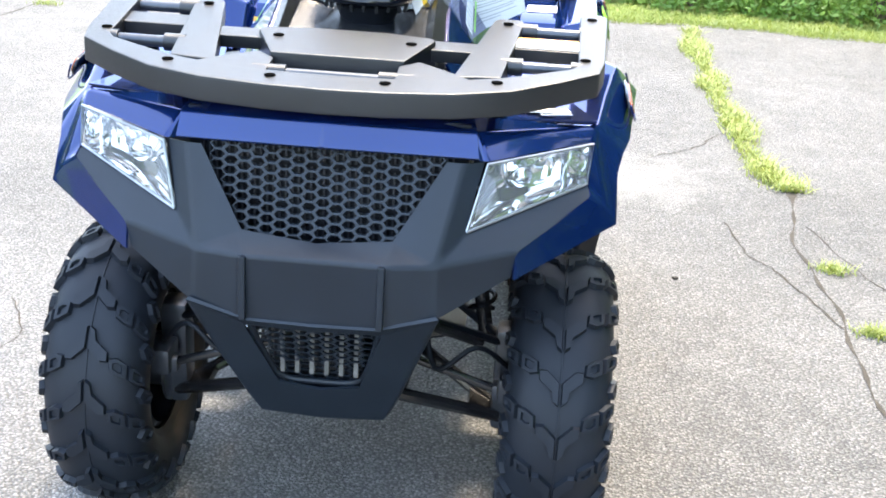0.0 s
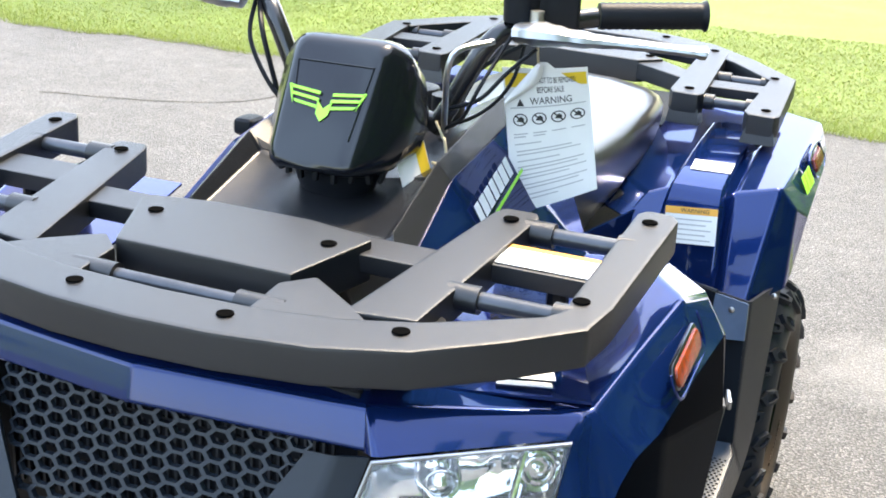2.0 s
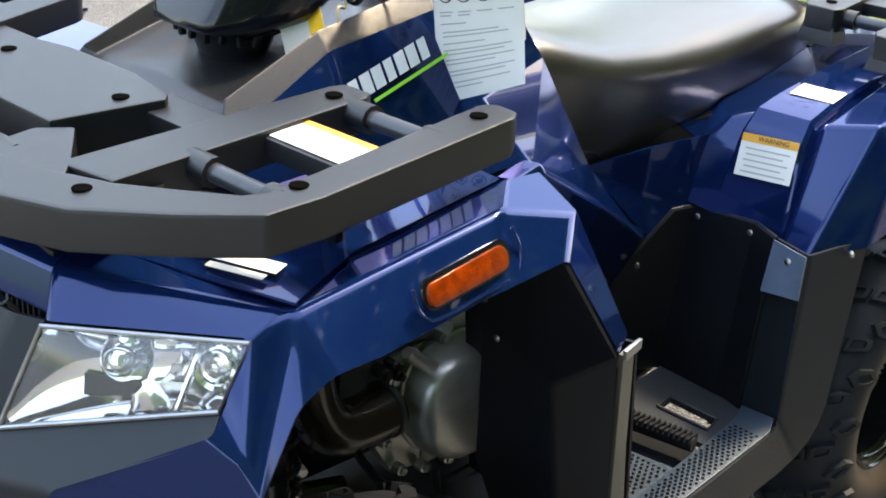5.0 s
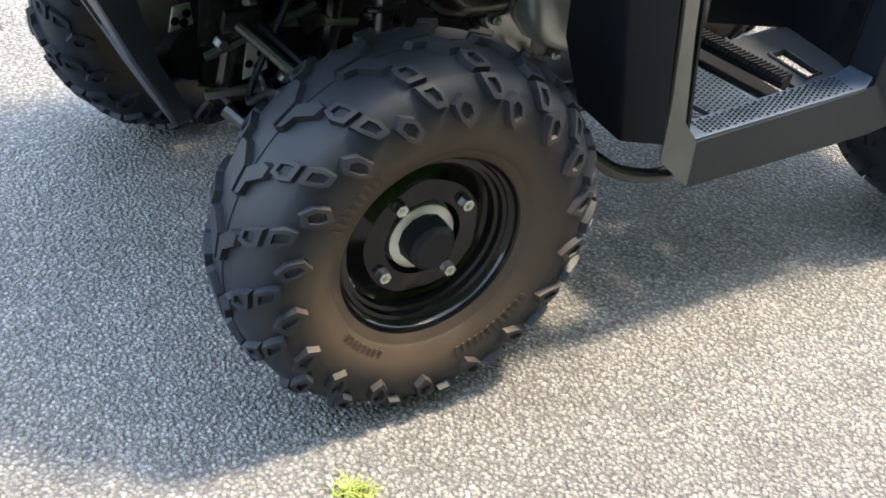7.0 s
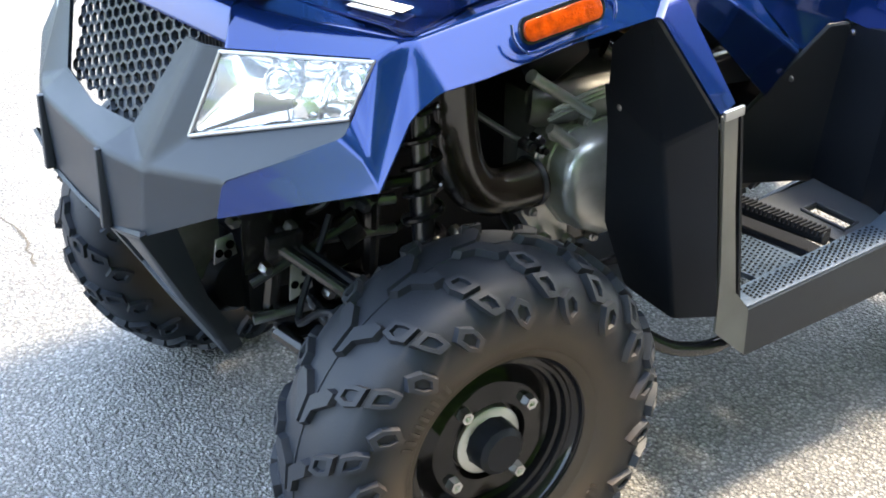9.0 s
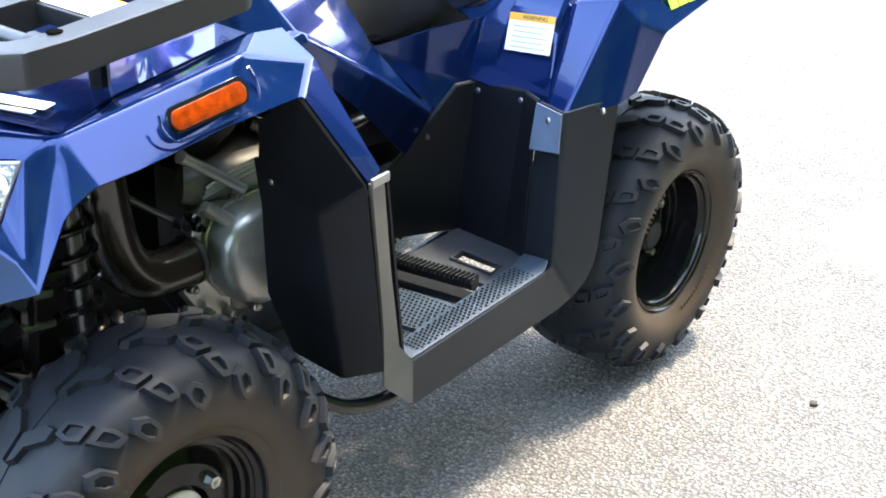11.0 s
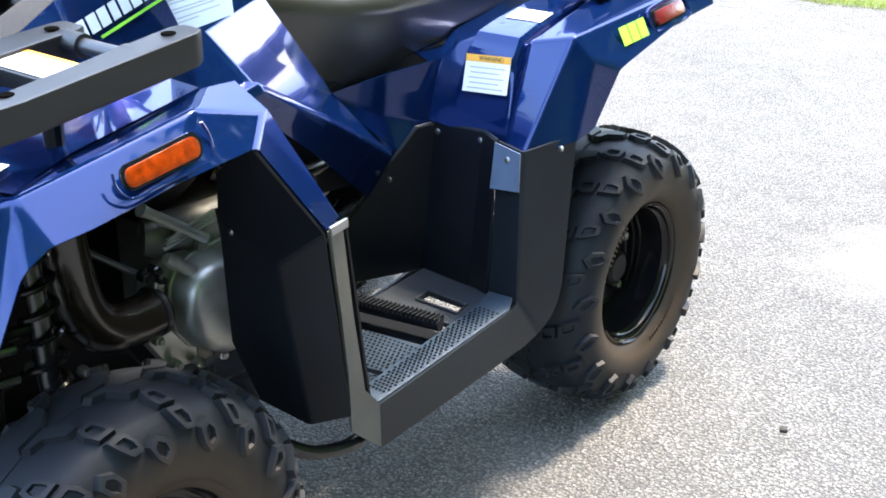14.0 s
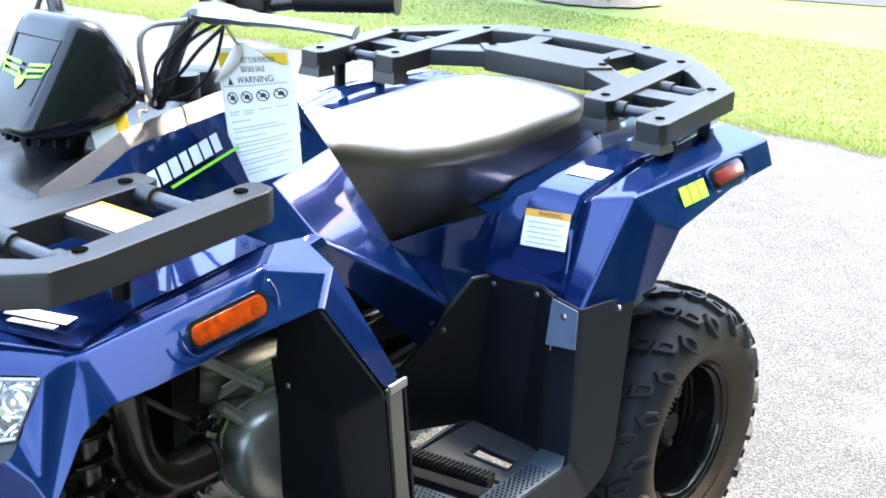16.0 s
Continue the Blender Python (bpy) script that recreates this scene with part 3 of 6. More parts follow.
        ob.location = (disc_x + 0.004, 0.0698 * math.cos(a), 0.0698 * math.sin(a))
    part("hub", lathe([(disc_x - 0.02, 0), (disc_x - 0.02, 0.047), (disc_x + 0.002, 0.047), (disc_x + 0.004, 0.044), (disc_x + 0.004, 0)], 40), ALU if not rear else STEEL, wheel, "bare metal hub face")
    part("hub_cap", lathe([(disc_x, 0), (disc_x, 0.036), (disc_x + 0.03, 0.033), (disc_x + 0.034, 0.028), (disc_x + 0.036, 0.026), (disc_x + 0.036, 0)], 12), BLACK, wheel, "ribbed black hub cap")
    return wheel


FR = ring_wheel(0.0875, 0.255, 0.137, 0.034, 0.066, 18, 1.0, False)
FR.location = (0.393, 0.0, 0.264)
copy_thing(FR, Matrix.Translation((-0.393, 0.0, 0.264)) @ Matrix.Rotation(math.pi, 4, 'Z'))
RL = ring_wheel(0.122, 0.255, 0.137, 0.02, 0.098, 17, 1.32, True)
RL.location = (0.362, 1.168, 0.264)
copy_thing(RL, Matrix.Translation((-0.362, 1.168, 0.264)) @ Matrix.Rotation(math.pi, 4, 'Z'))

# -- front bumper --
# left half; the right half is mirrored
B = dict(c_t=(0, -0.340, 0.627), p_t=(0.096, -0.338, 0.626), r_t=(0.112, -0.338, 0.626), k_t=(0.183, -0.316, 0.623),
         c_b=(0, -0.334, 0.520), p_b=(0.098, -0.333, 0.521), r_b=(0.114, -0.334, 0.524), k_b=(0.186, -0.326, 0.539),
         c_l=(0, -0.303, 0.641), g_l=(0.121, -0.301, 0.645), g_u=(0.188, -0.249, 0.768), o_u=(0.214, -0.243, 0.766),
         h_u=(0.244, -0.230, 0.766), h_l=(0.222, -0.272, 0.664), h_ol=(0.405, -0.166, 0.722), b_f=(0.412, -0.182, 0.705), s_t=(0.303, -0.272, 0.640), s_b=(0.297, -0.268, 0.597))
bn = list(B)
bi = {k: i for i, k in enumerate(bn)}
bfaces = [("c_l", "c_t", "p_t", "g_l"), ("g_l", "p_t", "r_t"), ("g_l", "r_t", "k_t"), ("r_t", "r_b", "k_b", "k_t"), ("p_t", "p_b", "r_b", "r_t"),
          ("c_t", "c_b", "p_b", "p_t"), ("g_l", "k_t", "o_u", "g_u"), ("o_u", "k_t", "h_l", "h_u"),
          ("k_t", "k_b", "s_b", "s_t"), ("k_t", "s_t", "h_l"), ("h_l", "s_t", "b_f", "h_ol")]
v, f = symmetric([B[k] for k in bn], [tuple(bi[k] for k in q) for q in bfaces])
bumper = part("front_bumper", shell(poly(v, f), 0.006, 0.007, 3, 10), GREY, bike, "charcoal moulded front bumper")
# the raised ribs beside the middle panel
for s in (1, -1):
    part("bumper_rib", box((0.011, 0.014, 0.104), (s * 0.105, -0.3385, 0.574), 0.0035, Matrix.Rotation(radians(-2), 4, 'X')), GREY, bumper)
# lower nose, sweeping back under the front
N = [(0, -0.336, 0.522), (0.1, -0.334, 0.523), (0.188, -0.328, 0.541), (0.108, -0.316, 0.507), (0.066, -0.242, 0.372), (0, -0.240, 0.362), (0.150, -0.270, 0.420),
     (0.122, -0.222, 0.335), (0.103, -0.200, 0.292), (0, -0.196, 0.284), (0.178, -0.285, 0.545), (0.139, -0.238, 0.412), (0.112, -0.190, 0.325), (0.090, -0.175, 0.289), (0, -0.17, 0.286), (0, -0.318, 0.505)]
nf = [(0, 1, 3, 15), (1, 2, 3), (3, 2, 6), (3, 6, 7, 4), (4, 7, 8, 9, 5), (2, 10, 11, 6), (6, 11, 12, 7), (7, 12, 13, 8), (8, 13, 14, 9)]
v, f = symmetric(N, nf)
part("lower_nose", shell(poly(v, f), 0.005, 0.006, 3, 10), GREY, bumper)


def inside(poly2, x, z):
    hit = False
    for (x0, z0), (x1, z1) in zip(poly2, poly2[1:] + poly2[:1]):
        if (z0 > z) != (z1 > z) and x < (x1 - x0) * (z - z0) / (z1 - z0) + x0:
            hit = not hit
    return hit


def honeycomb(outline, cell, stretch, place, depth, wall):
    """A moulded grille of six-sided holes inside an outline (x, z); place(x, z) gives the point on the grille."""
    bm = bmesh.new()
    xs, zs = [p[0] for p in outline], [p[1] for p in outline]
    rows = int((max(zs) - min(zs)) / (cell * 0.866)) + 3
    cols = int((max(xs) - min(xs)) / (cell * stretch * 0.8655)) + 2

    def hexa(cx, cz, r):
        return [(cx + r * stretch * math.cos(math.radians(60 * k)), cz + r * math.sin(math.radians(60 * k))) for k in range(6)]
    for c in range(cols):
        for r in range(rows):
            cx = min(xs) + c * cell * stretch * 1.5 * 0.577 * 1.0
            cz = min(zs) + (r + (0.5 if c % 2 else 0)) * cell
            if not inside(outline, cx, cz):
                continue
            R = cell * 0.577
            o, i = hexa(cx, cz, R * 1.0), hexa(cx, cz, R * (1 - wall))
            y1 = [bm.verts.new(place(x, z, 0)) for x, z in o]
            y2 = [bm.verts.new(place(x, z, 0)) for x, z in i]
            y3 = [bm.verts.new(place(x, z, depth)) for x, z in i]
            for k in range(6):
                j = (k + 1) % 6
                bm.faces.new((y1[k], y1[j], y2[j], y2[k]))
                bm.faces.new((y2[k], y2[j], y3[j], y3[k]))
    bmesh.ops.remove_doubles(bm, verts=bm.verts, dist=0.0004)
    return bm


def on_grille(x, z, d):
    return (x, -0.298 + (z - 0.645) * 0.42 + abs(x) * 0.02 + 0.012 + d, z)


part("grille", honeycomb([(-0.186, 0.770), (0.186, 0.770), (0.122, 0.643), (-0.122, 0.643)], 0.0143, 1.7, on_grille, 0.006, 0.22), GREY, bumper, "black honeycomb grille")


def on_lower(x, z, d):
    return (x, -0.312 + (0.507 - z) * 0.55 + 0.01 + d, z)


part("lower_grille", honeycomb([(-0.108, 0.515), (0.108, 0.515), (0.07, 0.37), (-0.07, 0.37)], 0.0143, 1.7, on_lower, 0.005, 0.2), GREY, bumper, "black honeycomb lower grille")
lip = [on_lower(x, z, -0.006) for x, z in ((-0.104, 0.512), (-0.096, 0.470), (-0.082, 0.415), (-0.072, 0.388), (-0.055, 0.374), (-0.03, 0.370), (0.03, 0.370), (0.055, 0.374), (0.072, 0.388), (0.082, 0.415), (0.096, 0.470), (0.104, 0.512))]
part("grille_lip", tube(lip, 0.0055, 10, 4), GREY, bumper, "rounded lip of the lower opening")
# radiator core behind the grille
rad = part("radiator", box((0.44, 0.03, 0.23), (0, -0.19, 0.70), 0.004), BLACK, bike, "black radiator core with fine fins")
for i in range(40):
    part("fin", box((0.003, 0.004, 0.17), (-0.195 + i * 0.01, -0.207, 0.70), 0), TUBE, rad)
for z in (0.665, 0.735):
    part("radiator_band", box((0.32, 0.004, 0.008), (0, -0.2075, z), 0.001), BLACK, rad)

# -- blue front bodywork --
brow = [(0, -0.2, 0.832), (0.222, -0.18, 0.822), (0.229, -0.211, 0.806), (0, -0.258, 0.818), (0, -0.268, 0.779), (0.235, -0.224, 0.766), (0.232, -0.205, 0.764), (0, -0.245, 0.776)]
v, f = symmetric(brow, [(0, 1, 2, 3), (3, 2, 5, 4), (4, 5, 6, 7)])
part("nose_trim", shell(poly(v, f), 0.004, 0.005, 3, 8), BLUE, bike)
fv = dict(a=(0.222, -0.18, 0.822), b=(0.230, -0.211, 0.806), c=(0.236, -0.224, 0.766), d=(0.248, -0.232, 0.768), e=(0.411, -0.137, 0.783), f=(0.418, -0.100, 0.800),
          g=(0.407, -0.166, 0.722), h=(0.413, -0.181, 0.709), i=(0.302, -0.270, 0.639), j=(0.302, -0.280, 0.598), k=(0.449, -0.163, 0.676), l=(0.436, -0.166, 0.691),
          m=(0.462, -0.092, 0.755), n=(0.474, -0.045, 0.764), o=(0.485, 0.065, 0.785), p=(0.495, 0.170, 0.798), q=(0.462, 0.214, 0.822), r=(0.452, 0.118, 0.848), s=(0.433, 0.010, 0.823),
          t=(0.405, 0.175, 0.850), u=(0.412, 0.219, 0.850), v=(0.37, 0.01, 0.803), w=(0.35, -0.09, 0.795), x=(0.487, 0.288, 0.655), y=(0.462, 0.338, 0.650), aa=(0.455, -0.12, 0.735), bb=(0.400, 0.30, 0.74))
fk = {k: i for i, k in enumerate(fv)}
ff = ["bdef", "abfw", "bcd", "efkl", "egl", "ghl", "hijkl", "fmaa", "faak", "fsnm", "sron", "rqpo", "fwvs", "vtrs", "tuqr", "qyxp"]


def keys(s):
    out, i = [], 0
    while i < len(s):
        k = s[i:i + 2] if s[i:i + 2] in ("aa", "bb") else s[i]
        out.append(fk[k])
        i += len(k)
    return tuple(out)


fender = poly(list(fv.values()), [keys(s) for s in ff])
for fe in pair("front_fender", shell(fender, 0.004, 0.010, 4, 7), BLUE, bike):
    pass
# amber marker in its rounded pocket
def pill(a, b, r0, r1, lean, n=9):
    """A stretched round outline from x = a to b, leaning with the panel."""
    left = [(a - r0 * math.sin(math.pi * k / (n - 1)) * 0.75, r0 * math.cos(math.pi * k / (n - 1))) for k in range(n)]
    right = [(b + r1 * math.sin(math.pi * k / (n - 1)) * 0.75, -r1 * math.cos(math.pi * k / (n - 1))) for k in range(n)]
    return [(x, y + lean * x) for x, y in left + right]


for s in (1, -1):
    m = panel_frame((s * 0.4755, 0.052, 0.811), (0, 1, 0.09), (-s * 0.35, 0, 1)) if s > 0 else panel_frame((s * 0.4755, 0.052, 0.811), (0, -1, -0.09), (-s * 0.35, 0, 1))
    hold = part("marker_light", moved(slab(pill(-0.046, 0.044, 0.0150, 0.0160, 0.03 * s), 0.005, 0.0015), m @ Matrix.Translation((0, 0, -0.0005))), GLOSS, bike, "amber side marker light")
    part("marker_lens", moved(slab(pill(-0.044, 0.042, 0.0112, 0.0122, 0.03 * s), 0.0075, 0.0028), m @ Matrix.Translation((-0.001, -0.001, 0.003))), AMBER, hold)
    crease = [(x * s, y, 0.0004) for x, y in ((-0.066, 0.010), (-0.067, -0.004), (-0.060, -0.018), (-0.046, -0.024), (0.0, -0.0235), (0.050, -0.022), (0.064, -0.014), (0.068, 0.004), (0.064, 0.022))]
    part("marker_frame", moved(tube(crease, 0.0017, 8, 5), m), BLUE, hold)

# -- headlights --
HL = [Vector((0.225, -0.271, 0.667)), Vector((0.249, -0.236, 0.765)), Vector((0.410, -0.139, 0.781)), Vector((0.404, -0.166, 0.724))]


def headlight(s):
    q = [Vector((s * p.x, p.y, p.z)) for p in HL]
    order = q if s > 0 else q[::-1]
    n = (order[1] - order[0]).cross(order[2] - order[0]).normalized()
    if n.y > 0:
        n = -n
    back = [p - n * 0.055 for p in q]
    cen = sum(q, Vector()) / 4
    # one smooth dished reflector, stepped in upright bands towards its outer end
    NR = 32
    vs = []
    for i in range(NR + 1):
        for j in range(NR + 1):
            u, w = i / NR, j / NR
            p = (q[0] * (1 - u) + q[3] * u) * (1 - w) + (q[1] * (1 - u) + q[2] * u) * w
            dish = (1 - (2 * u - 1) ** 2) * (1 - (2 * w - 1) ** 2)
            band = 0.003 * ((u * 9) % 1.0) if 0.55 < u < 0.78 and w > 0.35 else 0.0
            vs.append(tuple(p - n * (0.004 + 0.026 * dish ** 0.7 + band)))
    bm = poly(vs, [(i * (NR + 1) + j, (i + 1) * (NR + 1) + j, (i + 1) * (NR + 1) + j + 1, i * (NR + 1) + j + 1) for i in range(NR) for j in range(NR)])
    lamp = part("headlight", bm, CHROME, bike, "clear headlight with bright fluted reflector", 30)
    du, dv = (q[2] - q[1]), (q[0] - q[1])
    ctr = q[1] + du * 0.42 + dv * 0.32 - n * 0.016
    bulb = lathe([(-0.02, 0.017), (-0.005, 0.022), (0.006, 0.017), (0.014, 0.009), (0.016, 0)], 20)
    part("bulb_shield", moved(bulb, Matrix.Translation(ctr) @ n.to_track_quat('X', 'Z').to_matrix().to_4x4()), CHROME, lamp)
    part("reflector_slot", moved(box((0.05, 0.02, 0.004), (0, 0, 0), 0.001), Matrix.Translation(ctr + dv * 0.28 - n * 0.005) @ n.to_track_quat('Z', 'Y').to_matrix().to_4x4()), HOLE, lamp)
    # side lamp in the outer corner, behind a divider
    a, b = q[1] + du * 0.78, q[0] + (q[3] - q[0]) * 0.80
    part("divider", tube([tuple(a - n * 0.004), tuple(b - n * 0.004)], 0.0035, 8), CHROME, lamp)
    sc = q[1] + du * 0.885 + (q[3] - q[2]) * 0.42 - n * 0.010
    ring = lathe([(-0.01, 0), (-0.006, 0.020), (0.004, 0.021), (0.002, 0.017), (0.005, 0.015), (0.001, 0.012), (0.004, 0.010), (0.0, 0.007), (0.008, 0.004), (0.009, 0)], 28)
    part("side_lamp", moved(ring, Matrix.Translation(sc) @ n.to_track_quat('X', 'Z').to_matrix().to_4x4()), CHROME, lamp)
    # clear lens, slightly bowed
    N1 = 8
    vs = []
    for i in range(N1 + 1):
        for j in range(N1 + 1):
            u, w = i / N1, j / N1
            p = (q[0] * (1 - u) + q[3] * u) * (1 - w) + (q[1] * (1 - u) + q[2] * u) * w
            vs.append(tuple(p + n * 0.010 * (1 - (2 * u - 1) ** 4) * (1 - (2 * w - 1) ** 4)))
    fs = [(i * (N1 + 1) + j, (i + 1) * (N1 + 1) + j, (i + 1) * (N1 + 1) + j + 1, i * (N1 + 1) + j + 1) for i in range(N1) for j in range(N1)]
    lens = part("lens", poly(vs, fs), LENS, lamp, "clear lens")
    lens.visible_shadow = False
    edge = [tuple(p + n * 0.001) for p in q + [q[0]]]
    part("bezel", tube(edge, 0.0026, 8), STEEL, lamp, "bright lens rim")


headlight(1)
headlight(-1)

# -- front rack --
def f_top(x, y):
    return 0.905 + 0.125 * y


front_half = [(0.0, -0.268), (0.09, -0.264), (0.19, -0.250), (0.275, -0.222), (0.350, -0.170), (0.410, -0.120), (0.420, -0.07), (0.430, 0.152), (0.422, 0.166), (0.392, 0.168), (0.382, 0.155), (0.376, -0.092), (0.364, -0.110), (0.300, -0.146), (0.262, -0.166), (0.19, -0.190), (0.11, -0.203), (0.0, -0.207)]
front_rail = front_half + [(-x, y) for x, y in reversed(front_half[1:-1])]
rack = part("front_rack", slab(front_rail, 0.040, 0.005, slope=f_top), RACK, bike, "charcoal moulded front luggage rack")


def bolt_hole(x, y, top, parent, r=0.0085):
    bm = lathe([(-0.0005, r * 1.06), (0.0009, r), (0.0004, r * 0.7), (0.0002, 0)], 18)
    part("bolt_hole", moved(bm, Matrix.Translation((x, y, top(x, y))) @ Matrix.Rotation(radians(-90), 4, 'Y')), HOLE, parent)


def bar(outline, thick, top, parent, name="rack_bar", lift=0.0):
    return part(name, slab(outline, thick, 0.004, slope=lambda x, y: top(x, y) + lift), RACK, parent)


for s in (1, -1):
    bar([(s * x, y) for x, y in ((0.184, -0.176), (0.258, -0.166), (0.286, 0.100), (0.280, 0.112), (0.242, 0.112), (0.234, 0.098))], 0.036, f_top, rack, "rack_bar", -0.001)
    # flat cross members and the bright tubes between the bars
    part("cross_member", box((0.125, 0.052, 0.022), (s * 0.335, 0.012, 0.888), 0.003, Matrix.Rotation(radians(7), 4, 'X')), RACK, rack)
    part("cross_member", box((0.13, 0.045, 0.022), (s * 0.18, -0.028, 0.884), 0.003, Matrix.Rotation(radians(7), 4, 'X')), RACK, rack)
    for y, x0, x1 in ((0.088, 0.275, 0.40), (-0.082, 0.255, 0.385)):
        z = f_top(0, y) - 0.014
        part("rack_tube", tube([(s * x0, y, z), (s * x1, y, z)], 0.0095, 12), TUBE, rack, "dark steel tube")
        part("tube_socket", tube([(s * x0, y, z), (s * (x0 + 0.034), y, z)], 0.0145, 12), RACK, rack)
        part("tube_socket", tube([(s * (x1 - 0.02), y, z), (s * x1, y, z)], 0.0145, 12), RACK, rack)
    for x, y in ((0.087, -0.228), (0.253, -0.192), (0.388, -0.070), (0.402, 0.134), (0.259, 0.082), (0.108, -0.060)):
        bolt_hole(s * x, y, (lambda a, b: f_top(a, b) + (0.0006 if abs(a) > 0.12 or b < -0.2 else 0.0036)), rack)
    # tongue that joins the rail to the plate
    bar([(s * x, y) for x, y in ((0.098, -0.206), (0.098, -0.148), (0.128, -0.122), (0.190, -0.164), (0.215, -0.185), (0.15, -0.215))], 0.032, f_top, rack, "rack_web", -0.0012)
    # posts under the rack
    part("rack_post", tube([(s * 0.34, 0.012, 0.80), (s * 0.34, 0.012, 0.880)], 0.012, 10), BLACK, rack)
    part("rack_post", tube([(s * 0.26, -0.12, 0.80), (s * 0.26, -0.13, 0.87)], 0.012, 10), BLACK, rack)
bar([(-0.106, -0.137), (0.106, -0.137), (0.146, -0.034), (0.136, -0.024), (0.06, -0.012), (-0.06, -0.012), (-0.136, -0.024), (-0.146, -0.034)], 0.046, f_top, rack, "rack_plate", 0.003)
zt = f_top(0, -0.180) - 0.014
part("rack_tube", tube([(-0.12, -0.180, zt), (0.12, -0.180, zt)], 0.0085, 12), TUBE, rack, "dark steel tube")
for s in (1, -1):
    part("tube_socket", tube([(s * 0.072, -0.180, zt), (s * 0.125, -0.180, zt)], 0.0135, 14), RACK, rack)
# warning label on the cross member
lm = panel_frame((0.335, 0.012, 0.9), (1, 0, 0), (0, 1, 0.122))
lab = part("warning_label", moved(sheet(0.118, 0.046), lm), PAPER, rack, "white warning label with orange band")
part("label_band", moved(sheet(0.118, 0.008, 0.0004, (0, 0.019), 0.0008), lm), ORANGE, lab)
part("label_picture", moved(sheet(0.016, 0.012, 0.0004, (-0.035, -0.004), 0.0008), lm), PALEINK, lab)

# inner black splash panels under the rack
for pp in pair("inner_panel", shell(poly([(0.0, -0.17, 0.80), (0.24, -0.16, 0.80), (0.40, -0.05, 0.79), (0.40, 0.10, 0.80), (0.21, 0.25, 0.80), (0.0, 0.25, 0.80)], [(0, 1, 2, 3, 4, 5)]), 0.004, 0), BLACK, bike):
    pass
# blue deck under the outer rack, and pale fuse labels on it
for pp in pair("deck_panel", shell(poly([(0.24, -0.17, 0.815), (0.415, -0.095, 0.803), (0.372, 0.01, 0.806), (0.402, 0.172, 0.848), (0.25, 0.20, 0.84), (0.22, 0.0, 0.815)], [(0, 1, 2, 3, 4, 5)]), 0.003, 0), BLUE, bike):
    pass
dm = panel_frame((0.335, -0.088, 0.815), (1, 0.45, -0.05), (-0.4, 1, 0))
part("deck_label", moved(sheet(0.075, 0.022), dm), PAPER, bike, "white label strip under the rack")
part("deck_label", moved(sheet(0.055, 0.01, 0.0008, (0.005, -0.022)), dm), PAPER, bike, "white label strip under the rack")

# -- hood, tank panels --
hood = [(0, -0.015, 0.846), (0.098, -0.005, 0.846), (0.146, 0.03, 0.858), (0.0, 0.185, 0.904), (0.046, 0.185, 0.902), (0.130, 0.172, 0.940), (0.150, 0.17, 0.920), (0.0, 0.40, 0.93), (0.05, 0.40, 0.935), (0.125, 0.40, 0.980), (0.150, 0.40, 0.958),
        (0.158, 0.03, 0.850), (0.0, -0.03, 0.815), (0.12, -0.02, 0.815), (0.152, 0.015, 0.815), (0.132, 0.045, 0.886), (0, 0.062, 0.880), (0.088, 0.056, 0.876), (0.116, 0.176, 0.914), (0.121, 0.055, 0.874)]
hf = [(0, 1, 17, 16), (16, 17, 4, 3), (1, 19, 17), (17, 19, 18, 4), (19, 15, 5, 18), (1, 2, 15, 19), (2, 11, 6, 5, 15), (3, 4, 8, 7), (4, 18, 5, 9, 8), (5, 6, 10, 9), (12, 13, 1, 0), (13, 14, 2, 1), (14, 11, 2)]
v, f = symmetric(hood, hf)
part("hood", shell(poly(v, f), 0.004, 0.003, 2, 8), HOODM, bike, "charcoal hood panel")
tank = [(0.158, 0.03, 0.850), (0.150, 0.17, 0.920), (0.152, 0.40, 0.958), (0.170, 0.432, 0.955), (0.197, 0.470, 0.882), (0.140, 0.675, 0.672), (0.176, 0.765, 0.562), (0.272, 0.372, 0.786), (0.252, 0.250, 0.775), (0.192, 0.02, 0.79),
        (0.200, 0.16, 0.850), (0.213, 0.34, 0.855), (0.246, 0.525, 0.698)]
tf = [(0, 1, 10, 9), (1, 2, 11, 10), (2, 3, 4, 11), (9, 10, 8), (10, 11, 7, 8), (11, 4, 5, 12, 7), (5, 6, 12)]
tp = pair("side_panel", shell(poly(tank, tf), 0.004, 0.008, 4, 8), BLUE, bike)
cover_v = [(0.298, 0.366, 0.794), (0.266, 0.53, 0.702), (0.188, 0.770, 0.566), (0.304, 0.370, 0.780), (0.271, 0.535, 0.688), (0.190, 0.768, 0.553),
           (0.292, 0.410, 0.712), (0.262, 0.511, 0.641), (0.172, 0.724, 0.485), (0.302, 0.318, 0.786), (0.304, 0.322, 0.772), (0.298, 0.345, 0.715),
           (0.270, 0.368, 0.790), (0.244, 0.525, 0.700), (0.174, 0.762, 0.565), (0.276, 0.318, 0.782)]
for pp in pair("side_cover", shell(poly(cover_v, [(0, 1, 4, 3), (1, 2, 5, 4), (3, 4, 7, 6), (4, 5, 8, 7), (9, 0, 3, 10), (10, 3, 6, 11), (12, 13, 1, 0), (13, 14, 2, 1), (15, 12, 0, 9)]), 0.004, 0.004, 3, 8), BLUE, bike):
    pass
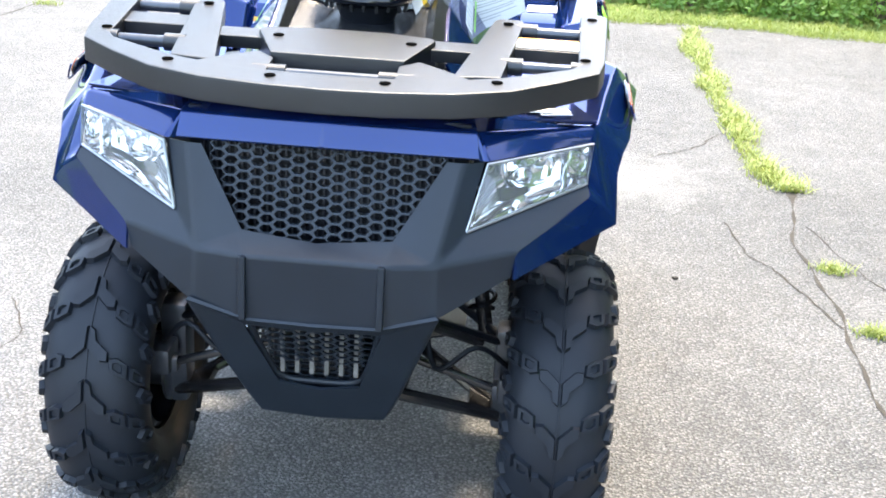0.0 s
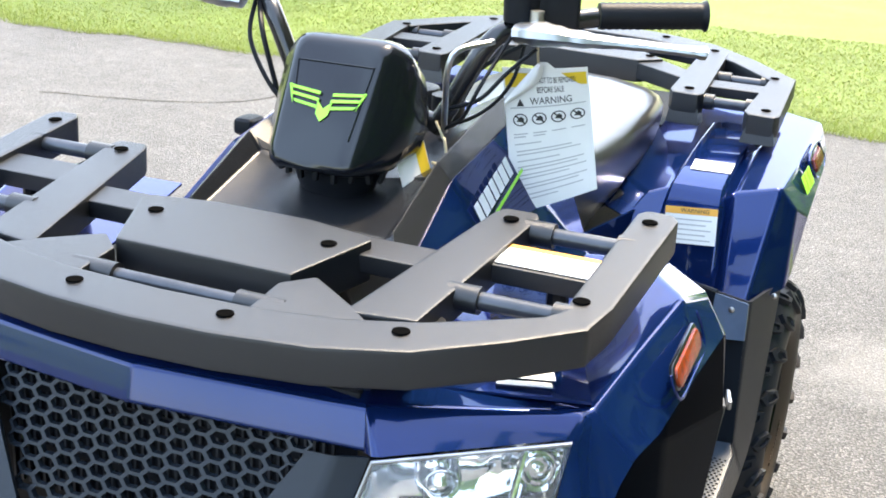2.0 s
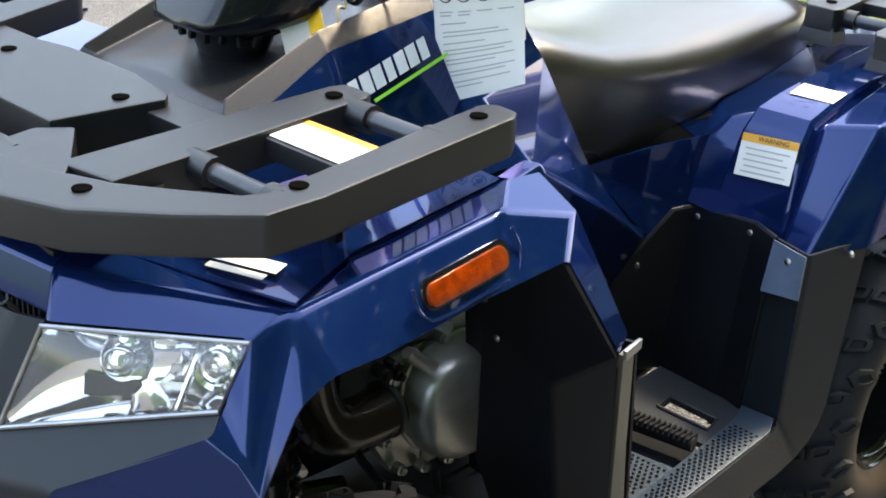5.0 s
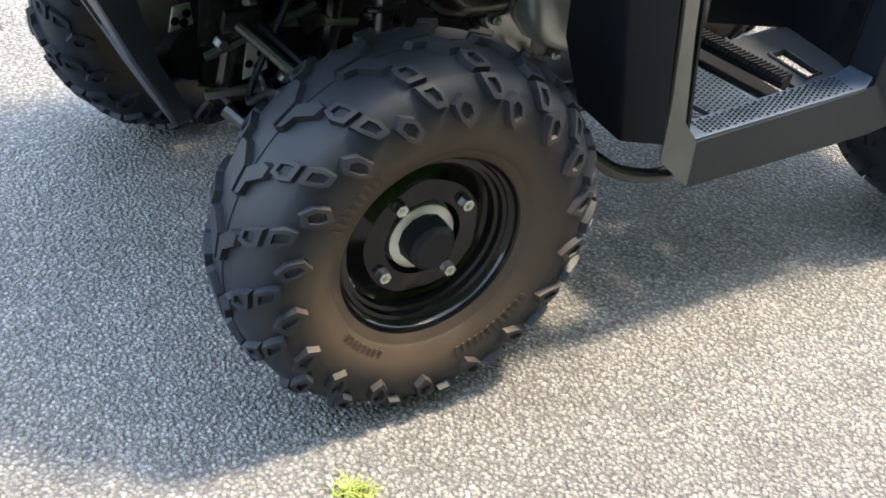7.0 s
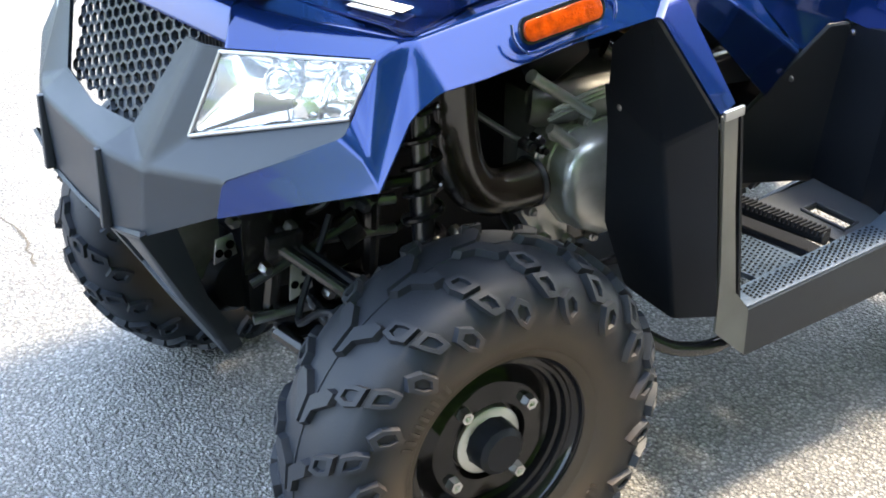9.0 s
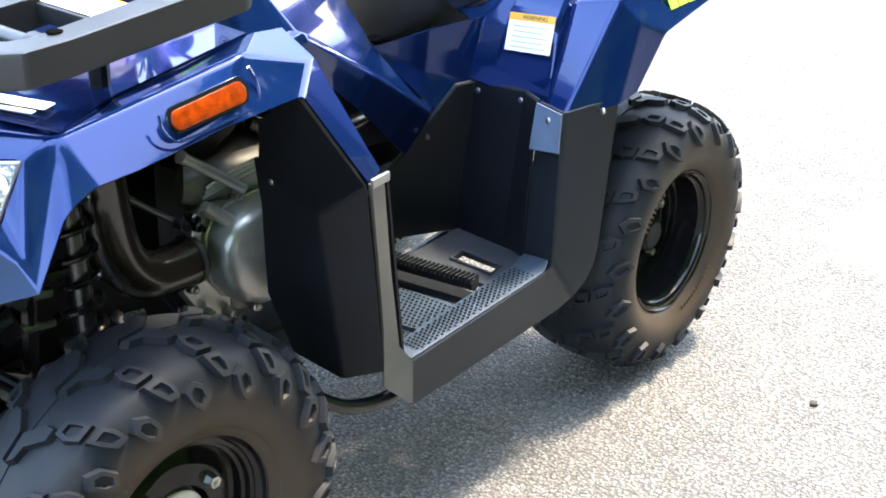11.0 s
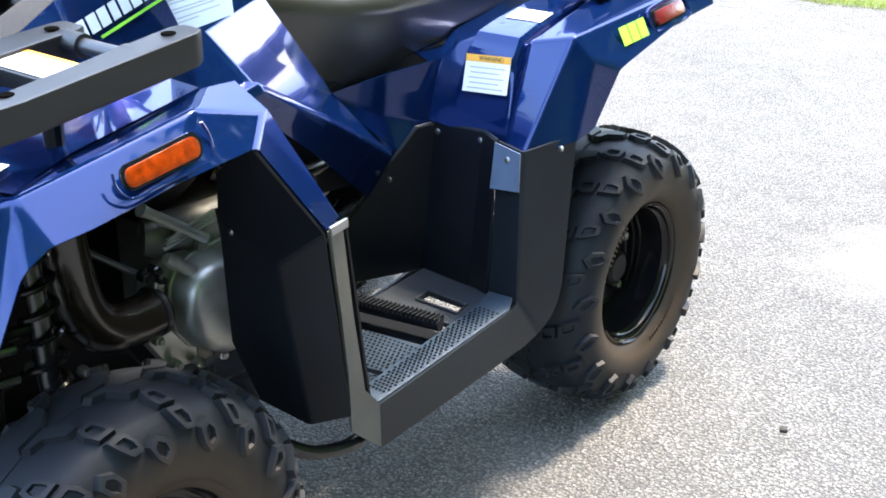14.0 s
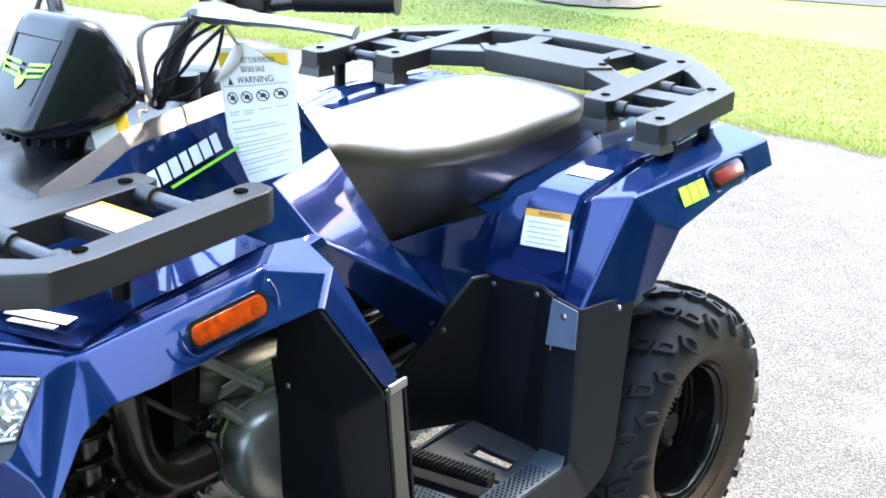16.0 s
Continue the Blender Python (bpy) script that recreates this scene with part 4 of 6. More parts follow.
for pp in pair("seat_side_panel", shell(poly([(0.136, 0.672, 0.676), (0.172, 0.775, 0.692), (0.214, 0.875, 0.706), (0.211, 0.842, 0.596), (0.186, 0.776, 0.556), (0.168, 0.772, 0.62)], [(0, 1, 5), (1, 2, 3, 5), (0, 5, 4), (5, 3, 4)]), 0.004, 0.006, 3, 4), BLUE, bike):
    pass
# top of the tank
v, f = symmetric([(0, 0.40, 0.935), (0.152, 0.40, 0.955), (0.170, 0.432, 0.950), (0.197, 0.470, 0.882), (0, 0.46, 0.955), (0.12, 0.52, 0.89), (0, 0.53, 0.90), (0.13, 0.57, 0.82), (0.0, 0.57, 0.82)], [(0, 1, 2, 4), (4, 2, 5, 6), (2, 3, 5), (3, 7, 5), (6, 5, 7, 8)])
part("tank_cover", shell(poly(v, f), 0.004, 0.006, 3, 8), BLUE, bike)
part("fuel_cap", moved(lathe([(0, 0.0), (0.03, 0.0), (0.032, 0.02), (0.03, 0.032), (0.02, 0.036), (0, 0.04)], 20), Matrix.Translation((0, 0.40, 0.945)) @ Matrix.Rotation(radians(-90), 4, 'Y')), BLACK, bike, "black fuel cap")
# slanted white marks with a lime line on the side panel (a trade name, kept as plain shapes)
for s in (1, -1):
    a, b = Vector((s * 0.191, 0.166, 0.869)), Vector((s * 0.182, 0.330, 0.915))
    lm = panel_frame(a, b - a, (-s * 0.62, -0.1, 1)) if s > 0 else panel_frame(b, a - b, (-s * 0.62, -0.1, 1))
    for i in range(7):
        w = 0.0150 if i % 3 else 0.0125
        bm = moved(sheet(w, 0.023), Matrix(((1, 0.25, 0, 0.014 + i * 0.0185), (0, 1, 0, 0.012), (0, 0, 1, 0.004), (0, 0, 0, 1))))
        part("panel_mark", moved(bm, lm), WHITE, tp[0 if s > 0 else 1], "white slanted mark")
    part("panel_stripe", moved(sheet(0.13, 0.004, 0.0008, (0.095, -0.008), 0.004), lm), LIME, tp[0 if s > 0 else 1], "lime stripe")

# -- headlight pod on the bars --
def pod_ring(y, z0, z1, w0, w1, lean=0.6, e=0.24):
    pts = []
    n = 28
    for k in range(n):
        a = 2 * math.pi * k / n
        c, s = math.cos(a), math.sin(a)
        c, s = abs(c) ** e * (1 if c > 0 else -1), abs(s) ** e * (1 if s > 0 else -1)
        z = (z0 + z1) / 2 + s * (z1 - z0) / 2
        w = w0 + (w1 - w0) * (z - z0) / (z1 - z0)
        pts.append((0.008 + c * w, y + (z - 0.93) * lean, z))
    return pts


pod_rings = [pod_ring(0.070, 0.942, 1.066, 0.046, 0.054), pod_ring(0.072, 0.936, 1.072, 0.052, 0.060), pod_ring(0.080, 0.930, 1.076, 0.060, 0.066), pod_ring(0.125, 0.920, 1.074, 0.088, 0.086, 0.45, 0.42), pod_ring(0.185, 0.925, 1.055, 0.100, 0.090, 0.2, 0.55), pod_ring(0.225, 0.945, 1.030, 0.092, 0.080, 0.0, 0.6)]
pod = part("headlight_pod", loft(pod_rings), GLOSS, bike, "gloss black instrument pod with lime emblem", 50)
pm = panel_frame((0.008, 0.1138, 1.003), (1, 0, 0), (0, 0.6, 1))
# framed inset and emblem of plain winged shapes
part("pod_inset", moved(tube([(x, y, 0.0) for x, y in ((-0.042, 0.0), (-0.05, 0.052), (0.05, 0.052), (0.042, -0.04))], 0.0016, 6), pm), GLOSS, pod)
for s in (1, -1):
    for i, (x0, x1, y) in enumerate(((0.008, 0.047, 0.016), (0.008, 0.043, 0.0075), (0.008, 0.038, -0.001))):
        vs = [(s * x0, y - 0.0055, 0.0022), (s * x1, y - 0.001, 0.0022), (s * (x1 + 0.004), y + 0.003, 0.0022), (s * x0, y - 0.0015, 0.0022)]
        part("emblem_bar", moved(shell(poly(vs, [(0, 1, 2, 3)]), 0.0012, 0), pm), LIME, pod, "lime emblem bar")
    vs = [(s * 0.041, -0.004, 0.0022), (s * 0.047, 0.010, 0.0022), (s * 0.051, 0.0195, 0.0022), (s * 0.047, 0.0195, 0.0022)]
    part("emblem_bar", moved(shell(poly(vs, [(0, 1, 2, 3)]), 0.0012, 0), pm), LIME, pod, "lime emblem bar")
part("emblem_point", moved(shell(poly([(0, -0.022, 0.0022), (0.008, -0.013, 0.0022), (0.010, 0.004, 0.0022), (0, -0.006, 0.0022), (-0.010, 0.004, 0.0022), (-0.008, -0.013, 0.0022)], [(0, 1, 2, 3, 4, 5)]), 0.0012, 0), pm), LIME, pod, "lime emblem point")
under = [[(0.008 + 1.0 * w * math.cos(2 * math.pi * k / 20), 0.150 + d * math.sin(2 * math.pi * k / 20), z) for k in range(20)] for z, w, d in ((0.940, 0.080, 0.064), (0.928, 0.076, 0.058), (0.919, 0.058, 0.042), (0.885, 0.044, 0.030))]
part("pod_base", loft(under), BLACK, pod)
for i in range(9):
    an = math.radians(200 + i * 17.5)
    part("pod_clip", moved(box((0.006, 0.008, random.uniform(0.010, 0.018)), (0, 0, 0), 0.0015), Matrix.Translation((0.008 + 0.074 * math.cos(an), 0.150 + 0.054 * math.sin(an), 0.922)) @ Matrix.Rotation(random.uniform(-0.4, 0.4), 4, 'Y')), BLACK, pod)
# leaflet tucked in beside the pod
sm = panel_frame((0.096, 0.182, 0.925), (0.35, 0.9, 0.15), (-0.25, 0.1, 1))
leaf = part("leaflet", moved(sheet(0.05, 0.055), sm), PAPER, bike, "small white and yellow paper label")
part("leaflet_band", moved(sheet(0.016, 0.053, 0.0004, (0.016, 0), 0.0008), sm), YELLOW, leaf)

# -- handlebar --
hb = [(-0.40, 0.425, 1.108), (-0.26, 0.352, 1.104), (-0.185, 0.300, 1.09), (-0.150, 0.270, 1.07), (-0.105, 0.262, 0.985), (-0.085, 0.262, 0.955)]
mid = [(-x, y, z) for x, y, z in reversed(hb)]
bars_ob = part("handlebar", merge(tube(hb[1:], 0.0125, 12, 5), tube(mid[:-1], 0.0125, 12, 5), tube([(-0.09, 0.262, 0.965), (0.09, 0.262, 0.965)], 0.0125, 12)), FRAME, bike, "black tubular handlebar")
for s in (1, -1):
    d = Vector((s * 0.125, 0.064, 0.006)).normalized()
    g0 = Vector((s * 0.262, 0.353, 1.106))
    grip = tube([tuple(g0 + d * 0.0045 * i) for i in range(31)], 0.0165, 14, 0, [0.0165, 0.0175] * 15 + [0.02])
    part("grip", grip, BLACK, bars_ob, "ribbed black rubber grip")
    part("switch_block", moved(box((0.055, 0.05, 0.055), (0, 0, 0), 0.008, None, 3), Matrix.Translation((s * 0.215, 0.322, 1.112)) @ Matrix.Rotation(s * radians(27), 4, 'Z')), BLACK, bars_ob)
    part("brake_reservoir", moved(lathe([(-0.02, 0), (-0.02, 0.022), (0.02, 0.024), (0.024, 0.02), (0.024, 0)], 18), Matrix.Translation((s * 0.182, 0.290, 1.118)) @ Matrix.Rotation(radians(-90), 4, 'Y')), BLACK, bars_ob)
    lev = [(s * 0.192, 0.262, 1.090), (s * 0.225, 0.256, 1.094), (s * 0.27, 0.268, 1.090), (s * 0.33, 0.288, 1.087), (s * 0.38, 0.303, 1.083), (s * 0.406, 0.314, 1.080)]
    bm = tube(lev, 0.008, 10, 5, [0.021, 0.024, 0.021, 0.017, 0.0135, 0.0115, 0.0105, 0.0105, 0.0115, 0.0135])
    for q in bm.verts:
        q.co.z = 1.087 + (q.co.z - 1.087) * 0.62
    part("brake_lever", bm, LEVER, bars_ob, "polished alloy brake lever")
    part("lever_pivot", moved(lathe([(-0.014, 0), (-0.014, 0.009), (0.016, 0.009), (0.016, 0)], 12), Matrix.Translation((s * 0.208, 0.272, 1.1)) @ Matrix.Rotation(radians(-90), 4, 'Y')), SCREW, bars_ob)
for i, (pts, r) in enumerate(((((0.18, 0.27, 1.085), (0.165, 0.21, 1.03), (0.14, 0.22, 0.985), (0.105, 0.24, 0.96)), 0.0025), (((0.19, 0.30, 1.09), (0.175, 0.29, 1.02), (0.135, 0.28, 0.975), (0.08, 0.25, 0.955)), 0.0025),
                              (((0.16, 0.26, 1.075), (0.125, 0.215, 1.06), (0.115, 0.225, 0.99), (0.11, 0.24, 0.96)), 0.004),
                              (((-0.19, 0.29, 1.09), (-0.175, 0.25, 1.04), (-0.13, 0.235, 0.98), (-0.09, 0.245, 0.955)), 0.0032), (((-0.18, 0.28, 1.09), (-0.15, 0.24, 1.05), (-0.125, 0.24, 0.97)), 0.0035))):
    part("cable", tube(pts, r, 8, 6), STEEL if i == 2 else BLACK, bars_ob, "silver control cable" if i == 2 else "black control cable")
for pts in (((0.110, 0.25, 0.987), (0.150, 0.25, 1.004), (0.180, 0.26, 1.039), (0.210, 0.275, 1.070)), ((0.106, 0.25, 0.993), (0.130, 0.26, 1.025), (0.161, 0.27, 1.053), (0.196, 0.285, 1.075))):
    part("cable", tube(pts, 0.0027, 8, 6), BLACK, bars_ob, "black control cable")
part("ignition_barrel", moved(lathe([(0, 0), (0, 0.022), (0.035, 0.022), (0.035, 0)], 16), Matrix.Translation((0.085, 0.31, 0.955)) @ Matrix.Rotation(radians(-90), 4, 'Y')), BLACK, bike)
# gear lever on the far side
part("gear_lever", merge(tube([(-0.17, 0.24, 0.84), (-0.176, 0.245, 0.915)], 0.006, 8), moved(box((0.03, 0.04, 0.024), (-0.175, 0.248, 0.925), 0.009, None, 3), Matrix())), BLACK, bike, "black gear lever knob")
part("string", tube([(0.10, 0.235, 0.972), (0.115, 0.225, 0.955), (0.125, 0.205, 0.958), (0.13, 0.2, 0.93), (0.12, 0.18, 0.935)], 0.0018, 6, 5), STRING, bike, "loop of cotton string")

# -- seat --
def seat_ring(y, zt, zb, w, crown=0.02):
    pts = []
    prof = [(0, 0.0), (0.4, 0.0), (0.78, -0.003), (0.93, -0.009), (0.99, -0.024), (0.995, -0.042), (0.95, -0.10)]
    half = [(x * w, zt - crown * x * x + z) for x, z in prof] + [(w * 0.91, zb + 0.03), (w * 0.84, zb)]
    return [(x, y, max(z, zb)) for x, z in half] + [(-x, y, max(z, zb)) for x, z in reversed(half[1:])]


rings = [seat_ring(y, zt, zb, w) for y, zt, zb, w in ((0.530, 0.862, 0.80, 0.110), (0.538, 0.878, 0.77, 0.122), (0.57, 0.884, 0.72, 0.136), (0.63, 0.872, 0.675, 0.148), (0.70, 0.856, 0.664, 0.158), (0.80, 0.848, 0.668, 0.172),
                                                      (0.92, 0.852, 0.685, 0.184), (1.05, 0.864, 0.71, 0.186), (1.15, 0.870, 0.735, 0.182), (1.22, 0.862, 0.755, 0.172), (1.255, 0.842, 0.77, 0.155), (1.268, 0.81, 0.775, 0.13))]
seat = loft(rings)
part("seat", seat, SEATM, bike, "black vinyl saddle seat", 60)
base = [[(s1 * w, y, z) for s1, z in ((-1, 0.50), (1, 0.50), (1, zt), (-1, zt))] for y, w, zt in ((0.56, 0.10, 0.76), (0.68, 0.125, 0.70), (0.80, 0.15, 0.70), (0.95, 0.19, 0.72), (1.10, 0.18, 0.75), (1.24, 0.15, 0.77))]
part("seat_base", loft(base), BLACK, bike)

# -- rear bodywork --
rv = dict(a=(0.206, 0.838, 0.606), b=(0.212, 0.868, 0.700), c=(0.230, 0.895, 0.734), d=(0.374, 0.842, 0.588), e=(0.368, 0.880, 0.700), f=(0.362, 0.908, 0.742), g=(0.386, 0.815, 0.590), h=(0.378, 0.896, 0.757), i=(0.432, 0.802, 0.594), j=(0.450, 0.914, 0.772),
          k=(0.482, 0.885, 0.610), l=(0.479, 0.932, 0.735), m=(0.165, 1.235, 0.775), n=(0.260, 1.225, 0.790), o=(0.365, 1.08, 0.783), p=(0.360, 1.36, 0.812), q=(0.459, 1.352, 0.797), r=(0.474, 1.355, 0.750), s=(0.490, 1.185, 0.748), t=(0.492, 0.995, 0.708),
          u=(0.165, 1.40, 0.80), v=(0.160, 0.862, 0.712), w=(0.150, 1.0, 0.735), x=(0.484, 0.935, 0.62), y=(0.385, 1.085, 0.797), z=(0.262, 0.905, 0.745))
rk = {k: i for i, k in enumerate(rv)}
rf = ["adeb", "efzcb", "dghe", "ehf", "gijh", "iklj", "bcwv", "cnmw", "czn", "zfon", "fhyo", "hjqpy", "oypn", "npum", "jltsrq", "ltx", "lxk"]
faces = [tuple(rk[c] for c in word) for word in rf]
rear_f = pair("rear_fender", shell(poly(list(rv.values()), faces), 0.004, 0.011, 4, 8), BLUE, bike)
# deck between the rear fenders and tail
part("tail_deck", shell(poly([(-0.17, 1.23, 0.772), (0.17, 1.23, 0.772), (0.17, 1.42, 0.80), (-0.17, 1.42, 0.80)], [(0, 1, 2, 3)]), 0.004, 0), BLACK, bike)
for s, ob in ((1, rear_f[0]), (-1, rear_f[1])):
    # the raised middle panel that runs up the front and back along the top
    st = [((0.250, 0.846, 0.608), (0.369, 0.847, 0.592), 0.001), ((0.256, 0.864, 0.665), (0.366, 0.867, 0.662), 0.007), ((0.262, 0.884, 0.722), (0.363, 0.886, 0.722), 0.010),
          ((0.266, 0.905, 0.747), (0.360, 0.906, 0.748), 0.011), ((0.268, 0.950, 0.759), (0.360, 0.950, 0.762), 0.009), ((0.270, 1.10, 0.783), (0.360, 1.10, 0.786), 0.006), ((0.272, 1.22, 0.796), (0.360, 1.22, 0.798), 0.004)]
    rings = []
    for k, (a, b, up) in enumerate(st):
        o = Vector((0, -0.93, 0.36)) if k < 3 else Vector((0, -0.55, 0.83)) if k == 3 else Vector((0, -0.15, 0.99))
        a, b = Vector((s * a[0], a[1], a[2])), Vector((s * b[0], b[1], b[2]))
        d = (b - a) * 0.06
        rings.append([tuple(a - o * 0.008), tuple(a + o * up * 0.4), tuple(a + d + o * up), tuple(b - d + o * up), tuple(b + o * up * 0.4), tuple(b - o * 0.008)])
    part("raised_panel", soften(loft(rings), 0.003, 2, 18), BLUE, ob)

    def rl(origin, right, up):
        o, r, u = Vector(origin), Vector(right), Vector(up)
        if s < 0:
            o.x, r, u = -o.x, Vector((r.x, -r.y, -r.z)), Vector((-u.x, u.y, u.z))
        return panel_frame(o, r, u)
    m = rl((0.316, 0.8625, 0.697), (1, 0.04, 0.07), (0.0, 0.33, 1))
    lab = part("warning_label", moved(sheet(0.088, 0.062), m), PAPER, ob, "white warning label with orange heading")
    part("label_band", moved(sheet(0.088, 0.012, 0.0004, (0, 0.025), 0.0008), m), ORANGE, lab)
    if s > 0:
        letters("WARNING", 0.010, m @ Matrix.Translation((0.006, 0.025, 0.0014)), INK, lab, "label_heading")
    for i in range(5):
        part("label_line", moved(sheet(0.07 - (i % 2) * 0.012, 0.0022, 0.0004, (-0.003 * (i % 2), 0.010 - i * 0.0085), 0.0008), m), PALEINK, lab)
    m = rl((0.322, 0.975, 0.7745), (1, 0.0, 0.02), (-0.05, 1, 0.20))
    part("deck_label", moved(sheet(0.07, 0.04, 0.0008, (0, 0), 0.001), m), PAPER, ob, "white label on the fender top")
    # lime mark on the flank (a model number, kept as bars) and the red marker
    m = rl((0.4735, 1.058, 0.754), (0.02, 1, 0.06), (-0.5, 0, 1))
    for i in range(3):
        part("flank_mark", moved(sheet(0.024, 0.032, 0.0008, (-0.027 + i * 0.027, 0), 0.0035), m), LIME, ob, "lime model mark")
    m = rl((0.4725, 1.178, 0.764), (0.0, 1, 0.06), (-0.5, 0, 1))
    mk = part("tail_marker", moved(slab([(-0.058, -0.006), (-0.052, 0.016), (0.048, 0.018), (0.058, 0.006), (0.052, -0.017), (-0.050, -0.018)], 0.008, 0.002), m @ Matrix.Translation((0, 0, 0.004))), GLOSS, ob, "red rear side marker")
    part("marker_lens", moved(slab([(-0.050, -0.004), (-0.045, 0.012), (0.042, 0.013), (0.049, 0.004), (0.045, -0.012), (-0.043, -0.013)], 0.010, 0.003), m @ Matrix.Translation((0, 0, 0.009))), RED, mk)
    part("marker_frame", moved(tube([(-0.056, -0.021, 0.003), (0.056, -0.021, 0.003), (0.064, 0.004, 0.003), (0.052, 0.021, 0.003), (-0.054, 0.019, 0.003), (-0.063, -0.004, 0.003), (-0.056, -0.021, 0.003)], 0.0034, 8, 4), m), BLUE, mk)

# -- rear rack --
RX = -0.028   # the rack sits a little off the centre line and leans with the machine on its springs


def r_top(x, y):
    return 0.861 + 0.09 * (y - 1.089) - 0.022 * (x - 0.385)


def rr(pts, s=1):
    return [(RX + s * x, y) for x, y in pts]


rear_half = [(0.0, 1.540), (0.12, 1.534), (0.235, 1.500), (0.335, 1.420), (0.432, 1.318), (0.388, 1.288), (0.295, 1.384), (0.21, 1.440), (0.10, 1.468), (0.0, 1.472)]
rrack = part("rear_rack", slab(rr(rear_half) + rr(reversed(rear_half[1:-1]), -1), 0.036, 0.005, slope=r_top), RACK, bike, "charcoal moulded rear luggage rack")
for s in (1, -1):
    bar(rr(((0.386, 1.052), (0.432, 1.052), (0.440, 1.068), (0.430, 1.322), (0.384, 1.300), (0.376, 1.068)), s), 0.038, r_top, rrack, "rack_bar", 0.0015)
    bar(rr(((0.234, 1.118), (0.282, 1.118), (0.290, 1.134), (0.276, 1.440), (0.222, 1.462), (0.226, 1.134)), s), 0.038, r_top, rrack, "rack_bar", 0.0015)
    for x, y, d in ((0.408, 1.073, 0.040), (0.258, 1.139, 0.046)):
        foot = loft([[(RX + s * x + a * w, y + b * l, r_top(RX + s * x, y) - z) for a, b in ((-1, -1), (1, -1), (1, 1), (-1, 1))] for w, l, z in ((0.024, 0.016, 0.020), (0.027, 0.020, 0.034), (0.031, 0.024, 0.012 + d))])
        part("rack_foot", soften(foot, 0.004, 2, 30), RACK, rrack)
    for y in (1.14, 1.26):
        part("rack_post", tube([(RX + s * 0.405, y, 0.77), (RX + s * 0.405, y, r_top(RX + s * 0.405, y) - 0.03)], 0.012, 10), BLACK, rrack)
    for y in (1.150, 1.312):
        z = r_top(RX + s * 0.33, y) - 0.017
        part("rack_tube", tube([(RX + s * 0.262, y, z), (RX + s * 0.40, y, z)], 0.0098, 14), TUBE, rrack, "dark steel tube")
        part("tube_socket", tube([(RX + s * 0.270, y, z), (RX + s * 0.308, y, z)], 0.0148, 14), RACK, rrack)
        part("tube_socket", tube([(RX + s * 0.366, y, z), (RX + s * 0.392, y, z)], 0.0148, 14), RACK, rrack)
    part("cross_member", box((0.12, 0.05, 0.020), (RX + s * 0.333, 1.232, r_top(RX + s * 0.333, 1.232) - 0.014), 0.003, Matrix.Rotation(radians(5), 4, 'X')), RACK, rrack)
    for x, y in ((0.412, 1.087), (0.392, 1.300), (0.258, 1.153), (0.246, 1.441), (0.138, 1.325), (0.128, 1.504)):
        bolt_hole(RX + s * x, y, (lambda a, b: r_top(a, b) + (0.0036 if abs(a - RX) < 0.2 and b < 1.4 else 0.0021 if abs(a - RX) > 0.2 else 0.0006)), rrack)
    bar(rr(((0.232, 1.222), (0.232, 1.280), (0.140, 1.345), (0.120, 1.285)), s), 0.034, r_top, rrack, "rack_web", -0.002)
bar(rr(((0.125, 1.283), (0.168, 1.318), (0.120, 1.352), (0.110, 1.395))) + rr(reversed(((0.125, 1.283), (0.168, 1.318), (0.120, 1.352), (0.110, 1.395))), -1), 0.046, r_top, rrack, "rack_plate", 0.003)
for s in (1, -1):
    bar(rr(((0.075, 1.385), (0.112, 1.385), (0.130, 1.475), (0.085, 1.475)), s), 0.03, r_top, rrack, "rack_web", -0.003)

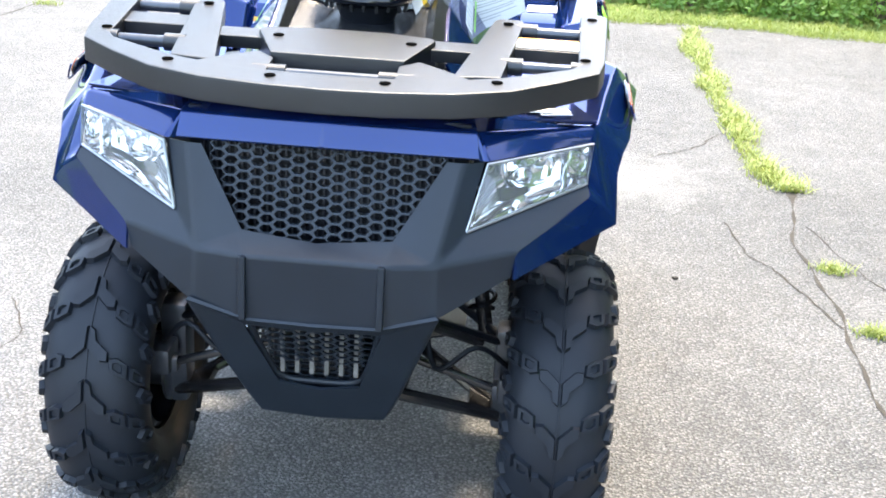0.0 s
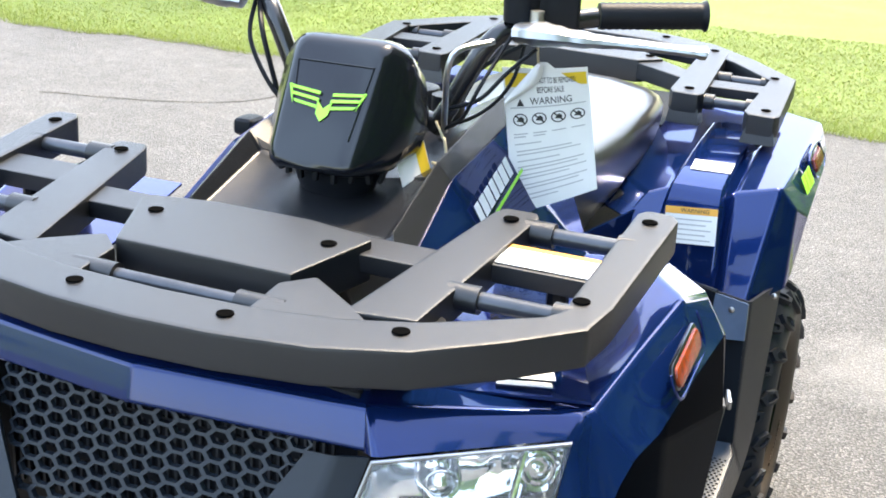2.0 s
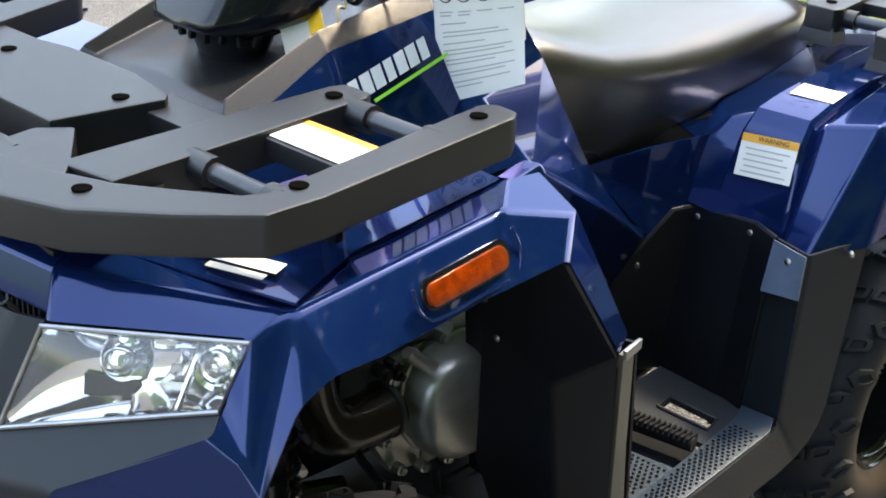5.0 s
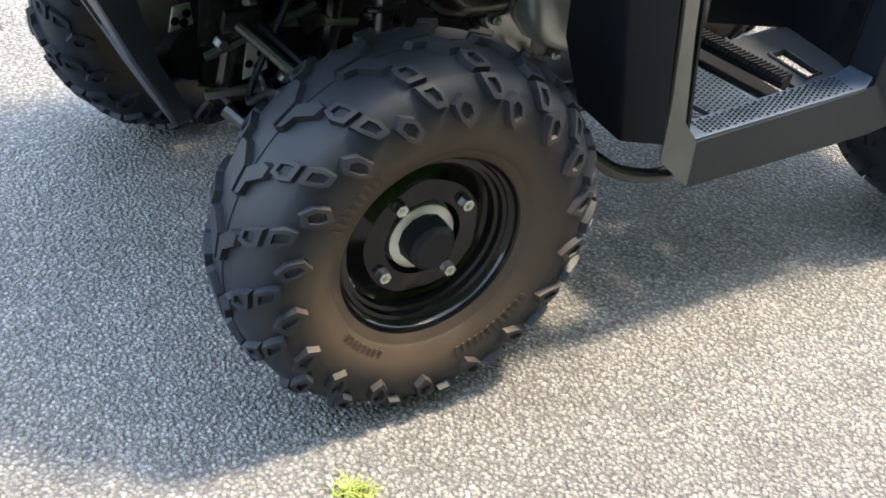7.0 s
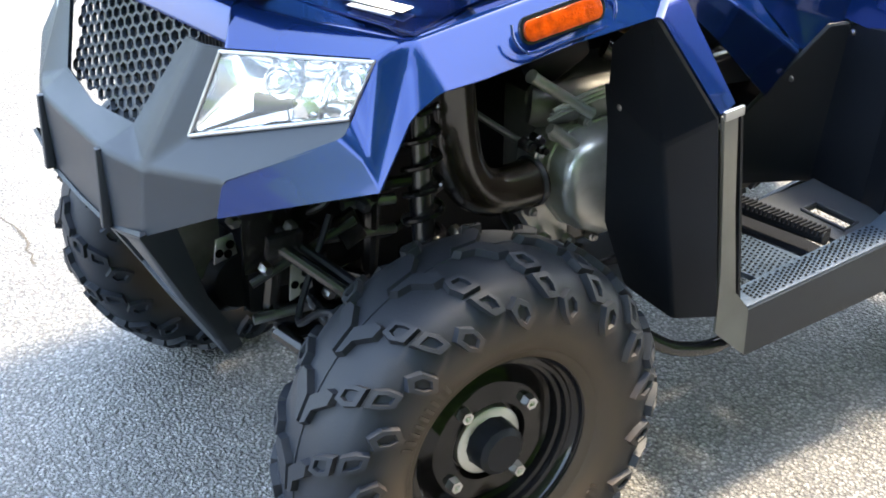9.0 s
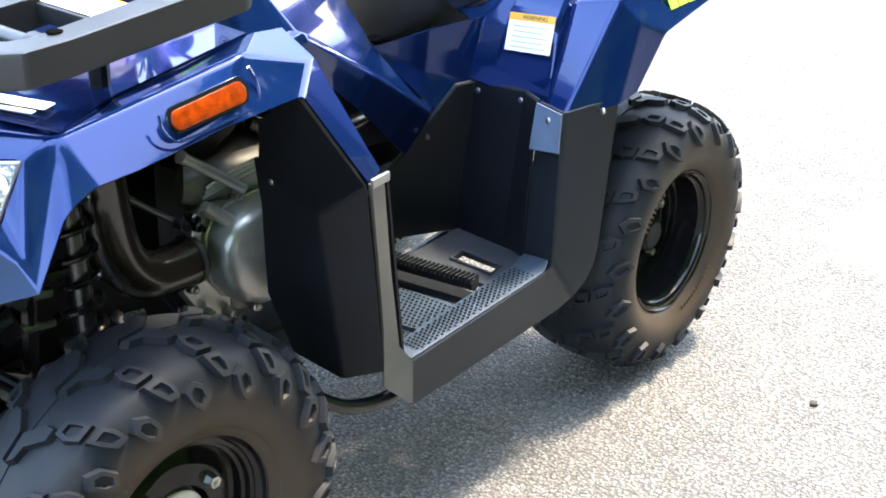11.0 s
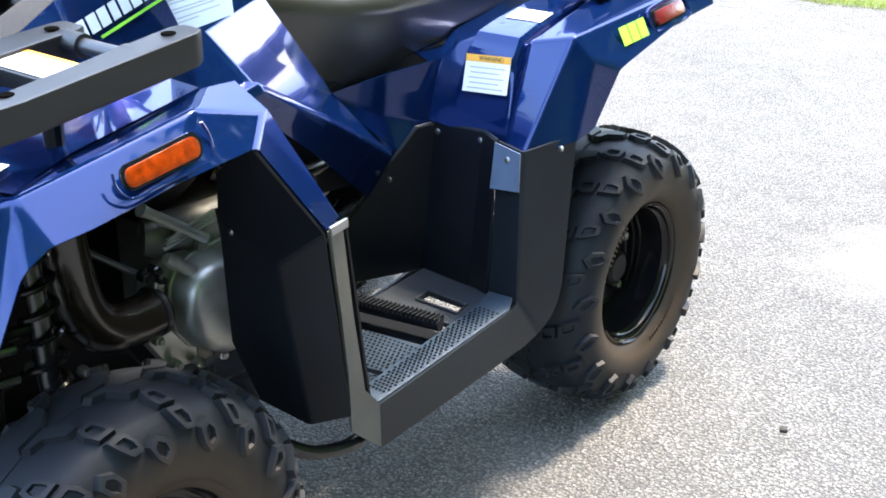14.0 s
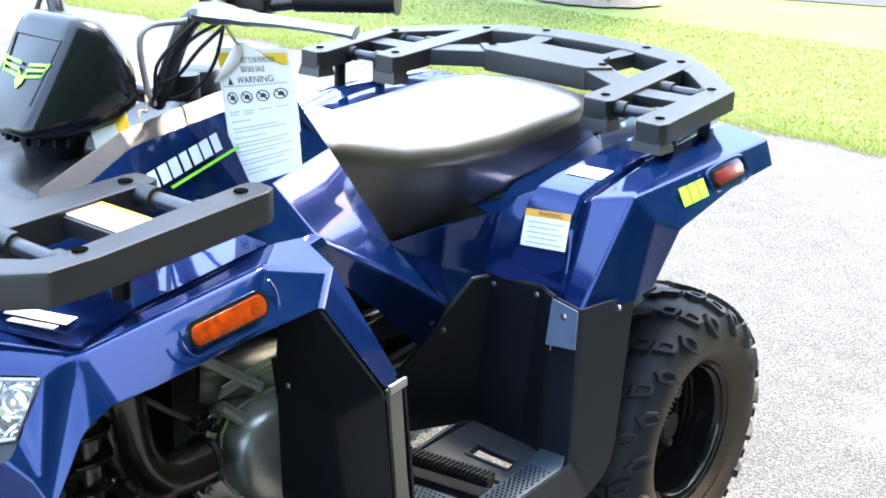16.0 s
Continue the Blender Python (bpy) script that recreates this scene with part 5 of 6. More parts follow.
# -- footwells --
for s in (1, -1):
    def X(pts):
        return [(s * x, y, z) for x, y, z in pts]
    a = X([(0.150, 0.690, 0.446), (0.206, 0.812, 0.596), (0.222, 0.846, 0.600), (0.330, 0.843, 0.606), (0.385, 0.802, 0.612), (0.442, 0.790, 0.608), (0.476, 0.893, 0.618)])
    b = X([(0.150, 0.700, 0.330), (0.215, 0.812, 0.332), (0.330, 0.806, 0.334), (0.382, 0.788, 0.340), (0.448, 0.772, 0.362)])
    guard = part("rear_guard", soften(shell(poly(a[:5] + b[:4], [(0, 1, 6, 5), (1, 2, 6), (2, 3, 7, 6), (3, 4, 8, 7)]), 0.005, 0.004, 3, 8), 0.001, 1, 60), BLACK, bike, "black plastic footwell guard with screws")
    part("guard_rim", tube([a[0], a[1], a[2], a[3], a[4]], 0.0032, 8), GREY, guard)
    # outer skirt: upright corner, flank with a rounded heel, and the riser of the step
    c = X([(0.469, 0.880, 0.352), (0.467, 0.873, 0.322), (0.465, 0.855, 0.298), (0.463, 0.825, 0.281), (0.462, 0.780, 0.272), (0.461, 0.690, 0.267), (0.463, 0.412, 0.260)])
    t = X([(0.463, 0.410, 0.334), (0.457, 0.748, 0.350)])
    sk = [a[4], a[5], a[6]] + c + t + [b[4], b[3]]
    well = part("footwell", shell(poly(sk, [(0, 1, 12, 13), (1, 2, 3, 12), (12, 3, 4, 5, 6), (10, 11, 12, 6, 7), (10, 7, 8, 9)]), 0.005, 0.009, 4, 8), STEP, bike, "grey plastic footwell with perforated tread")
    part("guard_tab", shell(poly(X([(0.384, 0.798, 0.611), (0.441, 0.786, 0.607), (0.443, 0.781, 0.544), (0.381, 0.790, 0.534)]), [(0, 1, 2, 3)]), 0.003, 0), SATIN, well, "satin corner tab with mirrored sky in its colour")
    tread_v = X([(0.459, 0.411, 0.3375), (0.414, 0.427, 0.3375), (0.400, 0.735, 0.351), (0.454, 0.746, 0.353), (0.386, 0.783, 0.352), (0.446, 0.766, 0.364)])
    tread = part("tread", plate(tread_v, [(0, 1, 2, 3), (3, 2, 4, 5)], 0.006, 0.0015), TREADM, well, "perforated step tread with sky sheen in its colour")

    def perforate(x0, x1, y0, y1, nx, ny, at, parent):
        """Small flat black discs in staggered rows, standing in for the dark of holes; at(x, y) gives the height of the
        plate.
        """
        holes = bmesh.new()
        for i in range(ny):
            for j in range(nx):
                y = y0 + (y1 - y0) * i / (ny - 1)
                t_ = i / (ny - 1)
                x = x0(t_) + (x1(t_) - x0(t_)) * (j + (0.5 if i % 2 else 0)) / (nx - 0.5)
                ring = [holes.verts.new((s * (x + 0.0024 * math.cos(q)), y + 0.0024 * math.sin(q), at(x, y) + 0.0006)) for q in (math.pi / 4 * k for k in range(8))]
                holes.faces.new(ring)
        tagged(part("tread_hole_disc", holes, HOLE, parent), kind="stuff")
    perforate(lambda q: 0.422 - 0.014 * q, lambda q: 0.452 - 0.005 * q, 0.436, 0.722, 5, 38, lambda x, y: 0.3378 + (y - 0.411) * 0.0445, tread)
    # floor: slotted rear plate, perforated front plate, open gaps between them
    p = X([(0.232, 0.660, 0.338), (0.404, 0.664, 0.340), (0.386, 0.790, 0.342), (0.226, 0.806, 0.340), (0.296, 0.700, 0.3386), (0.382, 0.700, 0.3392), (0.376, 0.734, 0.3398), (0.294, 0.736, 0.3394)])
    part("floor_plate", plate(p, [(0, 1, 5, 4), (1, 2, 6, 5), (2, 3, 7, 6), (3, 0, 4, 7)], 0.008), WELL, well, "floor plate with an open slot")
    slot = [Vector(q) + Vector((0, 0, 0.002)) for q in (p[4], p[5], p[6], p[7], p[4])]
    part("slot_rim", tube([tuple(q) for q in slot], 0.003, 8), WELL, well)
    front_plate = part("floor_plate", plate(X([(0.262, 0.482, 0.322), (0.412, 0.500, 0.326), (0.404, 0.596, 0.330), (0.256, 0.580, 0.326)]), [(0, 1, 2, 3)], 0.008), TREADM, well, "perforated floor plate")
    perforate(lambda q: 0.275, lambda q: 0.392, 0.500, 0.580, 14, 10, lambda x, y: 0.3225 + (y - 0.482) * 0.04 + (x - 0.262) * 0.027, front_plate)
    part("floor_beam", box((0.20, 0.055, 0.012), (s * 0.318, 0.628, 0.318), 0.003), BLACK, well)
    part("floor_beam", box((0.020, 0.36, 0.020), (s * 0.236, 0.61, 0.310), 0.003), BLACK, well)
    foot = part("foot_peg", tube(X([(0.212, 0.600, 0.352), (0.402, 0.631, 0.354)]), 0.011, 10), BLACK, bike, "black serrated foot peg")
    for i in range(24):
        part("peg_tooth", moved(box((0.0034, 0.026, 0.010), (0, 0, 0), 0.0008), Matrix.Translation((s * (0.216 + i * 0.0079), 0.6006 + i * 0.00129, 0.3625))), BLACK, foot)
    part("brake_pedal", tube(X([(0.20, 0.50, 0.36), (0.235, 0.55, 0.372), (0.262, 0.575, 0.37)]), 0.007, 8, 4), FRAME, bike)
    # strut at the front of the footwell
    st = X([(0.491, 0.291, 0.651), (0.483, 0.322, 0.648), (0.470, 0.352, 0.506), (0.463, 0.380, 0.372), (0.464, 0.409, 0.336), (0.464, 0.411, 0.262), (0.450, 0.364, 0.306), (0.463, 0.347, 0.411), (0.475, 0.322, 0.528)])
    post = part("strut", shell(poly(st, [(0, 1, 2, 8), (8, 2, 3, 7), (7, 3, 4, 6), (6, 4, 5)]), 0.006, 0), STRUT, well, "pale grey edge strut")
    part("strut_cap", soften(shell(poly(X([(0.494, 0.283, 0.662), (0.484, 0.326, 0.659), (0.4835, 0.327, 0.646), (0.493, 0.286, 0.649)]), [(0, 1, 2, 3)]), 0.005, 0), 0.0015, 2, 30), LEVER, post, "bright strut cap")
    part("strut_wall", shell(poly(X([(0.477, 0.333, 0.646), (0.458, 0.400, 0.300), (0.18, 0.42, 0.300), (0.22, 0.34, 0.60)]), [(0, 1, 2, 3)]), 0.004, 0), BLACK, well)
    # splash flap behind the front wheel
    flap = X([(0.325, 0.258, 0.645), (0.318, 0.272, 0.450), (0.345, 0.292, 0.357), (0.425, 0.306, 0.340), (0.454, 0.358, 0.340), (0.488, 0.284, 0.652), (0.495, 0.168, 0.797), (0.432, 0.220, 0.775), (0.424, 0.262, 0.60), (0.46, 0.19, 0.80), (0.40, 0.19, 0.80), (0.36, 0.228, 0.720)])
    part("splash_flap", shell(poly(flap, [(0, 1, 2, 3, 8), (8, 3, 4, 5), (7, 8, 5, 6), (0, 8, 7, 11), (7, 6, 9, 10)]), 0.004, 0.005, 3, 8), BLACK, bike, "black plastic splash flap")
    for x, y, z, sh in ((0.233, 0.843, 0.587, guard), (0.324, 0.842, 0.591, guard), (0.414, 0.791, 0.591, well), (0.471, 0.860, 0.603, well), (0.188, 0.766, 0.512, guard), (0.483, 0.302, 0.636, well), (0.345, 0.262, 0.625, well), (0.33, 0.824, 0.43, guard)):
        part("screw", moved(lathe([(0, 0), (0.0, 0.0052), (0.002, 0.005), (0.0035, 0.0025), (0.0035, 0)], 12), Matrix.Translation((s * x, y - 0.004, z)) @ Matrix.Rotation(radians(-90), 4, 'Z')), SCREW, sh, "zinc screw")
    # black nerf tube below the step
    part("nerf_tube", tube(X([(0.30, 0.18, 0.40), (0.345, 0.215, 0.365), (0.385, 0.247, 0.335), (0.406, 0.285, 0.303), (0.421, 0.325, 0.280), (0.430, 0.395, 0.268), (0.42, 0.46, 0.285)]), 0.0108, 14, 6), FRAME, bike, "black bent nerf tube")

# -- engine and chassis --
case = part("engine", moved(box((0.30, 0.30, 0.24), (0.03, 0.46, 0.45), 0.03, None, 3), Matrix()), DARKALU, bike, "cast aluminium engine with round clutch cover")
cover = [(0.272, 0.455), (0.276, 0.492), (0.290, 0.514), (0.318, 0.526), (0.374, 0.531), (0.425, 0.520), (0.455, 0.485), (0.458, 0.425), (0.435, 0.380), (0.390, 0.362), (0.340, 0.366), (0.304, 0.384), (0.281, 0.415)]
cy, cz = 0.365, 0.447
drum = loft([[(x, cy + (y - cy) * k, cz + (z - cz) * k) for y, z in cover] for x, k in ((0.165, 1.03), (0.186, 1.03), (0.188, 1.0), (0.214, 0.985), (0.224, 0.96), (0.232, 0.90), (0.237, 0.78), (0.240, 0.5))])
part("clutch_cover", drum, ALU, case, "smooth cast aluminium clutch cover", 40)
flange = slab([(-0.116, 0.062), (-0.080, 0.088), (0.02, 0.094), (0.10, 0.05), (0.10, -0.07), (0.0, -0.097), (-0.085, -0.090), (-0.124, -0.030)], 0.026, 0.004)
part("case_flange", moved(flange, panel_frame((0.176, 0.360, 0.440), (0, 1, 0), (0, 0, 1))), ALU, case)
# cylinder barrel and the lugs and ribs cast on it
part("cylinder", tube([(0.145, 0.268, 0.560), (0.150, 0.276, 0.559), (0.165, 0.44, 0.552)], 0.031, 20, 0, [0.026, 0.031, 0.031]), DARKALU, case)
part("cylinder_head", moved(box((0.16, 0.12, 0.12), (0, 0, 0), 0.02, None, 3), Matrix.Translation((0.04, 0.33, 0.63)) @ Matrix.Rotation(radians(25), 4, 'X')), BLACK, case, "dark cylinder head")
part("case_lug", tube([(0.205, 0.258, 0.548), (0.206, 0.266, 0.541), (0.212, 0.320, 0.496), (0.212, 0.326, 0.491)], 0.0098, 12, 0, [0.008, 0.0098, 0.0098, 0.0085]), ALU, case)
for i in range(3):
    part("case_rib", tube([(0.196, 0.262 + 0.004 * i, 0.556 + 0.006 * i), (0.192, 0.345, 0.567 + 0.007 * i), (0.188, 0.42, 0.570 + 0.007 * i)], 0.0028, 8, 3), ALU, case)
part("case_lug", tube([(0.19, 0.234, 0.624), (0.19, 0.242, 0.618), (0.192, 0.335, 0.552), (0.192, 0.342, 0.547)], 0.0085, 12, 0, [0.010, 0.0085, 0.008, 0.0095]), ALU, case)
part("coolant_pipe", tube([(0.155, 0.160, 0.580), (0.162, 0.178, 0.565), (0.178, 0.232, 0.523), (0.182, 0.25, 0.518)], 0.0052, 10, 4), TUBE, case)
for p, r in (((0.196, 0.228, 0.526), 0.010), ((0.198, 0.250, 0.516), 0.008), ((0.2, 0.242, 0.534), 0.007)):
    part("pipe_fitting", moved(lathe([(-0.012, 0), (-0.012, r), (0.004, r), (0.006, r * 0.7), (0.012, r * 0.7), (0.012, 0)], 6), Matrix.Translation(p) @ Matrix.Rotation(radians(-35), 4, 'X')), FRAME, case)
bolt_me = finish(lathe([(-0.012, 0), (-0.012, 0.0085), (0.0, 0.008), (0.001, 0.0055), (0.005, 0.0055), (0.006, 0.0035), (0.004, 0)], 10), "cover_bolt", SCREW, 30)
for y, z in ((0.282, 0.525), (0.250, 0.505), (0.243, 0.418), (0.272, 0.366), (0.315, 0.352), (0.36, 0.346), (0.335, 0.536), (0.40, 0.538)):
    ob = new("cover_bolt", bolt_me)
    ob.parent = case
    ob.location = (0.194, y, z)
part("air_duct", tube([(0.186, 0.250, 0.465), (0.189, 0.205, 0.464), (0.190, 0.160, 0.472), (0.188, 0.128, 0.502), (0.182, 0.114, 0.56), (0.168, 0.110, 0.70)], 0.0345, 20, 6), HOSE, bike, "black rubber air duct")
part("duct_clamp", tube([(0.186, 0.240, 0.465), (0.186, 0.247, 0.465)], 0.0375, 24), TUBE, bike)
part("air_box", box((0.2, 0.22, 0.2), (0.03, 0.07, 0.62), 0.02), BLACK, bike)
part("exhaust_pipe", tube([(0.10, 0.44, 0.60), (0.13, 0.50, 0.57), (0.14, 0.56, 0.56), (0.11, 0.7, 0.55)], 0.016, 14, 6), FRAME, bike, "black exhaust pipe")
part("heat_cap", moved(box((0.06, 0.10, 0.03), (0, 0, 0), 0.008), Matrix.Translation((0.215, 0.43, 0.655)) @ Matrix.Rotation(radians(-25), 4, 'X')), BRASS, bike)
part("chassis_frame", merge(*[tube(p, r, 10, st) for p, r, st in (
    ([(0.10, -0.13, 0.33), (0.13, 0.2, 0.25), (0.14, 0.7, 0.25), (0.13, 1.1, 0.30)], 0.016, 5), ([(-0.10, -0.13, 0.33), (-0.13, 0.2, 0.25), (-0.14, 0.7, 0.25), (-0.13, 1.1, 0.30)], 0.016, 5),
    ([(0.09, -0.13, 0.33), (0.10, -0.10, 0.5), (0.12, 0.0, 0.74)], 0.014, 4), ([(-0.09, -0.13, 0.33), (-0.10, -0.10, 0.5), (-0.12, 0.0, 0.74)], 0.014, 4),
    ([(0.12, 0.0, 0.74), (0.12, 0.4, 0.72), (0.13, 0.9, 0.68), (0.13, 1.35, 0.72)], 0.016, 4), ([(-0.12, 0.0, 0.74), (-0.12, 0.4, 0.72), (-0.13, 0.9, 0.68), (-0.13, 1.35, 0.72)], 0.016, 4),
    ([(0.10, 0.02, 0.30), (0.11, 0.03, 0.52), (0.12, 0.05, 0.74)], 0.014, 0), ([(-0.10, 0.02, 0.30), (-0.11, 0.03, 0.52), (-0.12, 0.05, 0.74)], 0.014, 0),
    ([(-0.12, -0.1, 0.5), (0.12, -0.1, 0.5)], 0.012, 0), ([(-0.12, 0.0, 0.6), (0.12, 0.0, 0.6)], 0.012, 0), ([(-0.1, -0.13, 0.33), (0.1, -0.13, 0.33)], 0.014, 0), ([(-0.12, -0.06, 0.44), (0.12, -0.06, 0.44)], 0.010, 0),
    ([(0.13, 1.1, 0.30), (0.13, 1.2, 0.5), (0.13, 1.3, 0.72)], 0.014, 0), ([(-0.13, 1.1, 0.30), (-0.13, 1.2, 0.5), (-0.13, 1.3, 0.72)], 0.014, 0),
    ([(-0.3, 1.168, 0.262), (0.3, 1.168, 0.262)], 0.03, 0))]), FRAME, bike, "black steel tube frame")
# plate widened beside the engine so the gaps above it look dark
part("skid_plate", shell(poly([(-0.13, -0.12, 0.30), (0.13, -0.12, 0.30), (0.14, 0.15, 0.278), (0.215, 0.20, 0.274), (0.215, 0.75, 0.228), (-0.215, 0.75, 0.228), (-0.215, 0.20, 0.274), (-0.14, 0.15, 0.278)], [(0, 1, 2, 3, 4, 5, 6, 7)]), 0.004, 0), BLACK, bike)
part("bulkhead", box((0.19, 0.08, 0.2), (0, -0.12, 0.43), 0.012), BLACK, bike)
part("gearbox", box((0.18, 0.16, 0.15), (0, -0.02, 0.44), 0.02), BLACK, bike)
part("mount_plate", moved(box((0.004, 0.07, 0.09), (0.11, -0.135, 0.45), 0.002), Matrix()), FRAME, bike, "black steel bracket")
# added upright sheet; its black stands in for shade in the gaps
part("dark_backing", shell(poly([(0.03, -0.14, 0.30), (0.03, 0.60, 0.26), (0.03, 0.60, 0.70), (0.03, -0.02, 0.74)], [(0, 1, 2, 3)]), 0.004, 0), BLACK, bike, "added black sheet that darkens the gaps beside the engine")
housing = part("differential", moved(lathe([(-0.08, 0), (-0.08, 0.04), (-0.05, 0.06), (0.05, 0.06), (0.08, 0.04), (0.08, 0)], 24), Matrix.Translation((0, -0.16, 0.38))), BLACK, bike, "dark cast housing behind the lower grille")
for i in range(6):
    part("housing_rib", box((0.008, 0.07, 0.10), (-0.06 + 0.024 * i, -0.215, 0.44), 0.002), DARKALU, housing)
part("rear_axle_case", box((0.16, 0.14, 0.16), (0, 1.15, 0.28), 0.03), BLACK, bike)
for s in (1, -1):
    def Y(pts):
        return [(s * x, y, z) for x, y, z in pts]
    part("lower_arm", merge(tube(Y([(0.11, -0.13, 0.305), (0.30, -0.02, 0.215)]), 0.012, 10), tube(Y([(0.11, 0.12, 0.295), (0.30, 0.0, 0.215)]), 0.012, 10), shell(poly(Y([(0.24, -0.05, 0.245), (0.30, -0.02, 0.225), (0.30, 0.01, 0.225), (0.24, 0.04, 0.245)]), [(0, 1, 2, 3)]), 0.012, 0)), FRAME, bike, "black suspension arm")
    part("upper_arm", merge(tube(Y([(0.10, -0.12, 0.46), (0.29, -0.02, 0.365)]), 0.008, 10), tube(Y([(0.10, 0.10, 0.46), (0.29, 0.0, 0.365)]), 0.008, 10)), BLACK, bike)
    part("tie_rod", tube(Y([(0.06, -0.09, 0.38), (0.30, -0.085, 0.30)]), 0.008, 10), FRAME, bike, "black tie rod")
    part("steering_knuckle", merge(box((0.05, 0.06, 0.20), (s * 0.305, 0.0, 0.29), 0.012), box((0.04, 0.03, 0.03), (s * 0.30, -0.08, 0.30), 0.006), moved(lathe([(0, 0), (0, 0.05), (0.03, 0.05), (0.03, 0)], 24), Matrix.Translation((s * 0.32 - (0.03 if s < 0 else 0), 0, 0.264)))), TUBE, bike)
    part("brake_disc", moved(lathe([(0, 0.03), (0, 0.075), (0.005, 0.075), (0.005, 0.03)], 36, True), Matrix.Translation((s * 0.316, 0, 0.264))), STEEL, bike)
    part("brake_caliper", box((0.05, 0.07, 0.05), (s * 0.315, -0.075, 0.31), 0.01), TUBE, bike)
    part("brake_hose", tube(Y([(0.31, -0.07, 0.34), (0.25, -0.12, 0.40), (0.18, -0.13, 0.36), (0.15, -0.06, 0.48)]), 0.005, 8, 5), BLACK, bike)
    top, bot = Vector((s * 0.20, 0.045, 0.70)), Vector((s * 0.262, 0.02, 0.36))
    shock = part("shock_absorber", merge(tube([tuple(bot), tuple(top)], 0.014, 12), tube([tuple(top), tuple(top * 0.45 + bot * 0.55)], 0.013, 14)), FRAME, bike, "black shock absorber with coil spring")
    axis = (top - bot).normalized()
    u = axis.orthogonal().normalized()
    w = axis.cross(u)
    spiral = [tuple(bot + (top - bot) * (0.12 + 0.68 * k / 110) + (u * math.cos(k * 0.4) + w * math.sin(k * 0.4)) * 0.024) for k in range(111)]
    part("coil_spring", tube(spiral, 0.0045, 8), RIM, shock, "gloss black coil spring")
    part("brake_line", tube(Y([(0.14, 0.14, 0.56), (0.22, 0.20, 0.40), (0.26, 0.26, 0.36), (0.2, 0.33, 0.34)]), 0.006, 8, 5), BLACK, bike)
# plates, cross tubes and fasteners in the front frame
for s in (1, -1):
    for x, y, z, w, h, mat in ((0.112, -0.195, 0.452, 0.034, 0.036, STEEL), (0.128, -0.098, 0.385, 0.036, 0.055, ALU), (0.125, -0.02, 0.36, 0.05, 0.05, FRAME), (0.12, 0.03, 0.50, 0.03, 0.025, STEEL)):
        plate = slab([(-w / 2, -h / 2), (w / 2, -h * 0.3), (w * 0.4, h / 2), (-w * 0.3, h * 0.42)], 0.004, 0.001)
        pl_ob = part("frame_plate", moved(plate, panel_frame((s * x, y, z), (0, s, 0), (-s * 0.1, 0, 1))), mat, bike, "drilled steel frame plate")
        for dy, dz in ((-0.25, -0.1), (0.22, 0.15), (0.1, -0.2)):
            part("plate_hole", moved(lathe([(0.001, 0), (0.001, 0.006), (0.002, 0.006), (0.002, 0)], 12), Matrix.Translation((s * (x + 0.0), y + dy * w, z + dz * h)) @ Matrix.Rotation(0 if s > 0 else math.pi, 4, 'Z')), HOLE, pl_ob)
    for a, b, r, mat in (((0.11, -0.02, 0.467), (0.115, 0.06, 0.458), 0.008, STEEL), ((0.11, -0.05, 0.424), (0.115, 0.06, 0.412), 0.007, STEEL), ((0.105, -0.16, 0.33), (0.12, -0.08, 0.335), 0.007, STEEL),
                         ((0.14, -0.129, 0.447), (0.255, -0.05, 0.375), 0.009, FRAME), ((0.15, -0.15, 0.52), (0.16, 0.1, 0.50), 0.009, FRAME), ((0.13, -0.17, 0.40), (0.145, -0.02, 0.46), 0.006, TUBE), ((0.13, 0.06, 0.38), (0.16, 0.2, 0.36), 0.012, FRAME)):
        part("frame_tube", tube([(s * a[0], a[1], a[2]), (s * b[0], b[1], b[2])], r, 10), mat, bike)
    for y, z in ((-0.19, 0.50), (-0.15, 0.42), (-0.06, 0.355), (0.0, 0.47), (0.07, 0.43), (0.09, 0.37), (-0.11, 0.47), (0.15, 0.39), (0.19, 0.42)):
        part("frame_bolt", moved(lathe([(-0.006, 0), (-0.006, 0.009), (0.004, 0.009), (0.010, 0.006), (0.010, 0)], 6), Matrix.Translation((s * 0.135, y, z)) @ Matrix.Rotation(0 if s > 0 else math.pi, 4, 'Z')), SCREW, bike)
# wiring and hoses that crowd the front frame
for i in range(12):
    a = Vector((random.uniform(-0.12, 0.12), random.uniform(-0.14, 0.0), random.uniform(0.34, 0.56)))
    b = a + Vector((random.uniform(-0.06, 0.1), random.uniform(0.03, 0.16), random.uniform(-0.06, 0.12)))
    c = (a + b) / 2 + Vector((random.uniform(-0.05, 0.05), 0, random.uniform(-0.05, 0.05)))
    part("hose", tube([tuple(a), tuple(c), tuple(b)], random.choice((0.004, 0.006, 0.008)), 8, 5), random.choice((BLACK, BLACK, FRAME, TUBE)), bike)
for i in range(9):
    p = (random.uniform(-0.11, 0.16), random.uniform(-0.13, 0.03), random.uniform(0.36, 0.58))
    part("bracket", moved(box((0.012, 0.05, 0.035), (0, 0, 0), 0.002), Matrix.Translation(p) @ Matrix.Rotation(random.uniform(0, 3), 4, random.choice('XYZ'))), random.choice((FRAME, STEEL, FRAME)), bike)

# ---- paper tag hanging from the brake lever ----
tag = thing("warning_tag", "curled white paper warning tag hanging from the handlebar", "tag", at=(0.222, 0.318, 0.85))
TO = Vector((0.222, 0.318, 0.85))
tl, tr = Vector((0.157, 0.304, 1.036)), Vector((0.257, 0.340, 1.043))
bl, br = Vector((0.184, 0.310, 0.845)), Vector((0.285, 0.341, 0.889))


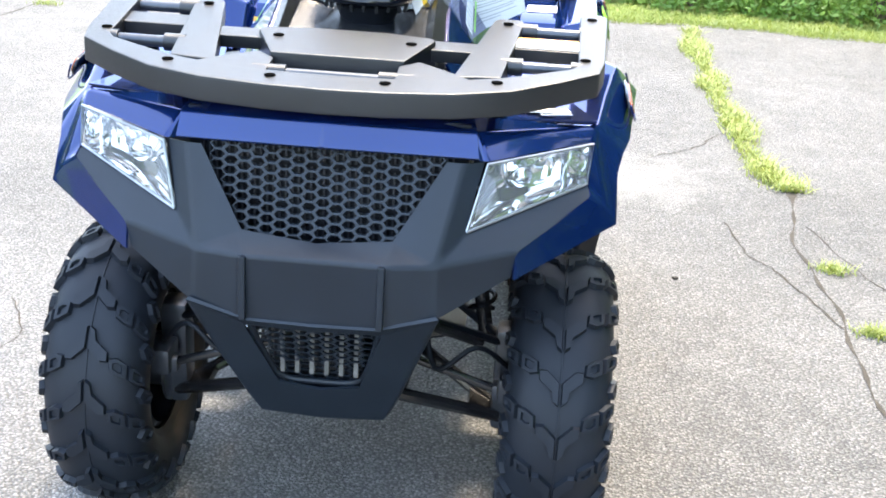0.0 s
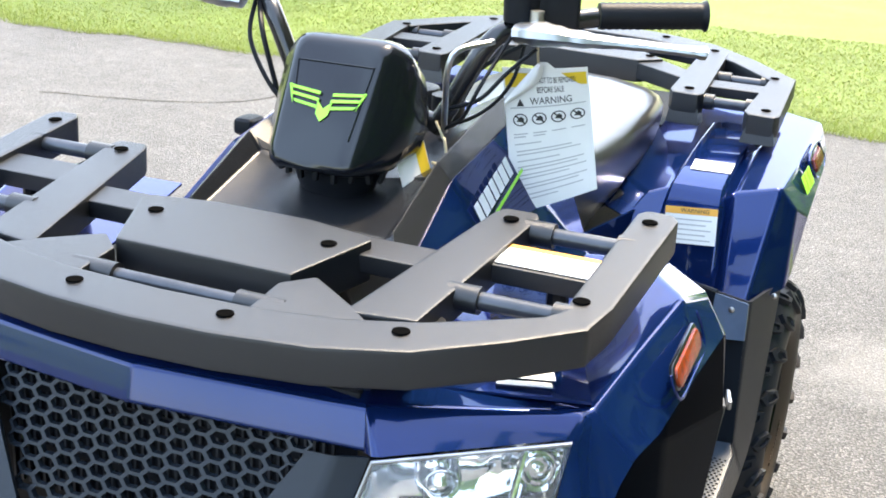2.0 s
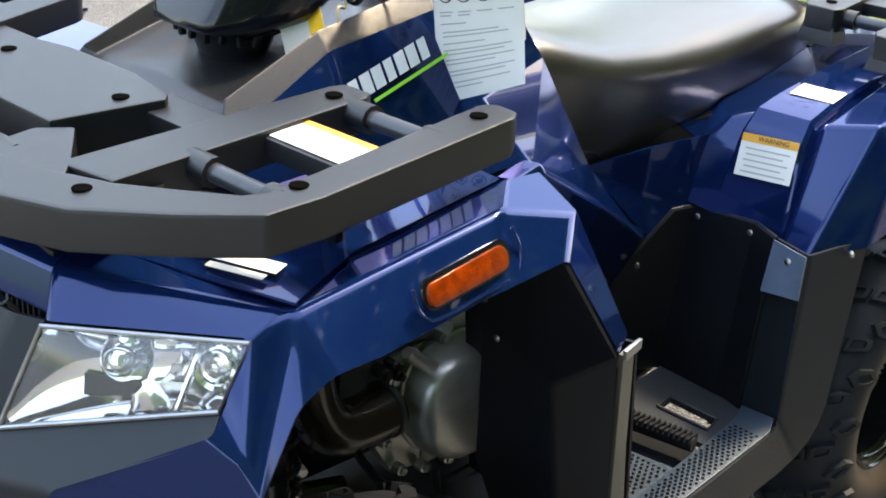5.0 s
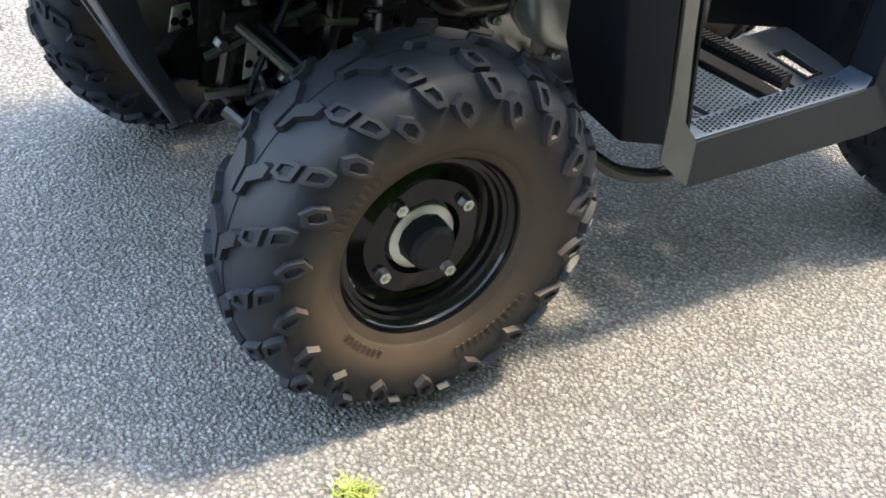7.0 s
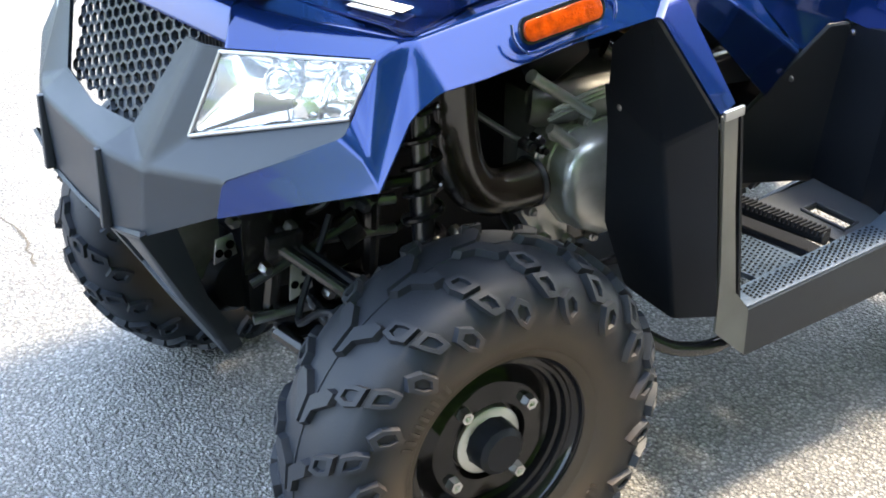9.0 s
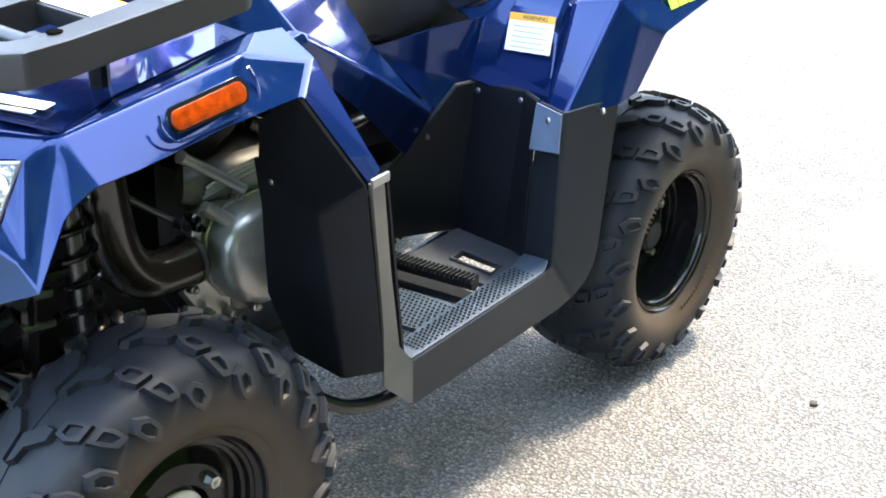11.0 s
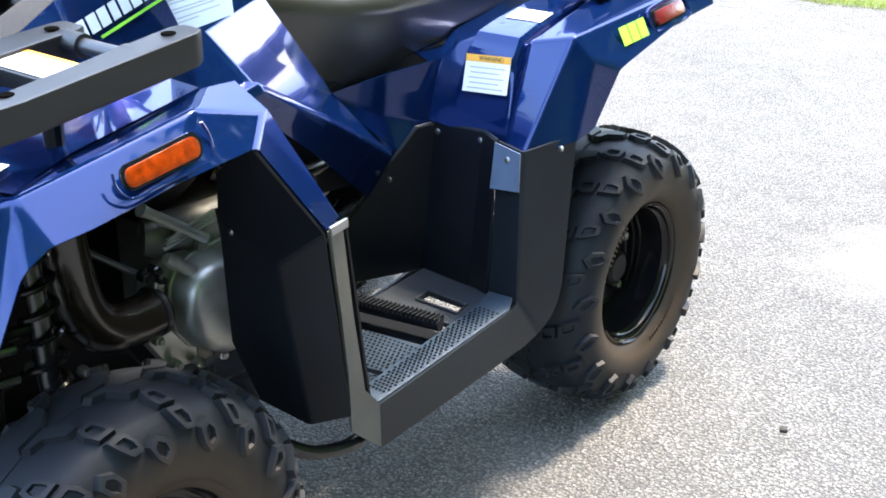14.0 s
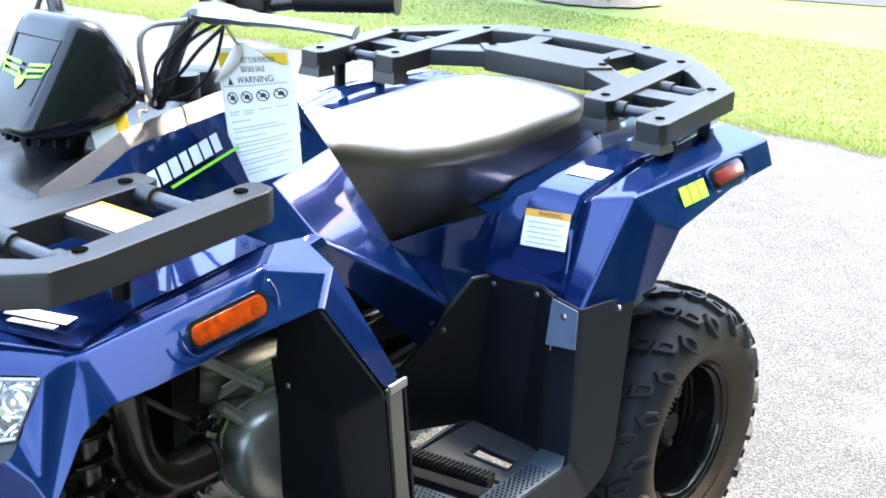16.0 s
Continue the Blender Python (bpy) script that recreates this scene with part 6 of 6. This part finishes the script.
def on_tag(u, w, out=0.0):
    """u across, w up, both 0 to 1; the sheet bows a little."""
    p = (bl * (1 - u) + br * u) * (1 - w) + (tl * (1 - u) + tr * u) * w
    n = (br - bl).cross(tl - bl).normalized()
    if n.y > 0:
        n = -n
    return p + n * (out + 0.012 * math.sin(math.pi * u) * (0.4 + 0.6 * w) - 0.006 * math.sin(math.pi * w)) - TO


def tag_sheet(u0, u1, w0, w1, out, nu=10, nw=14):
    vs = [tuple(on_tag(u0 + (u1 - u0) * i / nu, w0 + (w1 - w0) * j / nw, out)) for j in range(nw + 1) for i in range(nu + 1)]
    fs = [(j * (nu + 1) + i, j * (nu + 1) + i + 1, (j + 1) * (nu + 1) + i + 1, (j + 1) * (nu + 1) + i) for j in range(nw) for i in range(nu)]
    return poly(vs, fs)


# rear sheet with the yellow band
part("rear_sheet", shell(tag_sheet(0, 1, 0.30, 1, -0.004), 0.0006, 0), PAPER, tag, "", 60)
part("heading_band", tag_sheet(0.02, 0.98, 0.865, 0.965, -0.0026, 8, 3), YELLOW, tag, "yellow heading band", 60)


# front sheet: gathered to a point at the tie, its corners folded over
def tag_side(w):
    left = 0.0 if w < 0.78 else (w - 0.78) / 0.27 * 0.44
    right = 1.0 if w < 0.84 else 1.0 - ((w - 0.84) / 0.21) ** 0.8 * 0.46
    return left, right


rows_w = [0.06 * k for k in range(13)] + [0.78, 0.81, 0.84, 0.88, 0.92, 0.96, 1.0, 1.05]
vs = []
for w in rows_w:
    a, b = tag_side(w)
    vs += [tuple(on_tag(a + (b - a) * k / 10, w, 0.0)) for k in range(11)]
part("paper", shell(poly(vs, [(r * 11 + k, r * 11 + k + 1, (r + 1) * 11 + k + 1, (r + 1) * 11 + k) for r in range(len(rows_w) - 1) for k in range(10)]), 0.0006, 0), PAPER, tag, "", 60)
vs = []
for w in rows_w[13:]:
    a, b = tag_side(w)
    wide = 0.17 * math.sin(math.pi * min(1.0, (1.07 - w) / 0.29)) + 0.01
    vs += [tuple(on_tag(a + wide * k / 5, w - 0.02 * k / 5, 0.0015 + 0.012 * math.sin(math.pi * (0.15 + 0.75 * k / 5)))) for k in range(6)]
part("curled_leaf", shell(poly(vs, [(r * 6 + k, r * 6 + k + 1, (r + 1) * 6 + k + 1, (r + 1) * 6 + k) for r in range(len(rows_w) - 14) for k in range(5)]), 0.0006, 0), PAPER, tag, "curled paper corner", 60)


def tag_letters(text, size, u, w, width):
    me_ob = letters(text, size, Matrix(), INK, tag, "lettering", 0.0, width)
    L = (br - bl).length
    H = (tl - bl).length
    for q in me_ob.data.vertices:
        q.co = on_tag(u + q.co.x / L, w + q.co.y / H, 0.0014)


tag_letters("NOT TO BE REMOVED", 0.012, 0.63, 0.915, 0.050)
tag_letters("BEFORE SALE", 0.012, 0.55, 0.845, 0.036)
tag_letters("WARNING", 0.014, 0.55, 0.765, 0.056)
part("warning_triangle", poly([tuple(on_tag(0.14, 0.735, 0.0013)), tuple(on_tag(0.23, 0.735, 0.0013)), tuple(on_tag(0.185, 0.79, 0.0013))], [(0, 1, 2)]), INK, tag)
for i in range(4):
    u = 0.17 + i * 0.225
    ring = bmesh.new()
    R, n = 0.088, 20
    vo = [ring.verts.new(on_tag(u + R * math.cos(2 * math.pi * k / n), 0.64 + R * 0.5 * math.sin(2 * math.pi * k / n), 0.0013)) for k in range(n)]
    vi = [ring.verts.new(on_tag(u + R * 0.82 * math.cos(2 * math.pi * k / n), 0.64 + R * 0.41 * math.sin(2 * math.pi * k / n), 0.0013)) for k in range(n)]
    for k in range(n):
        ring.faces.new((vo[k], vo[(k + 1) % n], vi[(k + 1) % n], vi[k]))
    part("pictogram", ring, INK, tag, "round prohibition sign")
    part("pictogram_bar", poly([tuple(on_tag(u + a, 0.64 + b, 0.0014)) for a, b in ((-0.066, 0.03), (-0.05, 0.036), (0.066, -0.03), (0.05, -0.036))], [(0, 1, 2, 3)]), INK, tag)
    part("pictogram_shape", poly([tuple(on_tag(u + a, 0.64 + b, 0.0012)) for a, b in ((-0.045, -0.012), (0.04, -0.018), (0.045, 0.006), (0.01, 0.024), (-0.02, 0.01))], [(0, 1, 2, 3, 4)]), INK, tag)
for i, (w, a, b) in enumerate(((0.725, 0.06, 0.95), (0.54, 0.08, 0.25), (0.54, 0.31, 0.47), (0.54, 0.53, 0.7), (0.54, 0.76, 0.92), (0.52, 0.08, 0.22), (0.52, 0.31, 0.45), (0.47, 0.08, 0.4), (0.42, 0.1, 0.75), (0.395, 0.1, 0.85), (0.35, 0.1, 0.6), (0.31, 0.1, 0.88), (0.285, 0.1, 0.8),
                               (0.25, 0.1, 0.9), (0.225, 0.1, 0.7), (0.18, 0.12, 0.9), (0.155, 0.12, 0.8), (0.11, 0.14, 0.85), (0.08, 0.14, 0.55))):
    part("print_line", tag_sheet(a, b, w - 0.004, w + 0.004, 0.0012, 6, 1), PALEINK, tag, "", 60)
part("tie", tube([tuple(Vector((0.212, 0.27, 1.085)) - TO), tuple(Vector((0.205, 0.30, 1.05)) - TO), tuple(Vector((0.203, 0.318, 1.034)) - TO)], 0.0018, 6, 5), STRING, tag)

# ---- the place ----
def ground_mesh(name, verts, faces, mat, label, category):
    ob = new(name, finish(poly(verts, faces), name, mat))
    return tagged(ob, label, category, kind="structure")


ground_mesh("ground", [(-900, -900, -0.03), (900, -900, -0.03), (900, 900, -0.03), (-900, 900, -0.03)], [(0, 1, 2, 3)], LAWN, "mown green lawn reaching to the horizon", "lawn")
EDGE = 4.86


def edge_y(x):
    return EDGE + 0.05 * math.sin(x * 1.7) + 0.03 * math.sin(x * 5.1 + 1) + 0.02 * math.sin(x * 13)


xs = [-14 + 0.1 * i for i in range(281)]
vs = [(x, edge_y(x), 0.0) for x in xs] + [(x, -14, 0.0) for x in xs] + [(x, edge_y(x), -0.04) for x in xs]
n = len(xs)
fs = [(i, i + n, i + n + 1, i + 1) for i in range(n - 1)] + [(i, i + 1, i + 1 + 2 * n, i + 2 * n) for i in range(n - 1)]
ground_mesh("pavement", vs, fs, ASPHALT, "worn pale chip asphalt with cracks", "asphalt")
ground_mesh("road", [(-20, 9.4, -0.02), (-4.6, 9.9, -0.02), (-2.9, 10.5, -0.02), (1.5, 12.6, -0.02), (1.5, 18.0, -0.02), (-20, 18.0, -0.02)], [(0, 1, 2, 3, 4, 5)], ROAD, "far grey driveway beyond the lawn", "driveway")


def blade_cloud(name, mat, places, label, category, kind="stuff"):
    """places: (x, y, z, height, lean, width); each blade is a bent strip."""
    v, f = [], []
    for x, y, z, h, lean, w in places:
        a = random.uniform(0, 2 * math.pi)
        dx, dy = math.cos(a), math.sin(a)
        px, py = -dy * w, dx * w
        k = len(v)
        v += [(x - px, y - py, z), (x + px, y + py, z), (x + dx * lean * 0.35 + px * 0.8, y + dy * lean * 0.35 + py * 0.8, z + h * 0.6), (x + dx * lean * 0.35 - px * 0.8, y + dy * lean * 0.35 - py * 0.8, z + h * 0.6), (x + dx * lean, y + dy * lean, z + h)]
        f += [(k, k + 1, k + 2, k + 3), (k + 3, k + 2, k + 4)]
    me = bpy.data.meshes.new(name)
    me.from_pydata(v, [], f)
    me.materials.append(mat)
    ob = new(name, me)
    return tagged(ob, label, category, kind=kind)


# lawn along the edge of the asphalt, thinning out with distance
pl = []
for i in range(150000):
    d = random.random() ** 1.6 * 3.2
    x = random.uniform(-7.5, 4.5)
    y = edge_y(x) - 0.06 + d
    pl.append((x, y, -0.03, random.uniform(0.03, 0.065) * (max(0.3, 0.75 - 0.6 * d) if d > 0.15 else 1.0), random.uniform(0.01, 0.06), random.uniform(0.0014, 0.0028) * (1 + d * 0.3)))
blade_cloud("lawn_grass", GRASS, pl, "sunlit mown grass along the asphalt edge", "grass")

# grass growing in the long crack
CRACK = ((0.3, 1.18), (1.3, 1.165), (1.67, 1.165), (1.9, 1.20), (2.13, 1.212), (2.35, 1.175), (2.67, 1.146), (3.05, 1.150), (3.48, 1.132), (4.8, 1.145))


def crack_x(y):
    for (y0, x0), (y1, x1) in zip(CRACK, CRACK[1:]):
        if y <= y1:
            break
    return x0 + (x1 - x0) * (y - y0) / (y1 - y0) + 0.012 * math.sin(y * 7.1) + 0.006 * math.sin(y * 19.0)


vs, m = [], 90
for i in range(m):
    y = 0.3 + i * 0.05
    w = 0.004 + 0.003 * math.sin(i * 1.7) + (0.012 if y > 2.0 else 0)
    vs += [(crack_x(y) - w, y, 0.0025), (crack_x(y) + w, y, 0.0025)]
ob = new("crack", finish(poly(vs, [(2 * i, 2 * i + 1, 2 * i + 3, 2 * i + 2) for i in range(m - 1)]), "crack", CRACKM))
tagged(ob, "dark soil filled crack in the asphalt", "crack", kind="structure")
pl = []
for i in range(9000):
    y = random.uniform(2.08, 4.75)
    dens = 0.5 + 0.5 * noise.noise(Vector((y * 3.1, 0.0, 5.0))) + 0.3 * math.sin(y * 9.3)
    if random.random() > dens:
        continue
    pl.append((crack_x(y) + random.gauss(0, 0.016 + 0.022 * max(0.0, dens)), y, 0.0, random.uniform(0.012, 0.040), random.uniform(0.015, 0.06), random.uniform(0.0014, 0.0034)))
blade_cloud("crack_grass", TUFT, pl, "strip of bright grass growing in the asphalt crack", "grass")


def tuft(x, y, r, count, h, label):
    pl = [(x + random.gauss(0, r * 0.5), y + random.gauss(0, r * 0.35), 0.0, random.uniform(0.4, 1) * h, random.uniform(0.3, 1.2) * h, random.uniform(0.001, 0.0022)) for _ in range(count)]
    return blade_cloud("grass_tuft", TUFT, pl, label, "grass tuft")


tuft(1.23, 1.385, 0.05, 170, 0.03, "small grass tuft in the asphalt")
tuft(1.245, 0.955, 0.045, 150, 0.03, "small grass tuft in the asphalt")
tuft(0.575, -0.155, 0.03, 170, 0.022, "small pale weed tuft beside the front tyre")
tuft(1.9, 3.05, 0.05, 120, 0.03, "small grass tuft in the asphalt")
tuft(1.75, 2.3, 0.035, 70, 0.02, "sparse grass tuft in the asphalt")
tuft(-2.2, 4.25, 0.07, 120, 0.03, "grass tuft near the lawn edge")

# fine cracks
def crack_line(pts, w, label):
    p = curve_points([(x, y, 0.002) for x, y in pts], 7)
    vs = []
    for i, q in enumerate(p):
        d = (p[min(i + 1, len(p) - 1)] - p[max(i - 1, 0)]).normalized()
        k = w * random.uniform(0.4, 1.2)
        o = Vector((-d.y, d.x, 0))
        jit = o * random.uniform(-0.006, 0.006)
        vs += [tuple(q + jit - o * k), tuple(q + jit + o * k)]
    ob = new("crack", finish(poly(vs, [(2 * i, 2 * i + 1, 2 * i + 3, 2 * i + 2) for i in range(len(p) - 1)]), "crack", CRACKM))
    tagged(ob, label, "crack", kind="structure")


crack_line([(1.22, 1.75), (1.3, 1.4), (1.45, 1.0), (1.5, 0.6)], 0.0025, "fine crack in the asphalt")
crack_line([(0.959, 1.729), (0.989, 1.468), (1.044, 1.371), (1.11, 1.18), (1.17, 0.98)], 0.0035, "crooked crack in the asphalt")
crack_line([(0.80, 2.40), (0.877, 2.456), (0.968, 2.558), (1.048, 2.71), (1.12, 2.78)], 0.003, "short side crack in the asphalt")
crack_line([(-0.95, 0.75), (-0.85, 0.55), (-0.9, 0.35), (-0.82, 0.1), (-0.86, -0.15)], 0.002, "fine crack in the asphalt")
crack_line([(-3.2, 3.4), (-2.6, 3.6), (-2.3, 3.9), (-2.25, 4.5)], 0.006, "crack in the asphalt near the lawn")
crack_line([(-1.9, -0.13), (-1.61, -0.15), (-1.49, -0.17), (-1.36, -0.15), (-1.21, -0.21), (-1.01, -0.19), (-0.84, -0.21)], 0.004, "crack in the asphalt")

# scattered loose chips
v, f = [], []
for i in range(3800):
    x, y = random.uniform(-1.1, 2.0), random.uniform(-1.0, 3.4)
    r = random.uniform(0.0018, 0.0048)
    k, a = len(v), random.uniform(0, 6.3)
    v += [(x + r * math.cos(a + t) * random.uniform(0.7, 1.2), y + r * math.sin(a + t) * random.uniform(0.7, 1.2), 0.0) for t in (0, 1.57, 3.14, 4.71)] + [(x + r * 0.2, y, r * random.uniform(0.7, 1.1))]
    f += [(k, k + 1, k + 4), (k + 1, k + 2, k + 4), (k + 2, k + 3, k + 4), (k + 3, k, k + 4)]
CHIP = material("loose_stone_chips", (0.2, 0.195, 0.18), rough=0.85, vary=0.6, vary_scale=220)
me = bpy.data.meshes.new("stone_chips")
me.from_pydata(v, [], f)
me.materials.append(CHIP)
tagged(new("stone_chips", me), "loose pale stone chips on the asphalt", "gravel", kind="stuff")
part_stone = new("pebble", finish(moved(box((0.014, 0.012, 0.008), (0, 0, 0.003), 0.002), Matrix.Rotation(0.5, 4, 'Z')), "pebble", CRACKM))
part_stone.location = (0.758, 1.227, 0)
tagged(part_stone, "small dark pebble lying on the asphalt", "pebble")


# bushes behind the lawn edge
def bush(x, y, rx, ry, h, count, label):
    v, f = [], []
    for i in range(count):
        a, u = random.uniform(0, 2 * math.pi), random.random() ** 0.35
        e = random.random()
        hh = h * (0.55 + 0.45 * noise.noise(Vector((math.cos(a) * 2 + x, math.sin(a) * 2 + y, e * 3))))
        px, py = x + rx * u * math.cos(a) * math.sqrt(1 - (e * 0.8) ** 2), y + ry * u * math.sin(a) * math.sqrt(1 - (e * 0.8) ** 2)
        pz = e * hh * 1.3
        d = Vector((random.gauss(0, 1), random.gauss(0, 1), random.gauss(0.5, 0.8))).normalized()
        o = d.orthogonal().normalized()
        L, W = random.uniform(0.02, 0.065), random.uniform(0.004, 0.013)
        p = Vector((px, py, pz - 0.03))
        k = len(v)
        v += [tuple(p), tuple(p + d * L * 0.5 + o * W), tuple(p + d * L), tuple(p + d * L * 0.5 - o * W)]
        f += [(k, k + 1, k + 2, k + 3)]
    b = thing("bush", label, "bush", at=(x, y, -0.03))
    me = bpy.data.meshes.new("foliage")
    me.from_pydata([(p[0] - x, p[1] - y, p[2] + 0.03) for p in v], [], f)
    me.materials.append(LEAF)
    fo = new("foliage", me)
    fo.parent = b
    for i in range(7):
        a = random.uniform(0, 6.3)
        part("stem", tube([(0, 0, 0), (rx * 0.3 * math.cos(a), ry * 0.3 * math.sin(a), h * 0.4), (rx * 0.6 * math.cos(a), ry * 0.6 * math.sin(a), h * 0.75)], 0.008, 6, 3), BARK, b)


for bx, by, rx, ry, h in ((1.55, 6.1, 0.7, 0.6, 0.75), (2.5, 6.0, 0.8, 0.7, 0.9), (3.5, 6.1, 0.8, 0.7, 0.95), (0.95, 6.5, 0.5, 0.5, 0.5), (2.0, 7.0, 1.0, 0.7, 1.2), (3.2, 7.1, 1.0, 0.7, 1.3), (4.4, 6.6, 0.9, 0.8, 1.2)):
    bush(bx, by + 0.2, rx, ry, h, 10500, "leafy green shrub at the lawn edge")
for bx, by, rx, ry, h in ((0.75, 5.75, 0.28, 0.22, 0.30), (1.25, 5.62, 0.34, 0.24, 0.38), (1.8, 5.55, 0.30, 0.22, 0.34), (2.35, 5.5, 0.36, 0.25, 0.45), (2.95, 5.45, 0.34, 0.24, 0.40), (3.6, 5.4, 0.40, 0.26, 0.48), (4.3, 5.35, 0.40, 0.26, 0.46)):
    bush(bx, by, rx, ry, h, 2600, "low bright weedy shrub beside the lawn")

# tall weeds growing through and in front of the shrubs
pl = []
for i in range(5000):
    x = random.uniform(0.5, 4.8)
    y = 5.95 - 0.12 * x + abs(random.gauss(0, 0.45)) + 0.1 * math.sin(x * 5)
    hh = random.uniform(0.06, 0.26) * (0.55 + 0.45 * noise.noise(Vector((x * 3, y * 3, 2.0))))
    pl.append((x, y, -0.03, hh * (1 + (y - 5.3) * 0.7), hh * random.uniform(0.2, 0.7), random.uniform(0.0025, 0.006)))
blade_cloud("weeds", WEED, pl, "tall bright weeds in front of the shrubs", "weeds")

# tree in a mulch bed beyond the lawn
tree = thing("tree", "slender tree trunk standing in a brown mulch bed", "tree", at=(-4.75, 8.75, -0.03))
part("trunk", tube([(0, 0, 0), (0.01, 0, 0.25), (0.03, 0.02, 1.2), (0.0, 0.05, 2.6)], 0.05, 14, 5, [0.085, 0.065, 0.06, 0.058, 0.055, 0.05, 0.045]), BARK, tree, "brown bark trunk")
limbs = []
for i in range(9):
    a, z = i * 0.75, 1.8 + 0.12 * i
    limbs.append(((0, 0.04, z), (0.5 * math.cos(a), 0.5 * math.sin(a), z + 0.45), (1.0 * math.cos(a), 1.0 * math.sin(a), z + 0.8)))
for l in limbs:
    part("limb", tube(l, 0.02, 8, 4), BARK, tree)
v, f = [], []
for i in range(9000):
    l = random.choice(limbs)
    c = Vector(l[1]) * (1 - random.random()) + Vector(l[2]) * random.random()
    p = c + Vector((random.gauss(0, 0.28), random.gauss(0, 0.28), random.gauss(0.1, 0.22)))
    d = Vector((random.gauss(0, 1), random.gauss(0, 1), random.gauss(0, 1))).normalized()
    o = d.orthogonal().normalized()
    k = len(v)
    v += [tuple(p), tuple(p + d * 0.04 + o * 0.022), tuple(p + d * 0.085), tuple(p + d * 0.04 - o * 0.022)]
    f += [(k, k + 1, k + 2, k + 3)]
me = bpy.data.meshes.new("crown")
me.from_pydata(v, [], f)
me.materials.append(LEAF)
cr = new("crown", me)
cr.parent = tree
vs = [(-4.75 + 0.62 * math.cos(2 * math.pi * k / 40) * (1 + 0.06 * math.sin(k * 1.9)), 8.75 + 0.55 * math.sin(2 * math.pi * k / 40) * (1 + 0.06 * math.sin(k * 2.3)), -0.012) for k in range(40)] + [(-4.75, 8.75, 0.05)]
ob = new("mulch_bed", finish(poly(vs, [(k, (k + 1) % 40, 40) for k in range(40)]), "mulch_bed", MULCH))
tagged(ob, "round brown mulch bed around the tree", "mulch bed", kind="structure")


# unseen woods added on two sides of the lot to darken the paint's reflections
v, f = [], []
for i in range(23000):
    a = radians(random.uniform(22, 145) if i % 3 else random.uniform(242, 302))
    d = random.uniform(12, 17) if i % 3 else random.uniform(24, 32)
    top = (19.0 if i % 3 else 5.0) + 2.0 * noise.noise(Vector((math.cos(a) * 4, math.sin(a) * 4, 1.0))) + 1.5 * noise.noise(Vector((math.cos(a) * 13, math.sin(a) * 13, 4.0)))
    p = Vector((math.sin(a) * d, 0.5 + math.cos(a) * d, random.random() ** 0.8 * top))
    n1 = Vector((random.gauss(0, 1), random.gauss(0, 1), random.gauss(0, 1))).normalized()
    o = n1.orthogonal().normalized()
    L, W = random.uniform(0.5, 1.0), random.uniform(0.3, 0.6)
    k = len(v)
    v += [tuple(p), tuple(p + n1 * L * 0.5 + o * W), tuple(p + n1 * L), tuple(p + n1 * L * 0.5 - o * W)]
    f += [(k, k + 1, k + 2, k + 3)]
# added backing sheet that blocks the sky between the leaves
k0, m = len(v), 64
for k in range(m):
    a = radians(20 + 128 * k / (m - 1))
    h = 15.5 + 2.0 * noise.noise(Vector((math.cos(a) * 4, math.sin(a) * 4, 1.0)))
    v += [(math.sin(a) * 17.5, 0.5 + math.cos(a) * 17.5, -0.2), (math.sin(a) * 17.0, 0.5 + math.cos(a) * 17.0, h)]
f += [(k0 + 2 * k, k0 + 2 * k + 2, k0 + 2 * k + 3, k0 + 2 * k + 1) for k in range(m - 1)]
me = bpy.data.meshes.new("woods")
me.from_pydata(v, [], f)
me.materials.append(LEAF)
tagged(new("woods", me), "unseen dense green woods added to darken reflections", "woods", kind="stuff")
